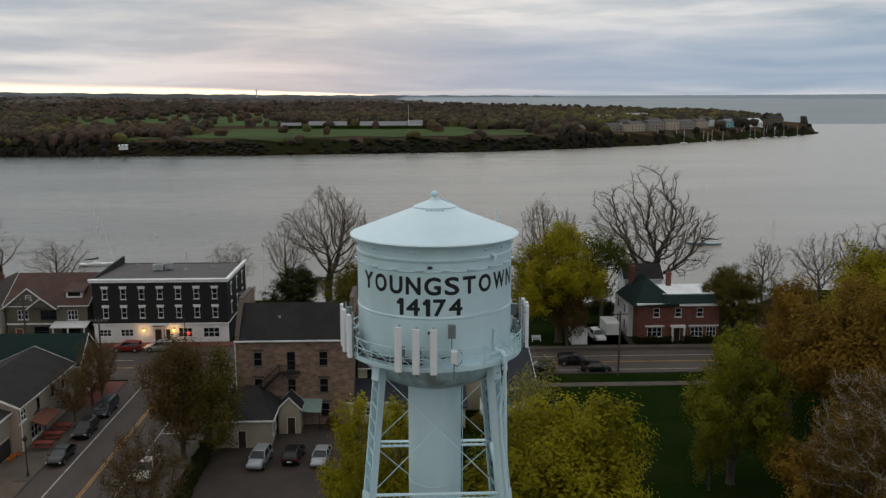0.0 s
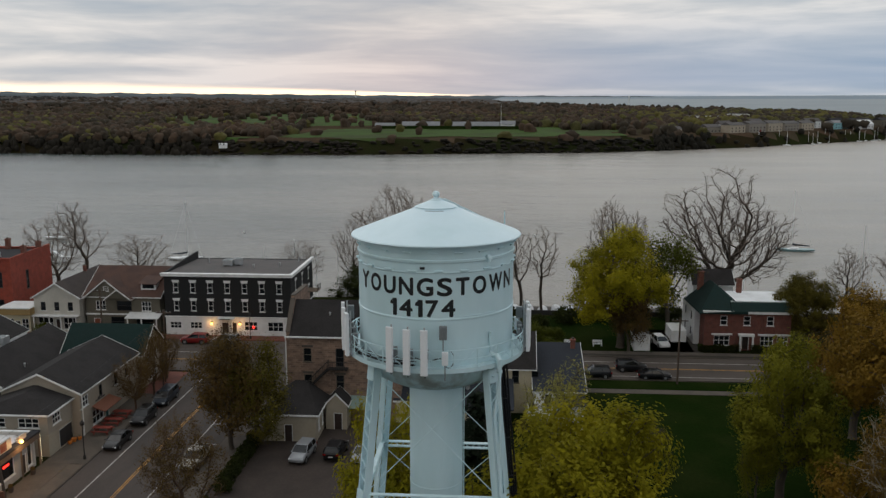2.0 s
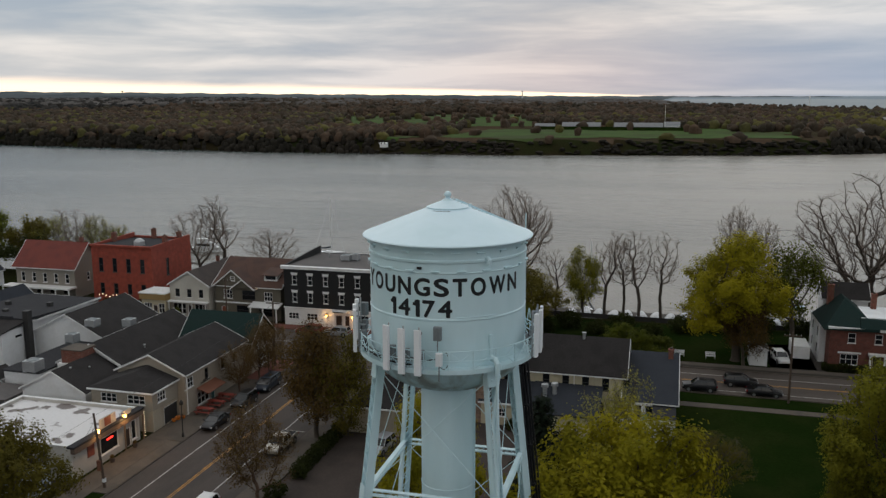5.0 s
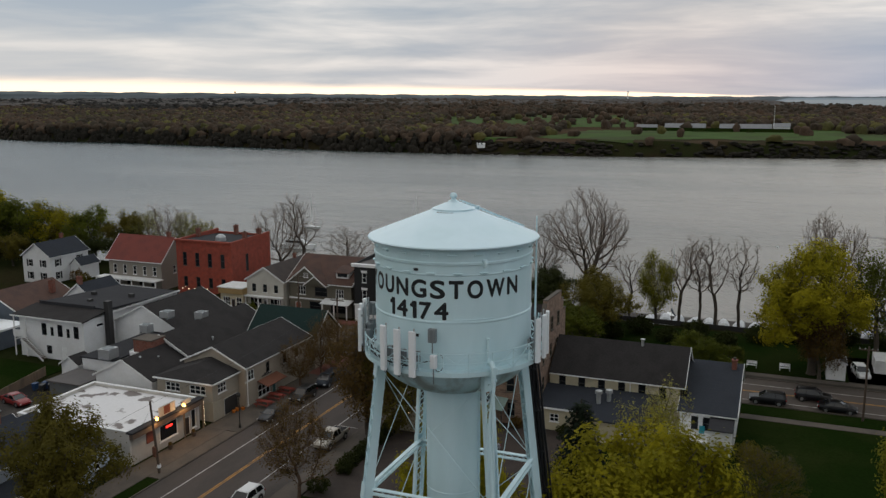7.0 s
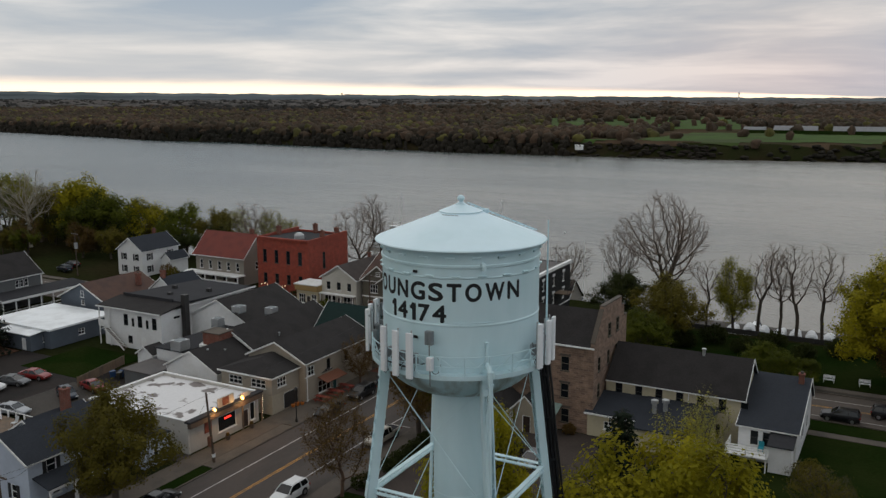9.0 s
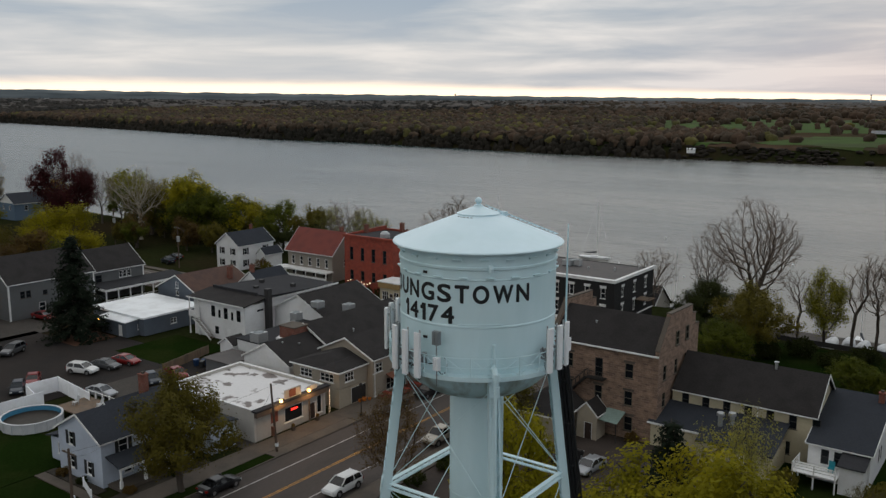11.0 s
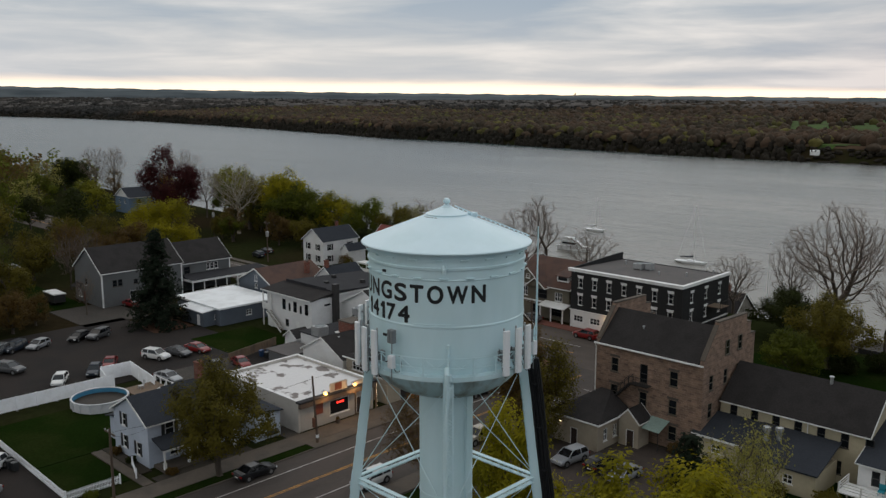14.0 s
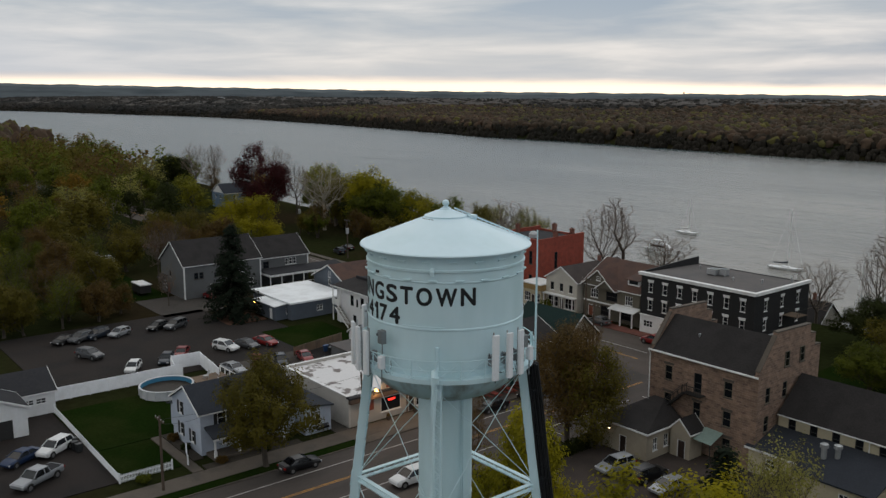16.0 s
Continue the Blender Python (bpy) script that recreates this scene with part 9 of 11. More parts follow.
CAR_SPECS = {
    "sedan": dict(L=4.7, body=[(-2.35, 0.45, 0.72, 0.72, 0.10), (-2.2, 0.28, 0.98, 0.86, 0.10), (-1.4, 0.24, 1.0, 0.90, 0.12), (0.9, 0.24, 0.94, 0.90, 0.12), (1.7, 0.26, 0.86, 0.88, 0.16), (2.2, 0.30, 0.72, 0.80, 0.16), (2.35, 0.4, 0.6, 0.66, 0.1)],
                  cab=[(-1.75, 0.95), (-0.95, 1.42), (0.25, 1.45), (1.15, 0.93)], wheels=(1.42, -1.38), r=0.33),
    "suv": dict(L=4.6, body=[(-2.3, 0.5, 0.95, 0.80, 0.08), (-2.2, 0.32, 1.12, 0.90, 0.08), (-1.2, 0.28, 1.12, 0.93, 0.10), (0.9, 0.28, 1.08, 0.93, 0.12), (1.65, 0.3, 1.0, 0.91, 0.16), (2.15, 0.34, 0.88, 0.84, 0.14), (2.3, 0.45, 0.72, 0.72, 0.1)],
                cab=[(-2.15, 1.08), (-1.85, 1.66), (0.2, 1.70), (1.1, 1.05)], wheels=(1.42, -1.40), r=0.37),
    "hatch": dict(L=4.1, body=[(-2.05, 0.45, 0.9, 0.76, 0.08), (-1.95, 0.28, 1.0, 0.85, 0.08), (-1.1, 0.25, 1.0, 0.87, 0.1), (0.8, 0.25, 0.95, 0.87, 0.12), (1.5, 0.27, 0.86, 0.85, 0.15), (1.95, 0.3, 0.74, 0.78, 0.14), (2.05, 0.4, 0.6, 0.66, 0.1)],
                  cab=[(-1.85, 0.96), (-1.45, 1.45), (0.15, 1.50), (1.05, 0.93)], wheels=(1.25, -1.25), r=0.32),
    "van": dict(L=5.0, body=[(-2.5, 0.45, 1.1, 0.86, 0.06), (-2.42, 0.3, 1.16, 0.96, 0.06), (-1.2, 0.28, 1.16, 0.97, 0.08), (1.2, 0.28, 1.1, 0.96, 0.1), (1.9, 0.3, 0.98, 0.93, 0.15), (2.4, 0.34, 0.8, 0.84, 0.14), (2.5, 0.45, 0.66, 0.7, 0.1)],
                cab=[(-2.4, 1.12), (-2.2, 1.74), (0.7, 1.76), (1.75, 1.04)], wheels=(1.55, -1.5), r=0.36),
    "pickup": dict(L=5.6, body=[(-2.8, 0.55, 1.08, 0.86, 0.05), (-2.75, 0.45, 1.12, 0.95, 0.05), (-0.9, 0.42, 1.12, 0.96, 0.06), (-0.85, 0.42, 1.12, 0.96, 0.1), (1.3, 0.42, 1.12, 0.95, 0.12), (2.1, 0.44, 1.06, 0.94, 0.15), (2.65, 0.46, 0.98, 0.90, 0.12), (2.8, 0.55, 0.85, 0.8, 0.1)],
                   cab=[(-0.95, 1.1), (-0.75, 1.78), (0.55, 1.80), (1.35, 1.1)], wheels=(1.85, -1.75), r=0.40),
}
CAR_MESH = {}


def car_meshes(kind):
    if kind in CAR_MESH:
        return CAR_MESH[kind]
    s = CAR_SPECS[kind]
    out = {}
    out["body"] = mesh_of(loft(s["body"]), "body", True, P_GREY)
    c = s["cab"]
    w0, w1 = s["body"][3][3] - 0.06, s["body"][3][3] - 0.24
    g = Geo()
    ring = [(c[0][0], c[0][1], w0), (c[1][0], c[1][1] - 0.07, w1), (c[2][0], c[2][1] - 0.07, w1), (c[3][0], c[3][1], w0)]
    g.add([(x, -w, z) for x, z, w in ring] + [(x, w, z) for x, z, w in ring], [(0, 1, 2, 3), (7, 6, 5, 4), (0, 4, 5, 1), (1, 5, 6, 2), (2, 6, 7, 3), (3, 7, 4, 0)])
    out["glasshouse"] = mesh_of(g, "glasshouse", False, M_CARGLASS)
    r = Geo()
    xa, xb, za, zb = c[1][0], c[2][0], c[1][1], c[2][1]
    r.hull8([(xa - 0.1, -w1 - 0.02, za - 0.08), (xb + 0.1, -w1 - 0.02, zb - 0.08), (xb + 0.1, w1 + 0.02, zb - 0.08), (xa - 0.1, w1 + 0.02, za - 0.08)], [(xa + 0.05, -w1 + 0.1, za), (xb - 0.05, -w1 + 0.1, zb), (xb - 0.05, w1 - 0.1, zb), (xa + 0.05, w1 - 0.1, za)])
    out["roof"] = mesh_of(r, "roof", False, P_GREY)
    xm = (c[1][0] + c[2][0]) / 2 - 0.1
    for sy, side in ((-1, "a"), (1, "b")):
        out["front_pillar_" + side] = mesh_of(Geo().bar((c[3][0], sy * w0, c[3][1]), (c[2][0] + 0.05, sy * (w1 + 0.01), c[2][1] - 0.06), 0.07), "pillar", False, P_GREY)
        out["rear_pillar_" + side] = mesh_of(Geo().bar((c[0][0], sy * w0, c[0][1]), (c[1][0] - 0.05, sy * (w1 + 0.01), c[1][1] - 0.06), 0.10), "pillar", False, P_GREY)
        out["door_pillar_" + side] = mesh_of(Geo().bar((xm, sy * (w0 + 0.01), c[0][1]), (xm, sy * (w1 + 0.01), c[1][1] - 0.06), 0.08), "pillar", False, P_GREY)
    R = s["r"]
    wy = s["body"][3][3]
    out["tyre"] = mesh_of(Geo().tube([(0, -0.11, 0), (0, 0.11, 0)], R, 18), "tyre", False, M_TYRE)
    out["rim"] = mesh_of(Geo().tube([(0, -0.125, 0), (0, 0.125, 0)], R * 0.62, 12), "rim", False, M_RIM)
    fx, fb = s["body"][-2], s["body"][1]
    for nm, x, w, z, m in (("headlight", fx[0] + 0.06, fx[3], fx[2] - 0.14, M_HEADLIGHT), ("tail_light", fb[0] - 0.06, fb[3], fb[2] - 0.2, M_TAIL)):
        out[nm] = mesh_of(Geo().box(-0.09, -0.17, -0.08, 0.09, 0.17, 0.08), nm, False, m)
    out["wheel_arch"] = mesh_of(Geo().tube([(0, -0.012, 0), (0, 0.012, 0)], R * 1.22, 18), "wheel_arch", False, M_DARKTRIM)
    out["mirror"] = mesh_of(Geo().box(-0.06, -0.11, -0.06, 0.06, 0.11, 0.07), "mirror", False, M_DARKTRIM)
    out["plate"] = mesh_of(Geo().box(-0.02, -0.25, -0.06, 0.02, 0.25, 0.06), "plate", False, M_TRIM)
    if kind == "pickup":
        b = Geo().box(-2.65, -0.82, 1.125, -1.05, 0.82, 1.135)
        out["bed_liner"] = mesh_of(b, "bed_liner", False, M_TARDARK)
    CAR_MESH[kind] = out
    return out


COLOURS = {"black_car_paint": "black", "white_car_paint": "white", "silver_car_paint": "silver", "grey_car_paint": "dark grey", "red_car_paint": "red", "blue_car_paint": "blue", "navy_car_paint": "dark blue", "beige_car_paint": "beige"}
NOUN = {"sedan": "sedan", "suv": "sport utility car", "hatch": "hatchback", "van": "minivan", "pickup": "pickup truck"}


def car(kind, x, y, deg, paint_m, where, z=0.04):
    """A parked vehicle; deg turns its nose from +x."""
    ms, s = car_meshes(kind), CAR_SPECS[kind]
    c = thing("pickup" if kind == "pickup" else "car", (x, y, z), f"{COLOURS[paint_m.name]} {NOUN[kind]} {where}", "truck" if kind == "pickup" else "car", "parked vehicles", turn=deg)

    def put(name, m, parent, paintable=False):
        o = piece(name, ms[name], parent, m)
        if paintable:
            o.material_slots[0].link = "OBJECT"
            o.material_slots[0].material = paint_m
        return o

    body = put("body", Matrix(), c, True)
    put("glasshouse", Matrix(), c)
    top = put("roof", Matrix(), c, True)
    for where_at in ("front", "rear", "door"):
        for side in "ab":
            put(f"{where_at}_pillar_{side}", Matrix(), top, True).name = "pillar"
    wy = s["body"][3][3] - 0.09
    for wx in s["wheels"]:
        for sy in (-1, 1):
            o = put("tyre", pose(wx, sy * wy, s["r"]), c)
            o.name = "wheel"
            put("wheel_arch", pose(wx, sy * (wy + 0.09), s["r"] + 0.02), c)
            put("rim", Matrix(), o)
    f, b = s["body"][-2], s["body"][1]
    for sy in (-1, 1):
        put("headlight", pose(f[0] + 0.02, sy * (f[3] - 0.18), f[2] - 0.16), c)
        put("tail_light", pose(b[0] - 0.06, sy * (b[3] - 0.16), b[2] - 0.22), c)
        put("mirror", pose(s["cab"][3][0] - 0.15, sy * (wy + 0.19), s["cab"][3][1] + 0.08), c)
    put("plate", pose(s["body"][0][0] - 0.01, 0, s["body"][0][1] + 0.15), c)
    if kind == "pickup":
        put("bed_liner", Matrix(), c)
    return c


# street, west side
car("sedan", -38.7, 95.2, -90, P_BLACK, "at the kerb by the tan shop")
car("suv", -38.7, 102.6, -90, P_BLACK, "at the kerb by the tan shop")
car("van", -38.7, 109.6, -90, P_NAVY, "at the kerb near the corner")
car("sedan", -38.7, 66.6, 90, P_BLACK, "at the kerb before the blue cottage")
car("suv", -48.3, 74.2, 0, P_BLACK, "in the drive beside the bar", 0.06)
# street, east side
car("pickup", -27.9, 90.8, -90, P_BEIGE, "at the kerb across from the shops")
car("suv", -28.2, 73.9, -90, P_WHITE, "at the kerb below the tower")
# yard behind the stone building
car("suv", -16.5, 93.1, -97, P_SILVER, "in the yard behind the stone building")
car("suv", -12.9, 94.2, 85, P_BLACK, "in the yard behind the stone building")
car("sedan", -9.8, 93.6, -95, P_SILVER, "in the yard behind the stone building")
# main road
car("suv", 19.0, 123.6, 180, P_BLACK, "along the main road", 0.05)
car("sedan", 27.4, 123.6, 0, P_BLACK, "along the main road", 0.05)
car("suv", 24.6, 127.0, 0, P_BLACK, "on the main road", 0.05)
car("suv", -44.4, 136.6, 180, P_RED, "before the black building", 0.05)
car("suv", -39.3, 136.6, 180, P_SILVER, "before the black building", 0.05)
car("suv", 31.2, 140.2, -80, P_WHITE, "in the drive of the brick house")
car("pickup", 62.0, 143.0, 0, P_RED, "beside the road past the brick house")
car("sedan", -58.5, 139.2, 180, P_GREY, "under the porch of the olive house", 0.16)
car("suv", -148.5, 141.5, 170, P_NAVY, "along the far road")
car("sedan", -152.0, 146.5, 170, P_BLACK, "along the far road")
car("sedan", -196.0, 187.0, 150, P_NAVY, "along the far road", 0.0)
# parking lot
for k, (kind, x, y, d, p) in enumerate((("suv", -85.6, 80.0, 20, P_WHITE), ("sedan", -85.0, 83.4, 15, P_GREY), ("sedan", -84.6, 86.6, 12, P_RED), ("hatch", -104.8, 76.2, -60, P_BLACK), ("suv", -103.6, 79.0, -62, P_GREY),
                                     ("sedan", -106.0, 61.0, -60, P_BLACK), ("suv", -105.4, 63.4, -60, P_GREY), ("suv", -105.8, 66.2, -62, P_NAVY), ("hatch", -104.8, 69.6, -60, P_SILVER), ("suv", -94.8, 61.6, 25, P_GREY),
                                     ("hatch", -84.4, 64.6, -35, P_WHITE), ("hatch", -85.2, 70.0, -35, P_NAVY), ("sedan", -87.0, 73.2, -35, P_RED))):
    car(kind, x, y, d, p, "in the parking lot")
for kind, x, y, d, p in (("hatch", -73.6, 83.4, -20, P_NAVY), ("sedan", -73.0, 87.2, -12, P_RED), ("sedan", -74.6, 76.0, 10, P_SILVER)):
    car(kind, x, y, d, p, "in the gravel back lot")
for kind, x, y, d, p in (("sedan", -175, 91, 20, P_WHITE), ("suv", -180.5, 89, 15, P_SILVER), ("sedan", -187, 106.5, 80, P_RED), ("suv", -204, 133.2, 175, P_NAVY), ("sedan", -249, 96, 30, P_WHITE)):
    car(kind, x, y, d, p, "in the wooded back streets", 0.0)
car("sedan", -120.8, 93.8, 10, P_RED, "by the grey house")
for kind, x, y, d, p in (("pickup", -52.8, 43.2, -60, P_SILVER), ("sedan", -59.6, 43.2, -60, P_BLUE), ("suv", -60.0, 46.9, -55, P_WHITE), ("sedan", -65.5, 38.0, -50, P_SILVER)):
    car(kind, x, y, d, p, "in the garage court")

# ---- planting ----
# bare trees along the bluff
tree("bare", 47.5, 163.5, 28.0, label="great bare tree with wide spreading limbs on the bluff", z=-0.5, wide=1.28, seed=82, turn=120)
tree("bare", 27.5, 170, 23, label="bare grey tree on the bluff edge", z=-1.5, wide=0.75, seed=139)
tree("bare", -15.5, 169, 24.5, label="tall bare tree with fine twigs on the bluff", z=-0.8, wide=0.95, seed=152)
tree("smallbare", -24.0, 171, 17.5, label="bare tree with fine twigs on the bluff", z=-1, wide=0.75, seed=2)
tree("smallbare", -35.0, 172, 14.5, label="bare tree behind the black building", z=-2.5, wide=1.0, seed=1)
tree("smallbare", -68.0, 172, 15.5, label="bare rounded tree behind the gabled shop", z=-2.5, wide=1.25, seed=3)
tree("smallbare", -87.0, 174, 19.5, label="bare tree behind the red building", z=-3, wide=1.0, seed=1)
tree("tallbare", -79.0, 171, 21.5, label="slender bare tree behind the red building", z=-2, wide=1.2, seed=1)
tree("smallbare", -121.0, 176, 17, label="bare tree toward the river", z=-2, wide=1.0, seed=2)
for k, (x, y, h) in enumerate(((3.0, 164, 18.5), (6.4, 165, 17.5), (9.0, 164, 18.5), (13.2, 166, 18.5), (-6.5, 168, 14))):
    tree("tallbare", x, y, h, label="slender bare tree leaning over the boat yard", z=-2.5, wide=1.1, seed=1 + k % 2)
for x, y, h in ((82, 168, 17), (91, 170, 18.5), (99, 168, 18.0), (108, 172, 19), (118, 170, 17), (74, 176, 14)):
    tree("smallbare", x, y, h, label="bare tree along the river bank", z=-3, seed=1 + int(x) % 3)
# leafy trees near the road and river
tree("round", 24.6, 139.0, 20.8, L_YELLOW, "large yellow-green maple beside the main road", wide=1.16, seed=1)
tree("oval", 33.6, 148.0, 18.5, L_GREEN, "green tree behind the maple", wide=0.9, seed=2)
tree("column", 25.6, 136.6, 13.5, L_BROWN, "brown budding tree beneath the maple", wide=1.0, seed=1)
tree("column", -0.5, 160.5, 14.0, L_SPRING, "young spring green tree on the bluff", wide=0.95, seed=1)
tree("dense", -20.5, 161.0, 9.5, L_DARK, "dark evergreen mass behind the stone building", wide=1.6, seed=1)
tree("dense", -10.5, 139.5, 8.0, L_GREEN, "low green tree behind the long roof", wide=1.5, seed=2)
tree("dense", -8.5, 148.0, 12.5, L_OLIVE, "dark olive tree mass above the bluff", wide=1.25, seed=1, turn=50)
tree("dense", 8.5, 137.5, 5.6, L_GREEN, "low green tree beside the main road", wide=1.7, seed=1)
tree("dense", 13.6, 136.0, 4.2, L_GREEN, "low green shrub tree beside the main road", wide=1.6, seed=2)
tree("round", 54.5, 141.5, 13.0, L_OLIVE, "olive green tree beside the brick house", wide=1.15, seed=2)
tree("budding", 61.0, 140.5, 11.0, L_OLIVE, "olive budding tree by the road", wide=1.1, seed=2)
# trees by the tower and the lawn
tree("round", 10.6, 64.4, 18.9, L_YELLOW, "yellow-green maple below the tower", wide=1.08, seed=2)
tree("round", -3.0, 66.0, 18.3, L_YELLOW, "yellow-green maple behind the tower legs", wide=0.70, seed=1)
tree("budding", 11.2, 77.2, 18.4, L_PALE, "pale budding tree behind the maples", wide=0.72, seed=2)
tree("budding", 19.5, 89.5, 8.0, L_OLIVE, "sparse olive tree at the lawn's edge", wide=1.4, seed=1)
tree("spruce", 3.2, 82.6, 12.4, L_NEEDLE, "small dark spruce behind the maples", wide=1.5, seed=1)
tree("column", -25.0, 94.6, 15.6, L_BROWN, "reddish brown budding tree at the yard's edge", wide=1.12, seed=2)
tree("column", -22.7, 96.0, 13.6, L_OLIVE, "olive budding tree at the yard's edge", wide=1.12, seed=1)
M_REDTWIG = mat("reddish_twigs", (0.10, 0.06, 0.04), rough=0.95, grain=(0.2, 3))
tree("budding", -23.9, 77.0, 11.0, L_BROWN, "street tree with reddish brown buds", wide=1.15, seed=1, bark=M_REDTWIG)
tree("smallbare", -26.0, 100.0, 8.5, label="small bare street tree with reddish twigs", wide=1.0, seed=2, bark=MATS["reddish_twigs"])
for x, y, h in ((-41.2, 106, 8.5), (-41.0, 111.5, 10.0), (-41.6, 117.0, 8.5)):
    tree("budding", x, y, h, L_BROWN, "brown budding street tree by the shops", wide=0.95, seed=2, bark=M_REDTWIG)
tree("dense", -41.4, 63.9, 13.8, L_OLIVE, "olive green street tree before the blue cottage", wide=0.98, seed=1)
# large orange-green trees on the lawn
tree("round", 33.4, 86.2, 17.6, L_SPRING, "broad green tree with new leaves on the lawn", wide=0.94, seed=1)
tree("column", 30.6, 84.6, 10.5, L_SPRING, "green tree on the lawn", wide=0.7, seed=1)
tree("round", 45.5, 82.0, 24.0, L_ORANGE, "large orange-tinted tree on the lawn", wide=0.9, seed=2)
tree("budding", 40.0, 68.0, 20.0, L_BROWN, "brown budding tree with pale limbs", wide=1.1, seed=1, bark=M_PALEBARK)
tree("dense", 37.5, 72.5, 14.0, L_ORANGE, "orange-tinted tree on the lawn", wide=1.0, seed=2)
tree("round", 47.0, 103.0, 19.0, L_ORANGE, "orange-tinted tree behind the green one on the lawn", wide=0.92, seed=1, turn=140)
tree("dense", 57.5, 109.0, 18.0, L_YELLOW, "tall yellow-green tree on the lawn", wide=1.2, seed=1)
tree("round", 55.0, 97.0, 20.5, L_ORANGE, "orange-tinted tree on the lawn", wide=1.0, seed=1)
tree("dense", 66.0, 119.0, 20.5, L_YELLOW, "tall yellow-green tree by the main road", wide=1.1, seed=2)
tree("round", 74.0, 128.0, 19.0, L_OLIVE, "olive tree by the main road", wide=1.1, seed=2)
# west side
tree("spruce", -104.2, 90.3, 17.8, L_NEEDLE, "tall dark spruce by the parking lot", wide=1.45, seed=2)
tree("spruce", -109.5, 94.8, 5.5, L_NEEDLE, "slim dark young spruce", wide=0.6, seed=1)
tree("dense", -164.0, 124.5, 16.0, L_YELLOW, "rounded yellow-green tree behind the grey house", wide=1.55, seed=2)
tree("dense", -209.0, 151.0, 27.5, L_PURPLE, "large dark purple beech", wide=1.02, seed=3)
tree("smallbare", -186.0, 160.0, 22.0, label="pale-limbed bare sycamore by the road", wide=1.15, seed=2, bark=M_PALEBARK)
tree("mid", -191.0, 167.0, 17.0, L_OLIVE, "olive tree behind the sycamore", wide=1.0, seed=2)
for k, (x, y, h, leaf, w) in enumerate(((-170, 166, 17, L_GREEN, 1.2), (-160, 169, 16, L_GREEN, 1.3), (-149, 169, 15.5, L_YELLOW, 1.2), (-176, 170, 21, L_YELLOW, 1.0), (-140, 172, 15, L_GREEN, 1.1), (-133, 175, 13, L_OLIVE, 1.0))):
    tree("mid", x, y, h, leaf, "green tree along the river road", wide=w, seed=1 + k % 2)
for k in range(16):
    x, y = -192 + k * 4.3, 168.5 + 4 * math.sin(k * 1.9)
    tree(("column", "mid")[k % 2], x, y, 8.5 + 2.5 * math.sin(k * 2.7), (L_GREEN, L_DARK, L_OLIVE, L_DARK)[k % 4], "low green tree filling the bank above the river", wide=1.25, seed=1 + k % 2)
for k, (x, y, h) in enumerate(((-182, 152, 9), (-174, 150, 8), (-160, 156, 10), (-152, 158, 9), (-168, 112, 9), (-175, 104, 10), (-182, 116, 11), (-150, 128, 6))):
    tree("mid", x, y, h, (L_OLIVE, L_GREEN, L_BROWN)[k % 3], "budding tree along the road past the grey house", wide=1.1, seed=1 + k % 2)
for x, y, h in ((-128, 177, 14), (-110, 176, 12), (-116, 178, 14)):
    tree("budding", x, y, h, L_PALE, "pale budding tree near the river", z=-1, wide=1.1, seed=1)
for k, (x, y, h, leaf) in enumerate(((-121, 66, 9, L_OLIVE), (-126, 58, 10, L_GREEN), (-116, 54, 11, L_OLIVE), (-133, 70, 8, L_OLIVE), (-120, 75, 6.5, L_BROWN), (-140, 62, 12, L_GREEN), (-150, 75, 12, L_OLIVE))):
    tree("budding" if k % 2 else "mid", x, y, h, leaf, "tree at the edge of the parking lot", wide=1.2, seed=1 + k % 2)
for k, (x, y, h, leaf) in enumerate(((-115.5, 57.0, 9.5, L_OLIVE), (-116.0, 63.5, 10.5, L_GREEN), (-117.0, 70.0, 8.5, L_BROWN), (-124, 50, 12, L_GREEN), (-131, 54, 13, L_OLIVE), (-128, 65, 11.5, L_BROWN), (-136, 76, 11, L_OLIVE), (-141, 70, 13, L_BROWN), (-146, 66, 12, L_GREEN),
                                    (-156, 82, 12, L_GREEN), (-160, 90, 12, L_OLIVE), (-163, 72, 13, L_BROWN), (-158, 60, 13, L_DARK), (-166, 100, 12, L_BROWN), (-150, 50, 13, L_OLIVE), (-168, 108, 13, L_OLIVE), (-155, 104, 11, L_BROWN), (-147, 112, 11, L_GREEN), (-160, 114, 12, L_BROWN))):
    tree(("column", "budding", "mid", "column")[k % 4], x, y, h, leaf, "budding tree between the parking lot and the back streets", wide=1.25, seed=1 + k % 2)
tree("smallbare", -120.5, 84.5, 8.5, label="small bare tree by the gravel drive", seed=2, wide=0.7)
tree("smallbare", -145, 92, 12, label="bare tree on the lawn by the grey house", seed=1, wide=0.8)
tree("smallbare", -150, 98, 12.5, label="bare tree on the lawn by the grey house", seed=3, wide=0.8)
rng = random.Random(5)
kinds = (("light", L_GREEN), ("light", L_OLIVE), ("light", L_SPRING), ("lightbud", L_BROWN), ("light", L_DARK), ("light", L_OLIVE), ("lightbud", L_OLIVE), ("lightbud", L_BROWN), ("light", L_ORANGE), ("light", L_SPRING), ("lightbud", L_PALE), ("light", L_DARK), ("light", L_GREEN))
NAMES = {id(L_SPRING): "spring green", id(L_GREEN): "fresh green", id(L_OLIVE): "olive", id(L_YELLOW): "yellow-green", id(L_BROWN): "brown budding", id(L_DARK): "dark green", id(L_PALE): "pale budding", id(L_ORANGE): "orange-tinted", id(L_NEEDLE): "dark evergreen"}
count = 0
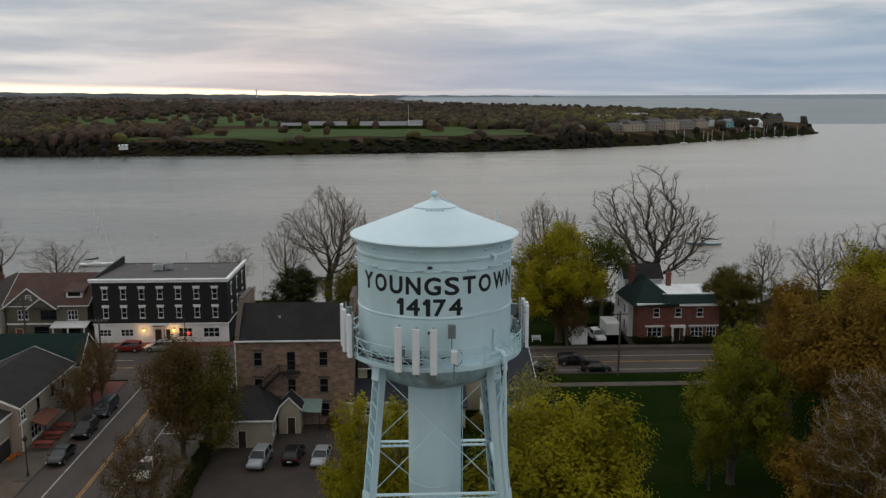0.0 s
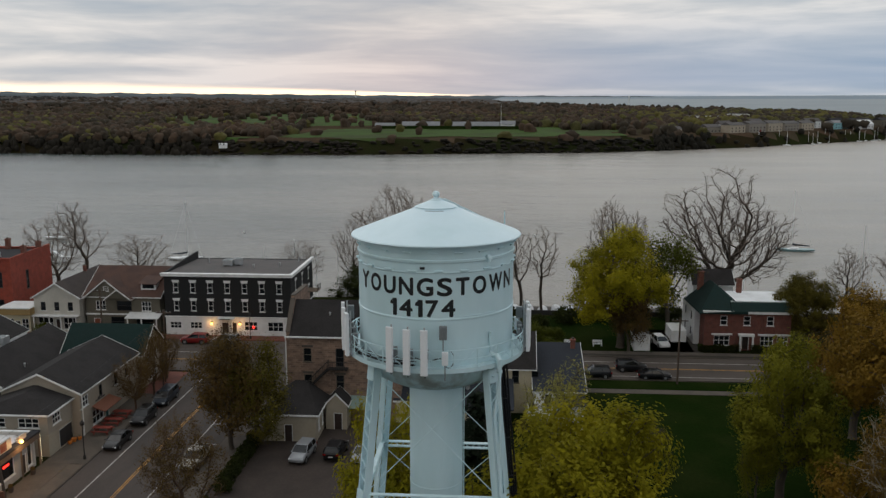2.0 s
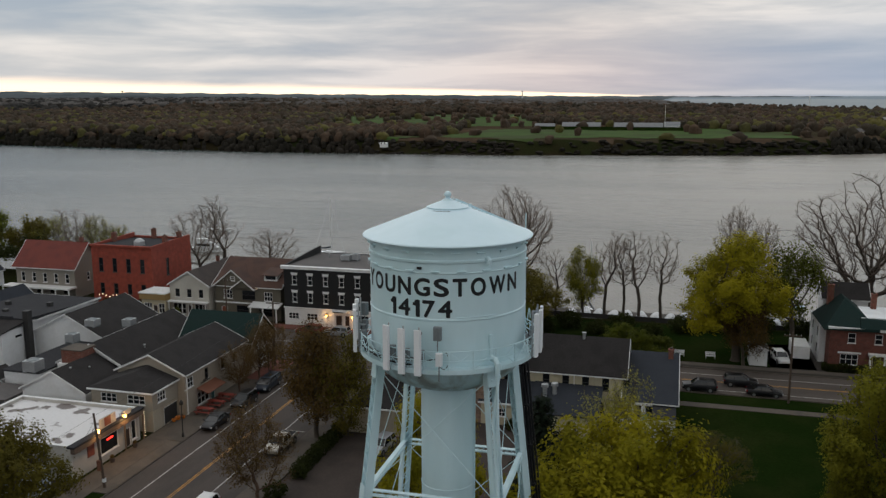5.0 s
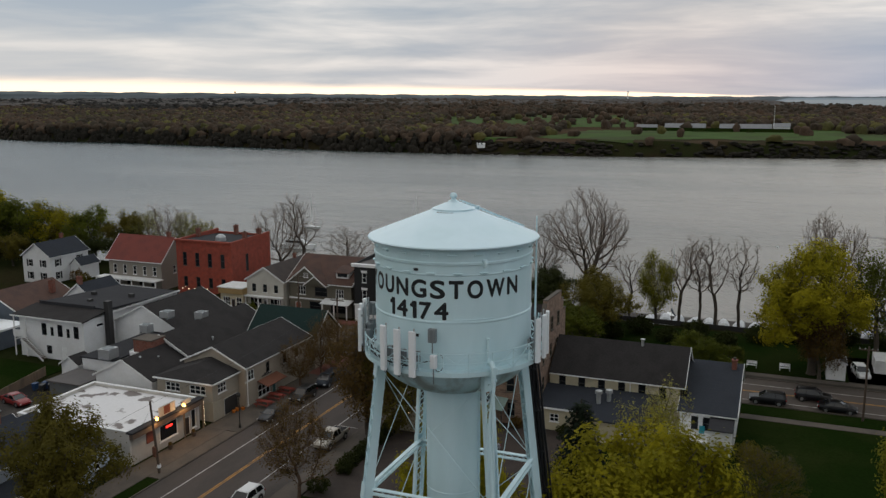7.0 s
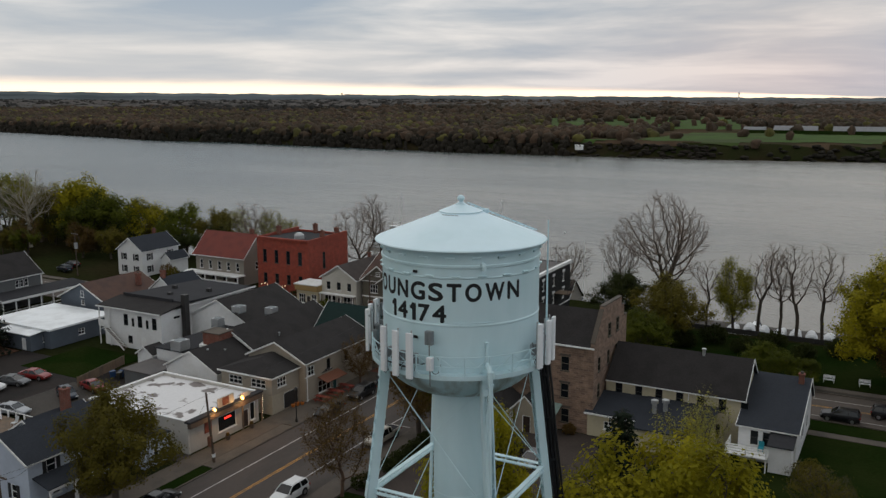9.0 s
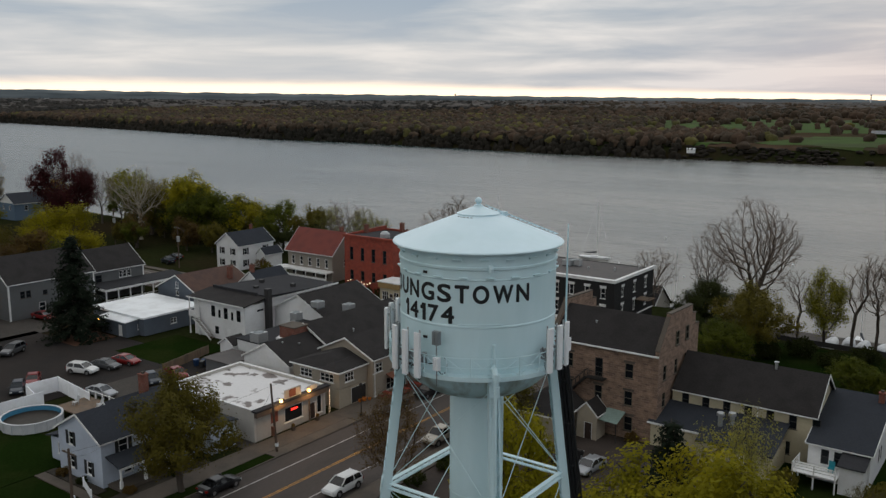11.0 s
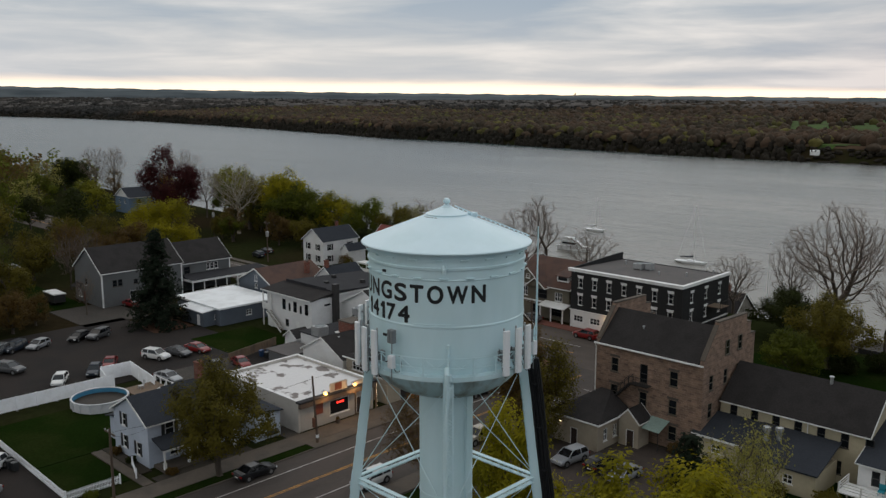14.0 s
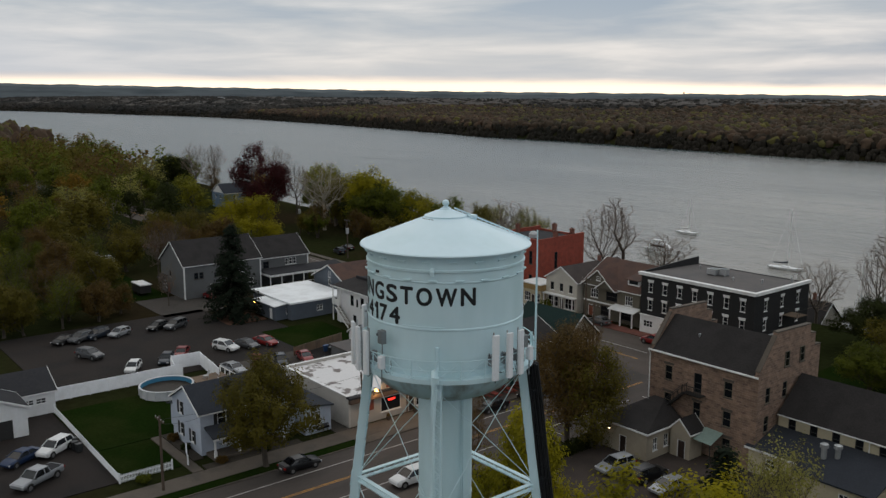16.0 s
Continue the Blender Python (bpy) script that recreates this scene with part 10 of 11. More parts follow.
while count < 165:
    x = -142 - 215 * rng.random() ** 1.1
    y = rng.uniform(-30, 180 + max(0, -x - 150) * 0.09)
    if x > -172 and 62 < y < 185 or 119 < y < 146 and x > -235 or (x + 215) ** 2 + (y - 151) ** 2 < 130 or (x + 257) ** 2 + (y - 160) ** 2 < 150:
        continue
    k, leaf = rng.choice(kinds)
    h = rng.uniform(10, 18) if x < -190 else rng.uniform(8, 13)
    tree(k, x, y, h, leaf, f"{NAMES[id(leaf)]} tree in the wooded streets", wide=rng.uniform(0.95, 1.4), seed=rng.choice((1, 2, 3)), group="wooded streets")
    count += 1
for x, y, h in ((-300, 168, 22), (-262, 178, 19), (-236, 170, 24), (-330, 190, 20), (-224, 172, 18), (-200, 176, 17)):
    tree("smallbare", x, y, h, label="bare grey tree above the river", seed=1, wide=0.8, group="wooded streets")

# shrubs
for x, y, r, h, leaf in ((-46.0, 52.0, 0.8, 0.9, L_GREEN), (-55.0, 58.9, 0.7, 0.9, L_BROWN), (-51.4, 58.9, 0.6, 0.8, L_DARK), (-45.4, 60.6, 0.7, 0.8, L_BROWN), (-45.4, 66.0, 0.7, 0.8, L_DARK), (-23.0, 79.5, 1.3, 1.6, L_DARK), (-22.6, 84.4, 1.1, 1.3, L_DARK),
                         (-22.8, 93.0, 1.0, 1.4, L_DARK), (-22.9, 97.0, 1.0, 1.6, L_OLIVE), (-3.2, 103.4, 1.0, 1.2, L_DARK), (-9.3, 103.6, 0.9, 1.3, L_BROWN), (3.5, 101.2, 1.2, 1.3, L_OLIVE), (8.6, 101.8, 1.5, 2.0, L_OLIVE), (17.6, 103.5, 1.6, 2.2, L_OLIVE),
                         (-89, 144.2, 1.2, 2.2, L_DARK), (-85.5, 143.8, 1.1, 1.9, L_DARK), (-82, 143.6, 1.2, 2.2, L_DARK), (-120, 148, 1.5, 2.5, L_OLIVE), (-123.5, 149.5, 1.7, 2.8, L_BROWN), (-71.5, 139.0, 1.3, 2.4, L_GREEN), (-69.2, 118.0, 1.4, 2.5, L_GREEN)):
    shrub(x, y, r, h, leaf, "loose leafy bush beside a wall")
leaf_block("hedge", -23.6, 84.2, -22.2, 96.5, 1.3, L_DARK, "dark hedge between yard and pavement")
for x, y, r, h in ((-6, 148, 2.2, 2.6), (-2, 152, 2.4, 3.0), (3, 149, 2.0, 2.4), (7, 154, 2.3, 2.6), (12, 150, 2.0, 2.2), (17, 154, 2.4, 2.8), (22, 156, 2.2, 2.6), (30, 158, 2.4, 3.0), (36, 158, 2.4, 2.6), (-12, 158, 2.6, 3.2)):
    shrub(x, y, r, h, L_DARK, "dark spreading shrub above the bluff", n=1500)

# ---- far shore ----
def woods(name, spots, leaf, label, seed, around=8):
    """Many uneven, lumpy crowns joined into one mesh: spots of (x, y, z, height, radius)."""
    nr = np.random.RandomState(seed)
    s = np.array(spots)
    n, rings = len(s), 4
    up = np.array((-0.72, 0.1, 0.6, 0.92))
    flat = np.sqrt(np.clip(1 - np.clip(up, 0, 1) ** 2, 0.02, 1)) * np.where(up < 0, 0.85, 1.0)
    t = np.arange(around) * 2 * math.pi / around
    turn = nr.uniform(0, 6.28, (n, 1, 1))
    rough = nr.uniform(0.5, 1.2, (n, rings, around))
    r = s[:, 4, None, None] * flat[None, :, None] * rough
    x = s[:, 0, None, None] + r * np.cos(t + turn) + nr.normal(0, 0.1, (n, 1, 1)) * s[:, 4, None, None] * up[None, :, None]
    y = s[:, 1, None, None] + r * np.sin(t + turn)
    z = s[:, 2, None, None] + s[:, 3, None, None] * (0.42 + 0.55 * up[None, :, None] * (0.8 + 0.4 * nr.uniform(0, 1, (n, rings, around))))
    v = np.stack([x, y, z], 3).reshape(-1, 3)
    k = rings * around
    one = [(i * around + j, i * around + (j + 1) % around, (i + 1) * around + (j + 1) % around, (i + 1) * around + j) for i in range(rings - 1) for j in range(around)]
    q = (np.array(one)[None] + (np.arange(n) * k)[:, None, None]).reshape(-1, 4).tolist()
    q += [tuple(range(i * k + k - around, i * k + k)) for i in range(n)]
    me = bpy.data.meshes.new(name)
    me.from_pydata(v.tolist(), [], q)
    me.polygons.foreach_set("use_smooth", [True] * len(me.polygons))
    me.materials.append(leaf)
    ob = new(name, me)
    return tagged(ob, label, "woods", kind="stuff")


def leafy_woods(name, spots, leaf, label, n_leaf, size, seed):
    """Crowns of leaf sprays that face out of each crown, joined into one mesh."""
    nr = np.random.RandomState(seed)
    s = np.array(spots)
    n = len(s)
    d = nr.normal(0, 1, (n, n_leaf, 3))
    d[..., 2] = np.abs(d[..., 2]) * 1.1 - 0.35
    d /= np.linalg.norm(d, axis=2)[..., None]
    lump = 1 + 0.25 * np.sin(d[..., :1] * 4.1 + s[:, None, :1]) * np.sin(d[..., 1:2] * 3.7 + s[:, None, 1:2])
    ext = np.stack([s[:, 4], s[:, 4], s[:, 3] * 0.55], 1)[:, None, :]
    c = s[:, None, :3] + np.array([0, 0, 1.0]) * s[:, None, 3:4] * 0.45 + d * lump * nr.uniform(0.72, 1.0, (n, n_leaf, 1)) * ext
    nrm = d + np.array([0, 0, 0.3]) + nr.normal(0, 0.35, c.shape)
    nrm /= np.linalg.norm(nrm, axis=2)[..., None]
    a = np.cross(nrm, nr.normal(0, 1, c.shape))
    a /= np.linalg.norm(a, axis=2)[..., None]
    b = np.cross(nrm, a)
    k = size * nr.uniform(0.6, 1.4, (n, n_leaf, 1)) * (s[:, 4] / 4.0)[:, None, None]
    v = np.stack([c - a * k, c - b * k * 0.8, c + a * k, c + b * k * 0.8], 2).reshape(-1, 3)
    me = bpy.data.meshes.new(name)
    me.from_pydata(v.tolist(), [], np.arange(len(v)).reshape(-1, 4).tolist())
    me.materials.append(leaf)
    ob = new(name, me)
    return tagged(ob, label, "woods", kind="stuff")


def far_leaf(name, base, dark):
    return mat(name, base, rough=0.9, spec=0.1, island=0.12, second=dark, stain=(0.95, 0.006), grain=(0.28, 0.3), stain_range=(0.42, 0.58))


F_BROWN = far_leaf("far_brown_woods", (0.080, 0.053, 0.036), (0.057, 0.043, 0.030))
F_DARK = far_leaf("far_dark_woods", (0.062, 0.046, 0.033), (0.042, 0.036, 0.026))
F_GREEN = far_leaf("far_green_woods", (0.108, 0.096, 0.030), (0.072, 0.068, 0.027))
F_UPSTREAM = far_leaf("upstream_woods", (0.040, 0.036, 0.032), (0.028, 0.028, 0.027))
# distance haze is put into this paler, greyer woods colour
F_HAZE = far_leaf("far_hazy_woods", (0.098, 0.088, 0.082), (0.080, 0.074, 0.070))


def is_field(x, y):
    return in_field(x, y) and math.sin(x * 12.9 + y * 7.3) < (0.996 if y < 1070 else 0.955)


rng = random.Random(11)
near_b, near_d, near_g, bank, mid, mid_d, far, east_g, east_d = [], [], [], [], [], [], [], [], []
# brush on the far bank
for i in range(4300):
    x = rng.uniform(-1900, 585) if i < 2600 else rng.uniform(-4300, -1900)
    s = far_shore(x)
    y = s + rng.uniform(-6, 16)
    if -130 < x < -60 and rng.random() < 0.75 or x > 215 and rng.random() < 0.9:
        continue
    bank.append((x, y, ground_z(x, y), rng.uniform(1.2, 3.4) if -255 < x < 150 else rng.uniform(3, 9), rng.uniform(2.0, 4.4) if x > -1900 else rng.uniform(5, 9)))
# belt behind it
for i in range(10500):
    x = rng.uniform(-2000, 590)
    s = far_shore(x)
    y = s + 12 + 750 * rng.random() ** 1.25
    if y > land_end(x) - 25 or is_field(x, y):
        continue
    if x > 210 and y - s < 125 and rng.random() < 0.95:
        continue
    if x > -60 and x < 210 and y - s < 150 and rng.random() < 0.5:
        continue
    z = ground_z(x, y)
    if -255 < x < 150 and y - s < 62 and rng.random() < 0.92:
        continue
    if -420 < x < -120 and 960 < y < 1130 and rng.random() < 0.7:
        continue
    t = (x, y, z, rng.uniform(6.5, 11.0), rng.uniform(4.2, 8.0))
    if x > 200:
        (east_d if rng.random() < 0.55 else east_g).append((x, y, z, rng.uniform(8, 13), rng.uniform(5.0, 8.5)))
    else:
        r = rng.random()
        (near_b if r < 0.55 else near_d if r < 0.85 else near_g).append(t)
for i in range(7200):
    x = rng.uniform(-5150, 560)
    y = far_shore(x) + (rng.uniform(600, 1900) if x > -1950 else 4 + 1900 * rng.random() ** 1.3)
    if y > land_end(x) - 25 or is_field(x, y):
        continue
    (mid if rng.random() < 0.55 else mid_d).append((x, y, ground_z(x, y), rng.uniform(8, 16), rng.uniform(6, 13)))
for i in range(4200):
    x = rng.uniform(-4300, -1950)
    y = far_shore(x) + 8 + 420 * rng.random() ** 1.2
    (mid if rng.random() < 0.5 else mid_d).append((x, y, ground_z(x, y), rng.uniform(9, 15), rng.uniform(6, 11)))
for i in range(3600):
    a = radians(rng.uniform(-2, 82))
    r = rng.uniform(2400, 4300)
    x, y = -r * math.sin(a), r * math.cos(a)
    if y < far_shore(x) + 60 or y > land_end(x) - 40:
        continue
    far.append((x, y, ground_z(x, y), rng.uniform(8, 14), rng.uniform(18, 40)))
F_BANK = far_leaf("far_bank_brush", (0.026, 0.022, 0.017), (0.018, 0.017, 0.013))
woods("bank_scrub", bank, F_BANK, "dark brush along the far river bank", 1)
woods("brown_woods", near_b, F_BROWN, "brown budding woods on the far shore", 2)
woods("dark_woods", near_d, F_DARK, "dark bare woods on the far shore", 3)
woods("green_woods", near_g, F_GREEN, "olive green spring trees on the far shore", 4)
woods("point_woods", east_d, F_DARK, "dark woods on the far point", 5)
woods("point_woods", east_g, F_GREEN, "olive green woods on the far point", 6)
upstream = [w for w in mid + mid_d if w[0] < -1250]
mid, mid_d = [w for w in mid if w[0] >= -1250], [w for w in mid_d if w[0] >= -1250]
woods("upstream_woods", upstream, F_UPSTREAM, "dark woods far upstream", 18)
woods("inland_woods", mid, F_BROWN, "brown woods farther inland", 7)
woods("inland_woods", mid_d, F_DARK, "dark woods farther inland", 8)
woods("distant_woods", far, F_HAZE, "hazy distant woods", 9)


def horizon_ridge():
    """The wooded escarpment that closes the view, with distance haze put into its blue colour."""
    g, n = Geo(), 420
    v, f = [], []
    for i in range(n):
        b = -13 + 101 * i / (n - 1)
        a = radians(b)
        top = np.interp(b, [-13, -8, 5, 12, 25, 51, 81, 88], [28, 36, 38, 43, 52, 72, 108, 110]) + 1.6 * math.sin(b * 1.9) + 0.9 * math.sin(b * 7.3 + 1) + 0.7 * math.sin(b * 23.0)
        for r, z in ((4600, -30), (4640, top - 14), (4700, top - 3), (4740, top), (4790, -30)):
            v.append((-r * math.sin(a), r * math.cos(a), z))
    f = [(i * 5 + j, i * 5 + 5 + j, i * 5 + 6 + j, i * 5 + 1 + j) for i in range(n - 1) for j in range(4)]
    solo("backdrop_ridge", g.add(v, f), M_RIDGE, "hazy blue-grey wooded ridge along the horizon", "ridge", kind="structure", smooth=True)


# haze painted as blue-grey colour plus a faint glow of the ridge's own
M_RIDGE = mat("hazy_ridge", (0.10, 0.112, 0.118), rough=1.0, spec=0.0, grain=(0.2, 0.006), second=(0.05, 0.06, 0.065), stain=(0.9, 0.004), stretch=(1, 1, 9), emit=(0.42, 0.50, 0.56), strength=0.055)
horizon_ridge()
near_woods = []
for i in range(2300):
    x = -335 - 1500 * rng.random() ** 1.2
    y = rng.uniform(-120, near_bank(x) - 4)
    if 119 < y < 134 and x > -420:
        continue
    near_woods.append((x, y, 0.0, rng.uniform(10, 18), rng.uniform(4, 7)))
close = [w for w in near_woods if w[0] > -620]
beyond = [w for w in near_woods if w[0] <= -620]
for k, (mt, tone) in enumerate(((L_GREEN, "green"), (L_BROWN, "brown"), (L_OLIVE, "olive"))):
    leafy_woods("streetside_woods", close[k::3], mt, f"{tone} spring woods beyond the village", 120, 0.55, 12 + k)
woods("streetside_woods", beyond[::2], F_GREEN, "green spring woods along the river", 16)
woods("streetside_woods", beyond[1::2], F_BROWN, "brown spring woods along the river", 17)


def simple_house(name, x, y, z, w, d, h, roof_h, wallm, roofm, label, turn=0.0, cat="building"):
    """A distant building: walls, pitched or flat roof, rows of windows."""
    t = thing(name, (x, y, z), label, cat, "far shore buildings", turn=turn)
    part("wall", Geo().box(x - w / 2, y - d / 2, z - 2, x + w / 2, y + d / 2, z + h), wallm, t)
    if roof_h:
        part("roof", Geo().prism([(y - d / 2 - 0.5, z + h), (y + d / 2 + 0.5, z + h), (y, z + h + roof_h)], "x", x - w / 2 - 0.5, x + w / 2 + 0.5), roofm, t)
    else:
        part("roof", Geo().box(x - w / 2 - 0.3, y - d / 2 - 0.3, z + h, x + w / 2 + 0.3, y + d / 2 + 0.3, z + h + 0.5), roofm, t)
    n = max(2, int(w / 5))
    for lv in range(max(1, int(h / 3.2))):
        for i in range(n):
            u = x - w / 2 + w * (i + 0.5) / n
            part("window", Geo().box(u - 0.7, y - d / 2 - 0.06, z + 1.0 + lv * 3.1, u + 0.7, y - d / 2 - 0.01, z + 2.4 + lv * 3.1), M_GLASS, t)
    return t


M_FARGREY = mat("grey_fort_wall", (0.17, 0.168, 0.165), rough=0.9, grain=(0.15, 0.4))
M_FARROOF = mat("pale_fort_roof", (0.22, 0.225, 0.235), rough=0.8, grain=(0.15, 0.3))
simple_house("fort_barracks", -26, 1010, 2, 53, 14, 3, 5, M_FARGREY, M_FARROOF, "long grey fort barracks with pale roof")
simple_house("fort_barracks", 10.5, 1016, 2, 17, 12, 5, 4, M_TRIM, M_FARROOF, "white fort block house")
simple_house("fort_barracks", -90, 1012, 2, 43, 14, 3.5, 4.5, M_TAN, M_FARROOF, "low stone fort building behind an earth wall")
simple_house("fort_barracks", -132, 1012, 2, 22, 11, 2.5, 4, M_TAUPE, M_FARROOF, "small low fort building with pale roof")
solo("earthwork", Geo().prism([(992, 1.5), (1002, 1.5), (998.5, 5.5), (995, 5.5)], "x", -140, 40), M_GRASS, "low grassy earthwork before the fort", "earthwork", kind="structure")
fl = thing("flagpole", (2.9, 1000, 2), "tall thin white flagpole at the fort", "flagpole")
part("pole", Geo().tube([(2.9, 1000, 2), (2.9, 1000, 29)], [0.26, 0.14], 6), M_TRIM, fl)
part("finial", Geo().ball((2.9, 1000, 29.1), 0.3, 6, 4), M_TRIM, fl)
simple_house("boat_house", -238, 744, -3.5, 6, 5, 1.5, 0.9, M_TRIM, M_TRIM, "small white hut above the far bank")
for k, (x, dy, w, d, h, rf, wm, rm, turn, lab) in enumerate((
        (285, 300, 52, 16, 9, 0, M_TRIM, M_TARROOF, 0, "white apartment block among far trees"), (338, 290, 30, 16, 11, 0, M_TRIM, M_TARROOF, 0, "white apartment block among far trees"),
        (252, 46, 22, 14, 8, 3, M_TAN, M_TARROOF, 32, "tan waterfront apartments on the far shore"), (278, 44, 26, 14, 9, 3, M_TAUPE, M_TARROOF, 34, "tan waterfront apartments on the far shore"),
        (303, 44, 24, 14, 9, 3, M_TAN, M_TARROOF, 36, "tan waterfront apartments on the far shore"), (328, 46, 26, 14, 8, 3, M_TAUPE, M_TARROOF, 36, "tan waterfront apartments on the far shore"),
        (352, 44, 22, 13, 8, 3, M_TAN, M_TARROOF, 36, "tan waterfront apartments on the far shore"), (228, 60, 20, 12, 6, 3, M_TAUPE, M_TARROOF, 30, "low tan house on the far bank"), (178, 46, 20, 12, 5, 3, M_TAN, M_TARROOF, 20, "low tan house on the far bank"),
        (405, 42, 26, 14, 7, 3, mat("turquoise_wall", (0.22, 0.42, 0.46), rough=0.8, grain=(0.1, 1)), M_FARROOF, 35, "pale turquoise club house at the far marina"), (444, 34, 22, 14, 5, 5, M_TRIM, M_TRIM, 30, "white boat house at the far marina"),
        (380, 80, 24, 12, 8, 4, M_TRIM, M_TARROOF, 30, "white house above the far marina"), (425, 90, 22, 12, 7, 4, M_TAN, M_TARDARK, 35, "tan house above the far marina"), (310, 130, 18, 12, 7, 4, M_TRIM, M_TARROOF, 20, "white house among far trees"),
        (456, 70, 40, 14, 8, 3, M_OLIVE, M_TARDARK, 35, "dark waterfront houses on the point"), (500, 64, 34, 14, 8, 3, M_OLIVE, M_TARDARK, 35, "dark waterfront houses on the point"), (262, 120, 16, 10, 6, 4, M_TRIM, M_TARROOF, 25, "white house among far trees"))):
    y = far_shore(x) + dy
    simple_house("waterfront_block" if dy < 100 else "apartment_block", x, y, ground_z(x, y), w, d, h, rf, wm, rm, lab, turn=turn)
lh = thing("range_light", (280, 955, -11), "white tapered lighthouse on the far shore", "lighthouse")
part("tower", Geo().lathe([(3.6, -12), (1.4, 0.5), (1.7, 0.6), (1.7, 1.2), (0.0, 1.3)], 280, 955, 8), M_TRIM, lh)
part("lantern", Geo().lathe([(1.0, 1.2), (1.0, 2.6), (1.3, 2.7), (0.0, 4.0)], 280, 955, 8), M_REDROOF, lh)
rng = random.Random(23)
for k in range(26):
    x = rng.uniform(300, 520)
    y = far_shore(x) + rng.uniform(-14, 22)
    b = thing("moored_yacht", (x, y, -13), "small white yacht in the far marina", "boat", "far marina boats", turn=rng.uniform(0, 180))
    part("hull", Geo().hull8([(x - 4, y - 0.9, -13.3), (x + 4, y - 0.5, -13.3), (x + 4, y + 0.5, -13.3), (x - 4, y + 0.9, -13.3)], [(x - 4.3, y - 1.4, -11.9), (x + 5.2, y - 0.2, -11.7), (x + 5.2, y + 0.2, -11.7), (x - 4.3, y + 1.4, -11.9)]), M_HULL, b)
    part("mast", Geo().tube([(x, y, -12), (x, y, rng.uniform(-2, 3))], 0.16, 5), M_TRIM, b)
tw = thing("radio_tower", (-700, 4150, 20), "slim pale tower on the horizon", "tower", "horizon towers")
part("shaft", Geo().tube([(-700, 4150, 10), (-700, 4150, 62)], [3.0, 2.2], 6), M_TRIM, tw)
part("head", Geo().lathe([(2.2, 58), (4.0, 60), (4.0, 63), (0.0, 66)], -700, 4150, 8), M_TRIM, tw)
tw = thing("radio_tower", (290, 2020, 5), "slim white tower beyond the far town", "tower", "horizon towers")
part("shaft", Geo().tube([(290, 2020, 0), (290, 2020, 40)], [1.3, 1.0], 6), M_TRIM, tw)
tw = thing("radio_tower", (-2740, 3930, 60), "dark water tower on the distant ridge", "tower", "horizon towers")
part("shaft", Geo().tube([(-2740, 3930, 40), (-2740, 3930, 64)], [2.4, 2.4], 6), M_TARDARK, tw)
part("head", Geo().lathe([(0.0, 61), (4.5, 62.5), (4.5, 67), (0.0, 69)], -2740, 3930, 10), M_TARDARK, tw)
for k, (x, y, w) in enumerate(((-2600, 1250, 30), (-3300, 1900, 40), (-2300, 2600, 26), (-3100, 2900, 50), (-1500, 3300, 30))):
    simple_house("far_farm", x, y, ground_z(x, y) + 6, w, 14, 5, 4, M_TRIM, M_FARROOF, "white building far inland")


# ---- boats ----
def sailboat(x, y, deg, length, mast_h, cover, hull=None, label="white moored sailboat on the river", z=-13.0, boom=True):
    b = thing("sailboat", (x, y, z), label, "boat", "river boats", turn=deg)
    L, w = length / 2, length * 0.15
    st = [(-L, 0.25, 0.75, w * 0.75), (-L * 0.4, -0.15, 0.72, w), (L * 0.3, -0.2, 0.78, w * 0.85), (L * 0.75, -0.05, 0.9, w * 0.45), (L, 0.55, 1.0, 0.05)]
    g = Geo()
    v = []
    for sx, z0, z1, hw in st:
        v += [(x + sx, y - hw, z + z1), (x + sx, y - hw * 0.75, z + z0 + 0.15), (x + sx, y, z + z0), (x + sx, y + hw * 0.75, z + z0 + 0.15), (x + sx, y + hw, z + z1)]
    f = [(i * 5 + j, i * 5 + j + 1, i * 5 + 6 + j, i * 5 + 5 + j) for i in range(4) for j in range(4)] + [(i * 5, i * 5 + 5, i * 5 + 9, i * 5 + 4) for i in range(4)] + [(0, 1, 2, 3, 4)]
    hl = part("hull", g.add(v, f), hull or M_HULL, b)
    part("cabin", Geo().hull8([(x - L * 0.25, y - w * 0.6, z + 0.72), (x + L * 0.35, y - w * 0.45, z + 0.72), (x + L * 0.35, y + w * 0.45, z + 0.72), (x - L * 0.25, y + w * 0.6, z + 0.72)], [(x - L * 0.22, y - w * 0.45, z + 1.2), (x + L * 0.2, y - w * 0.35, z + 1.1), (x + L * 0.2, y + w * 0.35, z + 1.1), (x - L * 0.22, y + w * 0.45, z + 1.2)]), M_HULL, b)
    part("mast", Geo().tube([(x + L * 0.12, y, z + 0.8), (x + L * 0.12, y, z + mast_h)], 0.09, 6), M_TRIM, b)
    if boom:
        part("boom", Geo().tube([(x + L * 0.12, y, z + 1.9), (x - L * 0.75, y, z + 1.75)], 0.06, 6), M_TRIM, b)
        part("sail_cover", Geo().tube([(x + L * 0.1, y, z + 2.5), (x - L * 0.2, y, z + 2.15), (x - L * 0.75, y, z + 1.95)], [0.28, 0.26, 0.14], 8), cover, b)
    part("stay", Geo().tube([(x + L * 0.95, y, z + 1.0), (x + L * 0.12, y, z + mast_h - 0.3)], 0.02, 4).tube([(x - L * 0.95, y, z + 0.8), (x + L * 0.12, y, z + mast_h - 0.2)], 0.02, 4), M_METAL, b)


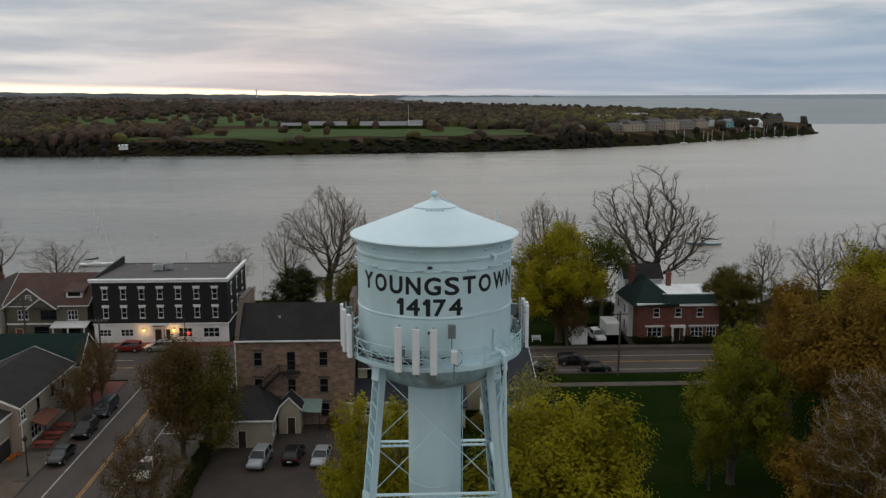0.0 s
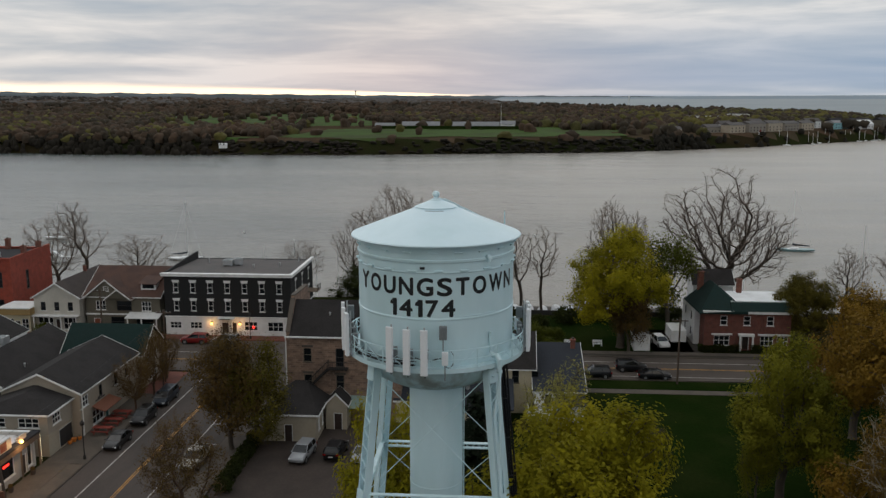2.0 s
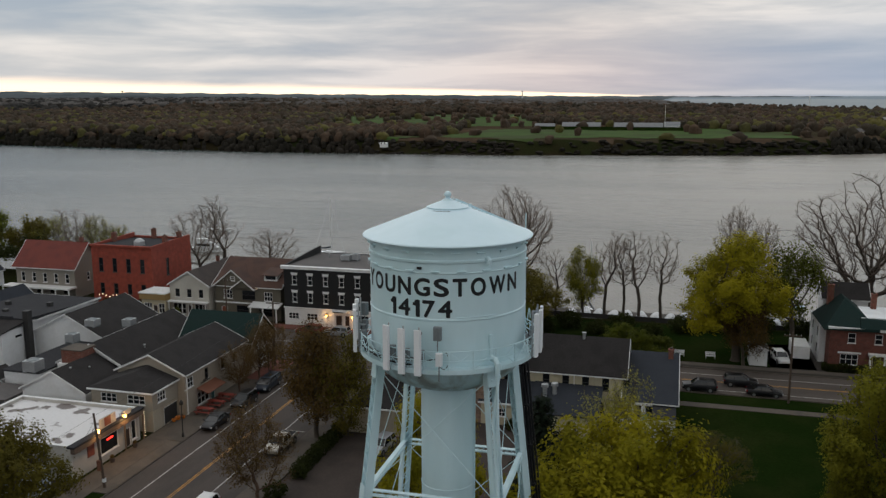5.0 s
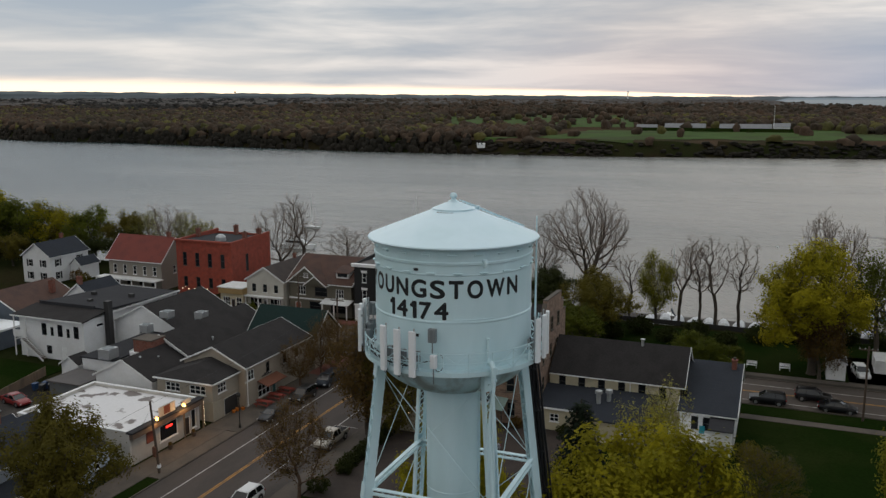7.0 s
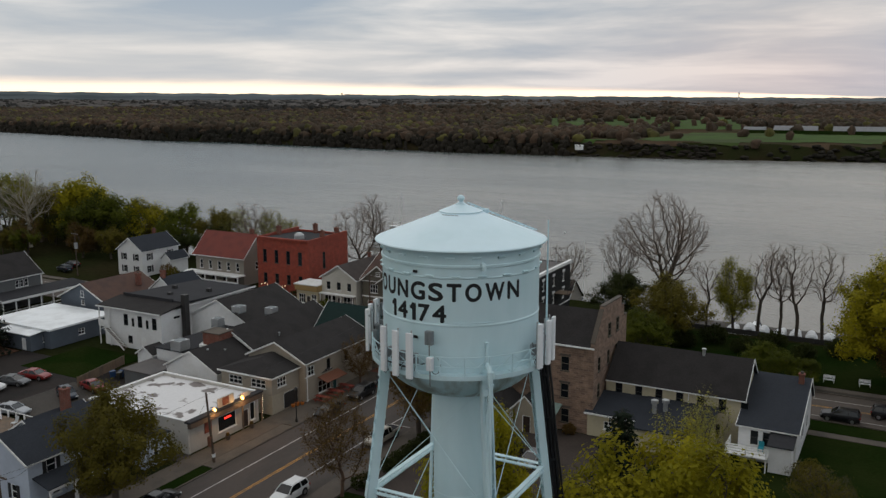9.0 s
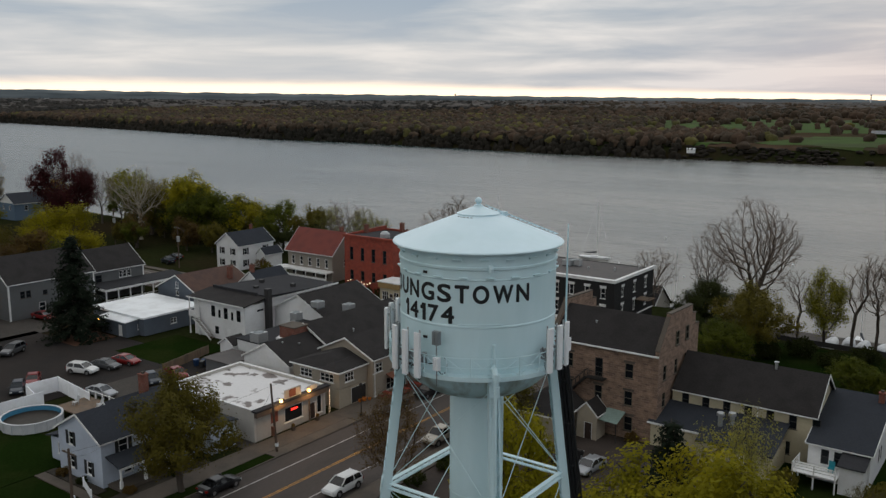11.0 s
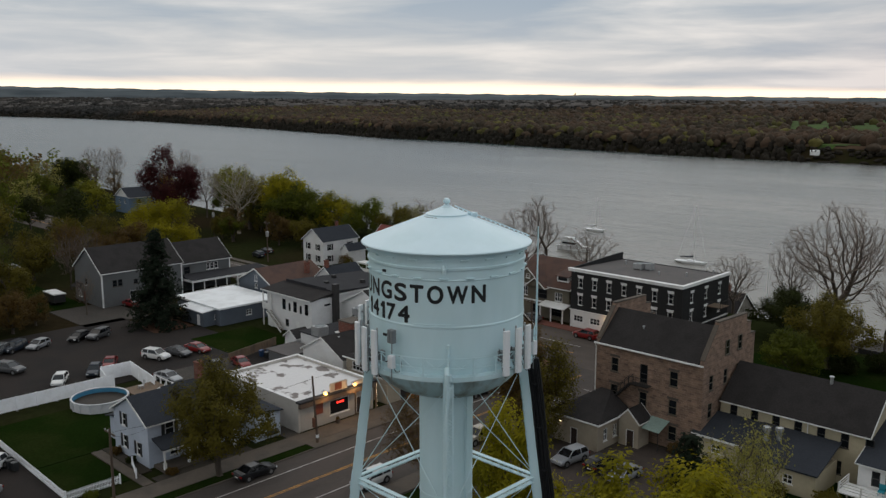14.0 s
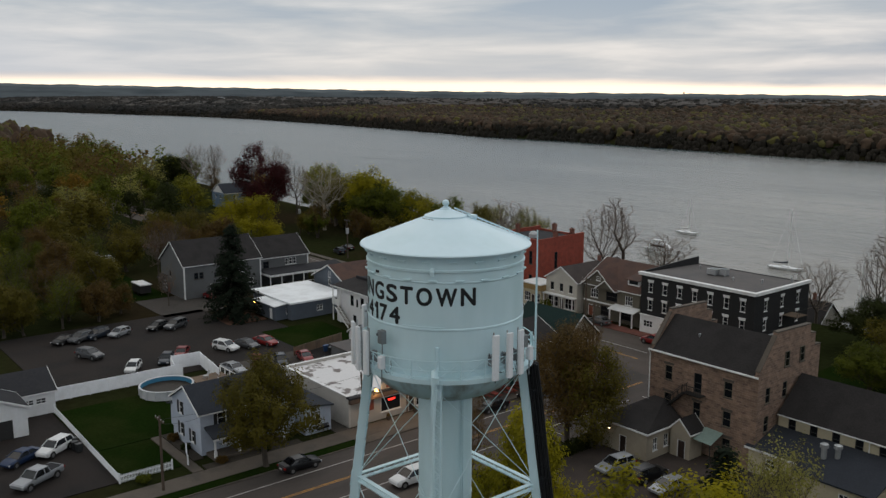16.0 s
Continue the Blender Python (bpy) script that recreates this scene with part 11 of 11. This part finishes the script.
sailboat(-97.5, 274, 5, 11.0, 19.0, M_CANVAS, label="white sailboat with dark sail cover moored on the river")
sailboat(-160, 311, -5, 10.0, 13.5, M_HULL)
sailboat(106, 304, 175, 13.0, 21.0, M_CANVAS, M_TEAL, "teal-hulled sailboat moored on the river")
sailboat(42, 232, 175, 11.0, 15.0, M_CANVAS, M_TEAL, "teal-hulled sailboat moored near the bluff")
mb = thing("motor_yacht", (-140, 268, -13), "white motor yacht moored near the bluff", "boat", "river boats")
part("hull", Geo().hull8([(-146, 266.6, -13.2), (-134, 267.4, -13.2), (-134, 268.6, -13.2), (-146, 269.4, -13.2)], [(-146.3, 266.0, -11.6), (-132.5, 267.7, -11.2), (-132.5, 268.3, -11.2), (-146.3, 270.0, -11.6)]), M_HULL, mb)
part("cabin", Geo().hull8([(-145, 266.6, -11.5), (-136, 267.2, -11.4), (-136, 268.8, -11.4), (-145, 269.4, -11.5)], [(-144.6, 266.9, -9.6), (-138.5, 267.3, -9.6), (-138.5, 268.7, -9.6), (-144.6, 269.1, -9.6)]), M_HULL, mb)
part("window", Geo().box(-144.2, 266.62, -10.9, -138.6, 266.9, -10.2), M_GLASS, mb)
part("flybridge", Geo().box(-144.0, 267.0, -9.6, -140.0, 269.0, -8.6), M_HULL, mb)
def boat_cover(x, y, length, half, z, rise):
    """A rounded shrink-wrap shell over a stored hull, its bow toward the river."""
    v, f, n = [], [], 7
    st = [(-0.5, 0.86, 0.8), (-0.42, 1.0, 1.0), (-0.1, 1.0, 1.0), (0.2, 0.82, 0.86), (0.4, 0.42, 0.6), (0.5, 0.06, 0.25)]
    for u, wf, hf in st:
        for j in range(n):
            a = math.pi * j / (n - 1)
            v.append((x - half * wf * math.cos(a), y + u * length, z + rise * hf * math.sin(a) ** 0.8))
    for i in range(len(st) - 1):
        f += [(i * n + j, i * n + j + 1, (i + 1) * n + j + 1, (i + 1) * n + j) for j in range(n - 1)] + [(i * n, (i + 1) * n, (i + 1) * n + n - 1, i * n + n - 1)]
    f += [tuple(range(n))[::-1], tuple(range((len(st) - 1) * n, len(st) * n))]
    return Geo().add(v, f)


M_WRAP = mat("shrink_wrap", (0.46, 0.47, 0.48), rough=0.5, grain=(0.15, 1.5), second=(0.3, 0.31, 0.33), stain=(0.7, 0.6))
for k in range(15):
    x, y = -7.0 + k * 3.15, 199.5 + 1.2 * math.sin(k * 2.3)
    b = thing("stored_boat", (x, y, -11.45), "shrink-wrapped white boat stored in the yard", "boat", "stored boats", turn=6 * math.sin(k * 1.7))
    part("hull", Geo().hull8([(x - 0.5, y - 3.4, -10.9), (x + 0.5, y - 3.4, -10.9), (x + 0.15, y + 3.2, -10.7), (x - 0.15, y + 3.2, -10.7)], [(x - 1.25, y - 3.7, -9.65), (x + 1.25, y - 3.7, -9.65), (x + 0.2, y + 4.0, -9.5), (x - 0.2, y + 4.0, -9.5)]), M_TEAL if k % 4 == 2 else M_HULL, b)
    part("cover", boat_cover(x, y, 7.6, 1.3, -9.64, 1.1 + 0.4 * (k % 3)), M_WRAP, b, "white shrink-wrap cover")
    for sx in (-0.8, 0.8):
        part("stand", Geo().bar((x + sx * 1.3, y, -11.45), (x + sx * 0.8, y, -10.2), 0.1), M_IRON, b)
for k, (x, y, h) in enumerate(((-62, 214, 12), (-55, 216, 15), (-47, 215, 17), (-41, 213, 14), (-36, 216, 16.5), (-28, 214, 18.5), (-4, 214, 18), (60, 216, 22), (66, 218, 19), (96, 222, 21), (104, 224, 17))):
    sailboat(x, y, 80 + k * 5, 8.5, h, M_CANVAS, label="small sailboat at the near dock", z=-13.0)
dock = thing("dock", (-30, 210, -13), "weathered timber dock along the near bank", "dock")
part("deck", Geo().box(-72, 209.0, -12.3, -25.2, 211.2, -12.1), M_WOOD, dock)
for k in range(9):
    part("pile", Geo().tube([(-71 + k * 5.5, 211.3, -16), (-71 + k * 5.5, 211.3, -10.9)], 0.16, 8), M_POLE, dock)
for k, (x, y) in enumerate(((-62, 262), (-172, 286), (-95, 330), (18, 330), (-40, 300))):
    bu = thing("mooring_buoy", (x, y, -13), "small white mooring buoy", "buoy", "mooring buoys")
    part("float", Geo().ball((x, y, -12.8), 0.45, 10, 8), M_HULL, bu)
    part("eye", Geo().tube([(x, y, -12.4), (x, y, -12.1)], 0.05, 6), M_METAL, bu)

# ---- lamp light ----
for x, y, z, w in ((-44.2, 80.8, 4.2, 150), (-44.2, 85.5, 4.2, 190), (-43.0, 140.6, 2.2, 40), (-38.2, 140.6, 2.2, 40)):
    lamp = new("lamp_light", bpy.data.lights.new("lamp_light", "POINT"))
    lamp.data.energy, lamp.data.color, lamp.data.shadow_soft_size = w, (1.0, 0.55, 0.2), 0.12
    lamp.location = (x, y - 0.0, z)

# ---- small things ----
def picnic_table(x, y, deg=0):
    t = thing("picnic_table", (x, y, 0.16), "red-painted wooden picnic table on the shop apron", "table", "picnic tables", turn=deg)
    for k in range(3):
        part("top_board", Geo().box(x - 1.1, y - 0.4 + k * 0.27, 0.88, x + 1.1, y - 0.15 + k * 0.27, 0.93), M_REDPAINT, t)
    for s in (-0.75, 0.75):
        part("bench", Geo().box(x - 1.1, y + s - 0.14, 0.58, x + 1.1, y + s + 0.14, 0.63), M_REDPAINT, t)
    for dx in (-0.8, 0.8):
        part("brace", Geo().box(x + dx - 0.05, y - 0.88, 0.49, x + dx + 0.05, y + 0.88, 0.58), M_REDPAINT, t)
        for s in (-1, 1):
            part("leg", Geo().bar((x + dx, y + s * 0.65, 0.16), (x + dx, y + s * 0.25, 0.88), 0.08), M_REDPAINT, t)


M_REDPAINT = mat("red_bench_paint", (0.22, 0.035, 0.022), rough=0.7, grain=(0.2, 5), second=(0.15, 0.03, 0.02), stain=(0.6, 1.5))
for y in (98.2, 101.0, 103.6):
    picnic_table(-41.9, y)
solo("statue", Geo().lathe([(0.0, 0.16), (0.30, 0.16), (0.30, 0.35), (0.2, 0.4), (0.27, 0.75), (0.2, 1.05), (0.24, 1.3), (0.09, 1.45), (0.14, 1.58), (0.1, 1.72), (0.0, 1.78)], -44.0, 97.4, 12), M_TRIM, "small white garden statue by the shop door", "statue", at=(-44.0, 97.4, 0.16))
M_ORANGE = mat("orange_clay", (0.45, 0.14, 0.02), rough=0.7, grain=(0.15, 5))
for x, y, r in ((-44.1, 95.5, 0.34), (-43.7, 96.1, 0.26), (-44.2, 94.8, 0.28)):
    p = thing("planter", (x, y, 0.16), "round orange planter with dry stems", "planter", "shop planters")
    part("pot", Geo().lathe([(0.0, 0.16), (r * 0.7, 0.16), (r, 0.16 + r), (r * 0.9, 0.16 + r * 1.3), (r * 0.75, 0.16 + r * 1.25), (0.0, 0.16 + r * 1.1)], x, y, 12), M_ORANGE, p)
    g = Geo()
    for k in range(5):
        g.tube([(x, y, 0.16 + r), (x + 0.12 * math.cos(k * 1.3), y + 0.12 * math.sin(k * 1.3), 0.5 + r)], 0.012, 4)
    part("stems", g, M_BARK, p)


def wheelie_bin(x, y, mtl, label, deg=0):
    b = thing("wheelie_bin", (x, y, 0.02), label, "bin", "waste bins", turn=deg)
    part("body", Geo().hull8([(x - 0.24, y - 0.28, 0.06), (x + 0.24, y - 0.28, 0.06), (x + 0.24, y + 0.22, 0.06), (x - 0.24, y + 0.22, 0.06)], [(x - 0.3, y - 0.36, 1.0), (x + 0.3, y - 0.36, 1.0), (x + 0.3, y + 0.34, 1.0), (x - 0.3, y + 0.34, 1.0)]), mtl, b)
    part("lid", Geo().slab([(x - 0.33, y - 0.4, 1.06), (x + 0.33, y - 0.4, 1.06), (x + 0.33, y + 0.38, 1.1), (x - 0.33, y + 0.38, 1.1)], 0.05), mtl, b)
    for s in (-0.27, 0.27):
        part("wheel", Geo().tube([(x + s - 0.03, y + 0.27, 0.12), (x + s + 0.03, y + 0.27, 0.12)], 0.1, 10), M_TYRE, b)


M_BINBLUE = mat("blue_bin_plastic", (0.015, 0.045, 0.12), rough=0.5, grain=(0.08, 5))
M_BINGREY = mat("dark_bin_plastic", (0.022, 0.024, 0.026), rough=0.5, grain=(0.08, 5))
for k, (x, y) in enumerate(((-75.0, 92.2), (-74.2, 93.2), (-73.6, 92.2), (-72.8, 92.8))):
    wheelie_bin(x, y, M_BINBLUE if k < 2 else M_BINGREY, "blue plastic wheelie bin in the back lot" if k < 2 else "dark plastic wheelie bin in the back lot", 10 * k)
for k, (x, y) in enumerate(((-61.6, 49.0), (-60.6, 49.1), (-59.5, 48.9), (-58.5, 49.1))):
    wheelie_bin(x, y, M_BINGREY, "dark plastic wheelie bin by the picket fence", 170 + 8 * k)


def garden_bench(x, y, deg):
    b = thing("garden_bench", (x, y, 0.03), "white slatted garden bench facing the main road", "bench", "roadside benches", turn=deg)
    for k in range(3):
        part("seat_slat", Geo().box(x - 0.75, y - 0.2 + k * 0.15, 0.45, x + 0.75, y - 0.08 + k * 0.15, 0.49), M_PICKET, b)
        part("back_slat", Geo().box(x - 0.75, y + 0.27, 0.6 + k * 0.16, x + 0.75, y + 0.31, 0.72 + k * 0.16), M_PICKET, b)
    for sx in (-0.7, 0.64):
        part("leg", Geo().box(x + sx, y - 0.2, 0.03, x + sx + 0.06, y - 0.14, 0.66), M_PICKET, b)
        part("leg", Geo().box(x + sx, y + 0.2, 0.03, x + sx + 0.06, y + 0.26, 1.08), M_PICKET, b)


garden_bench(16.4, 139.0, 0)
garden_bench(21.0, 139.2, 5)
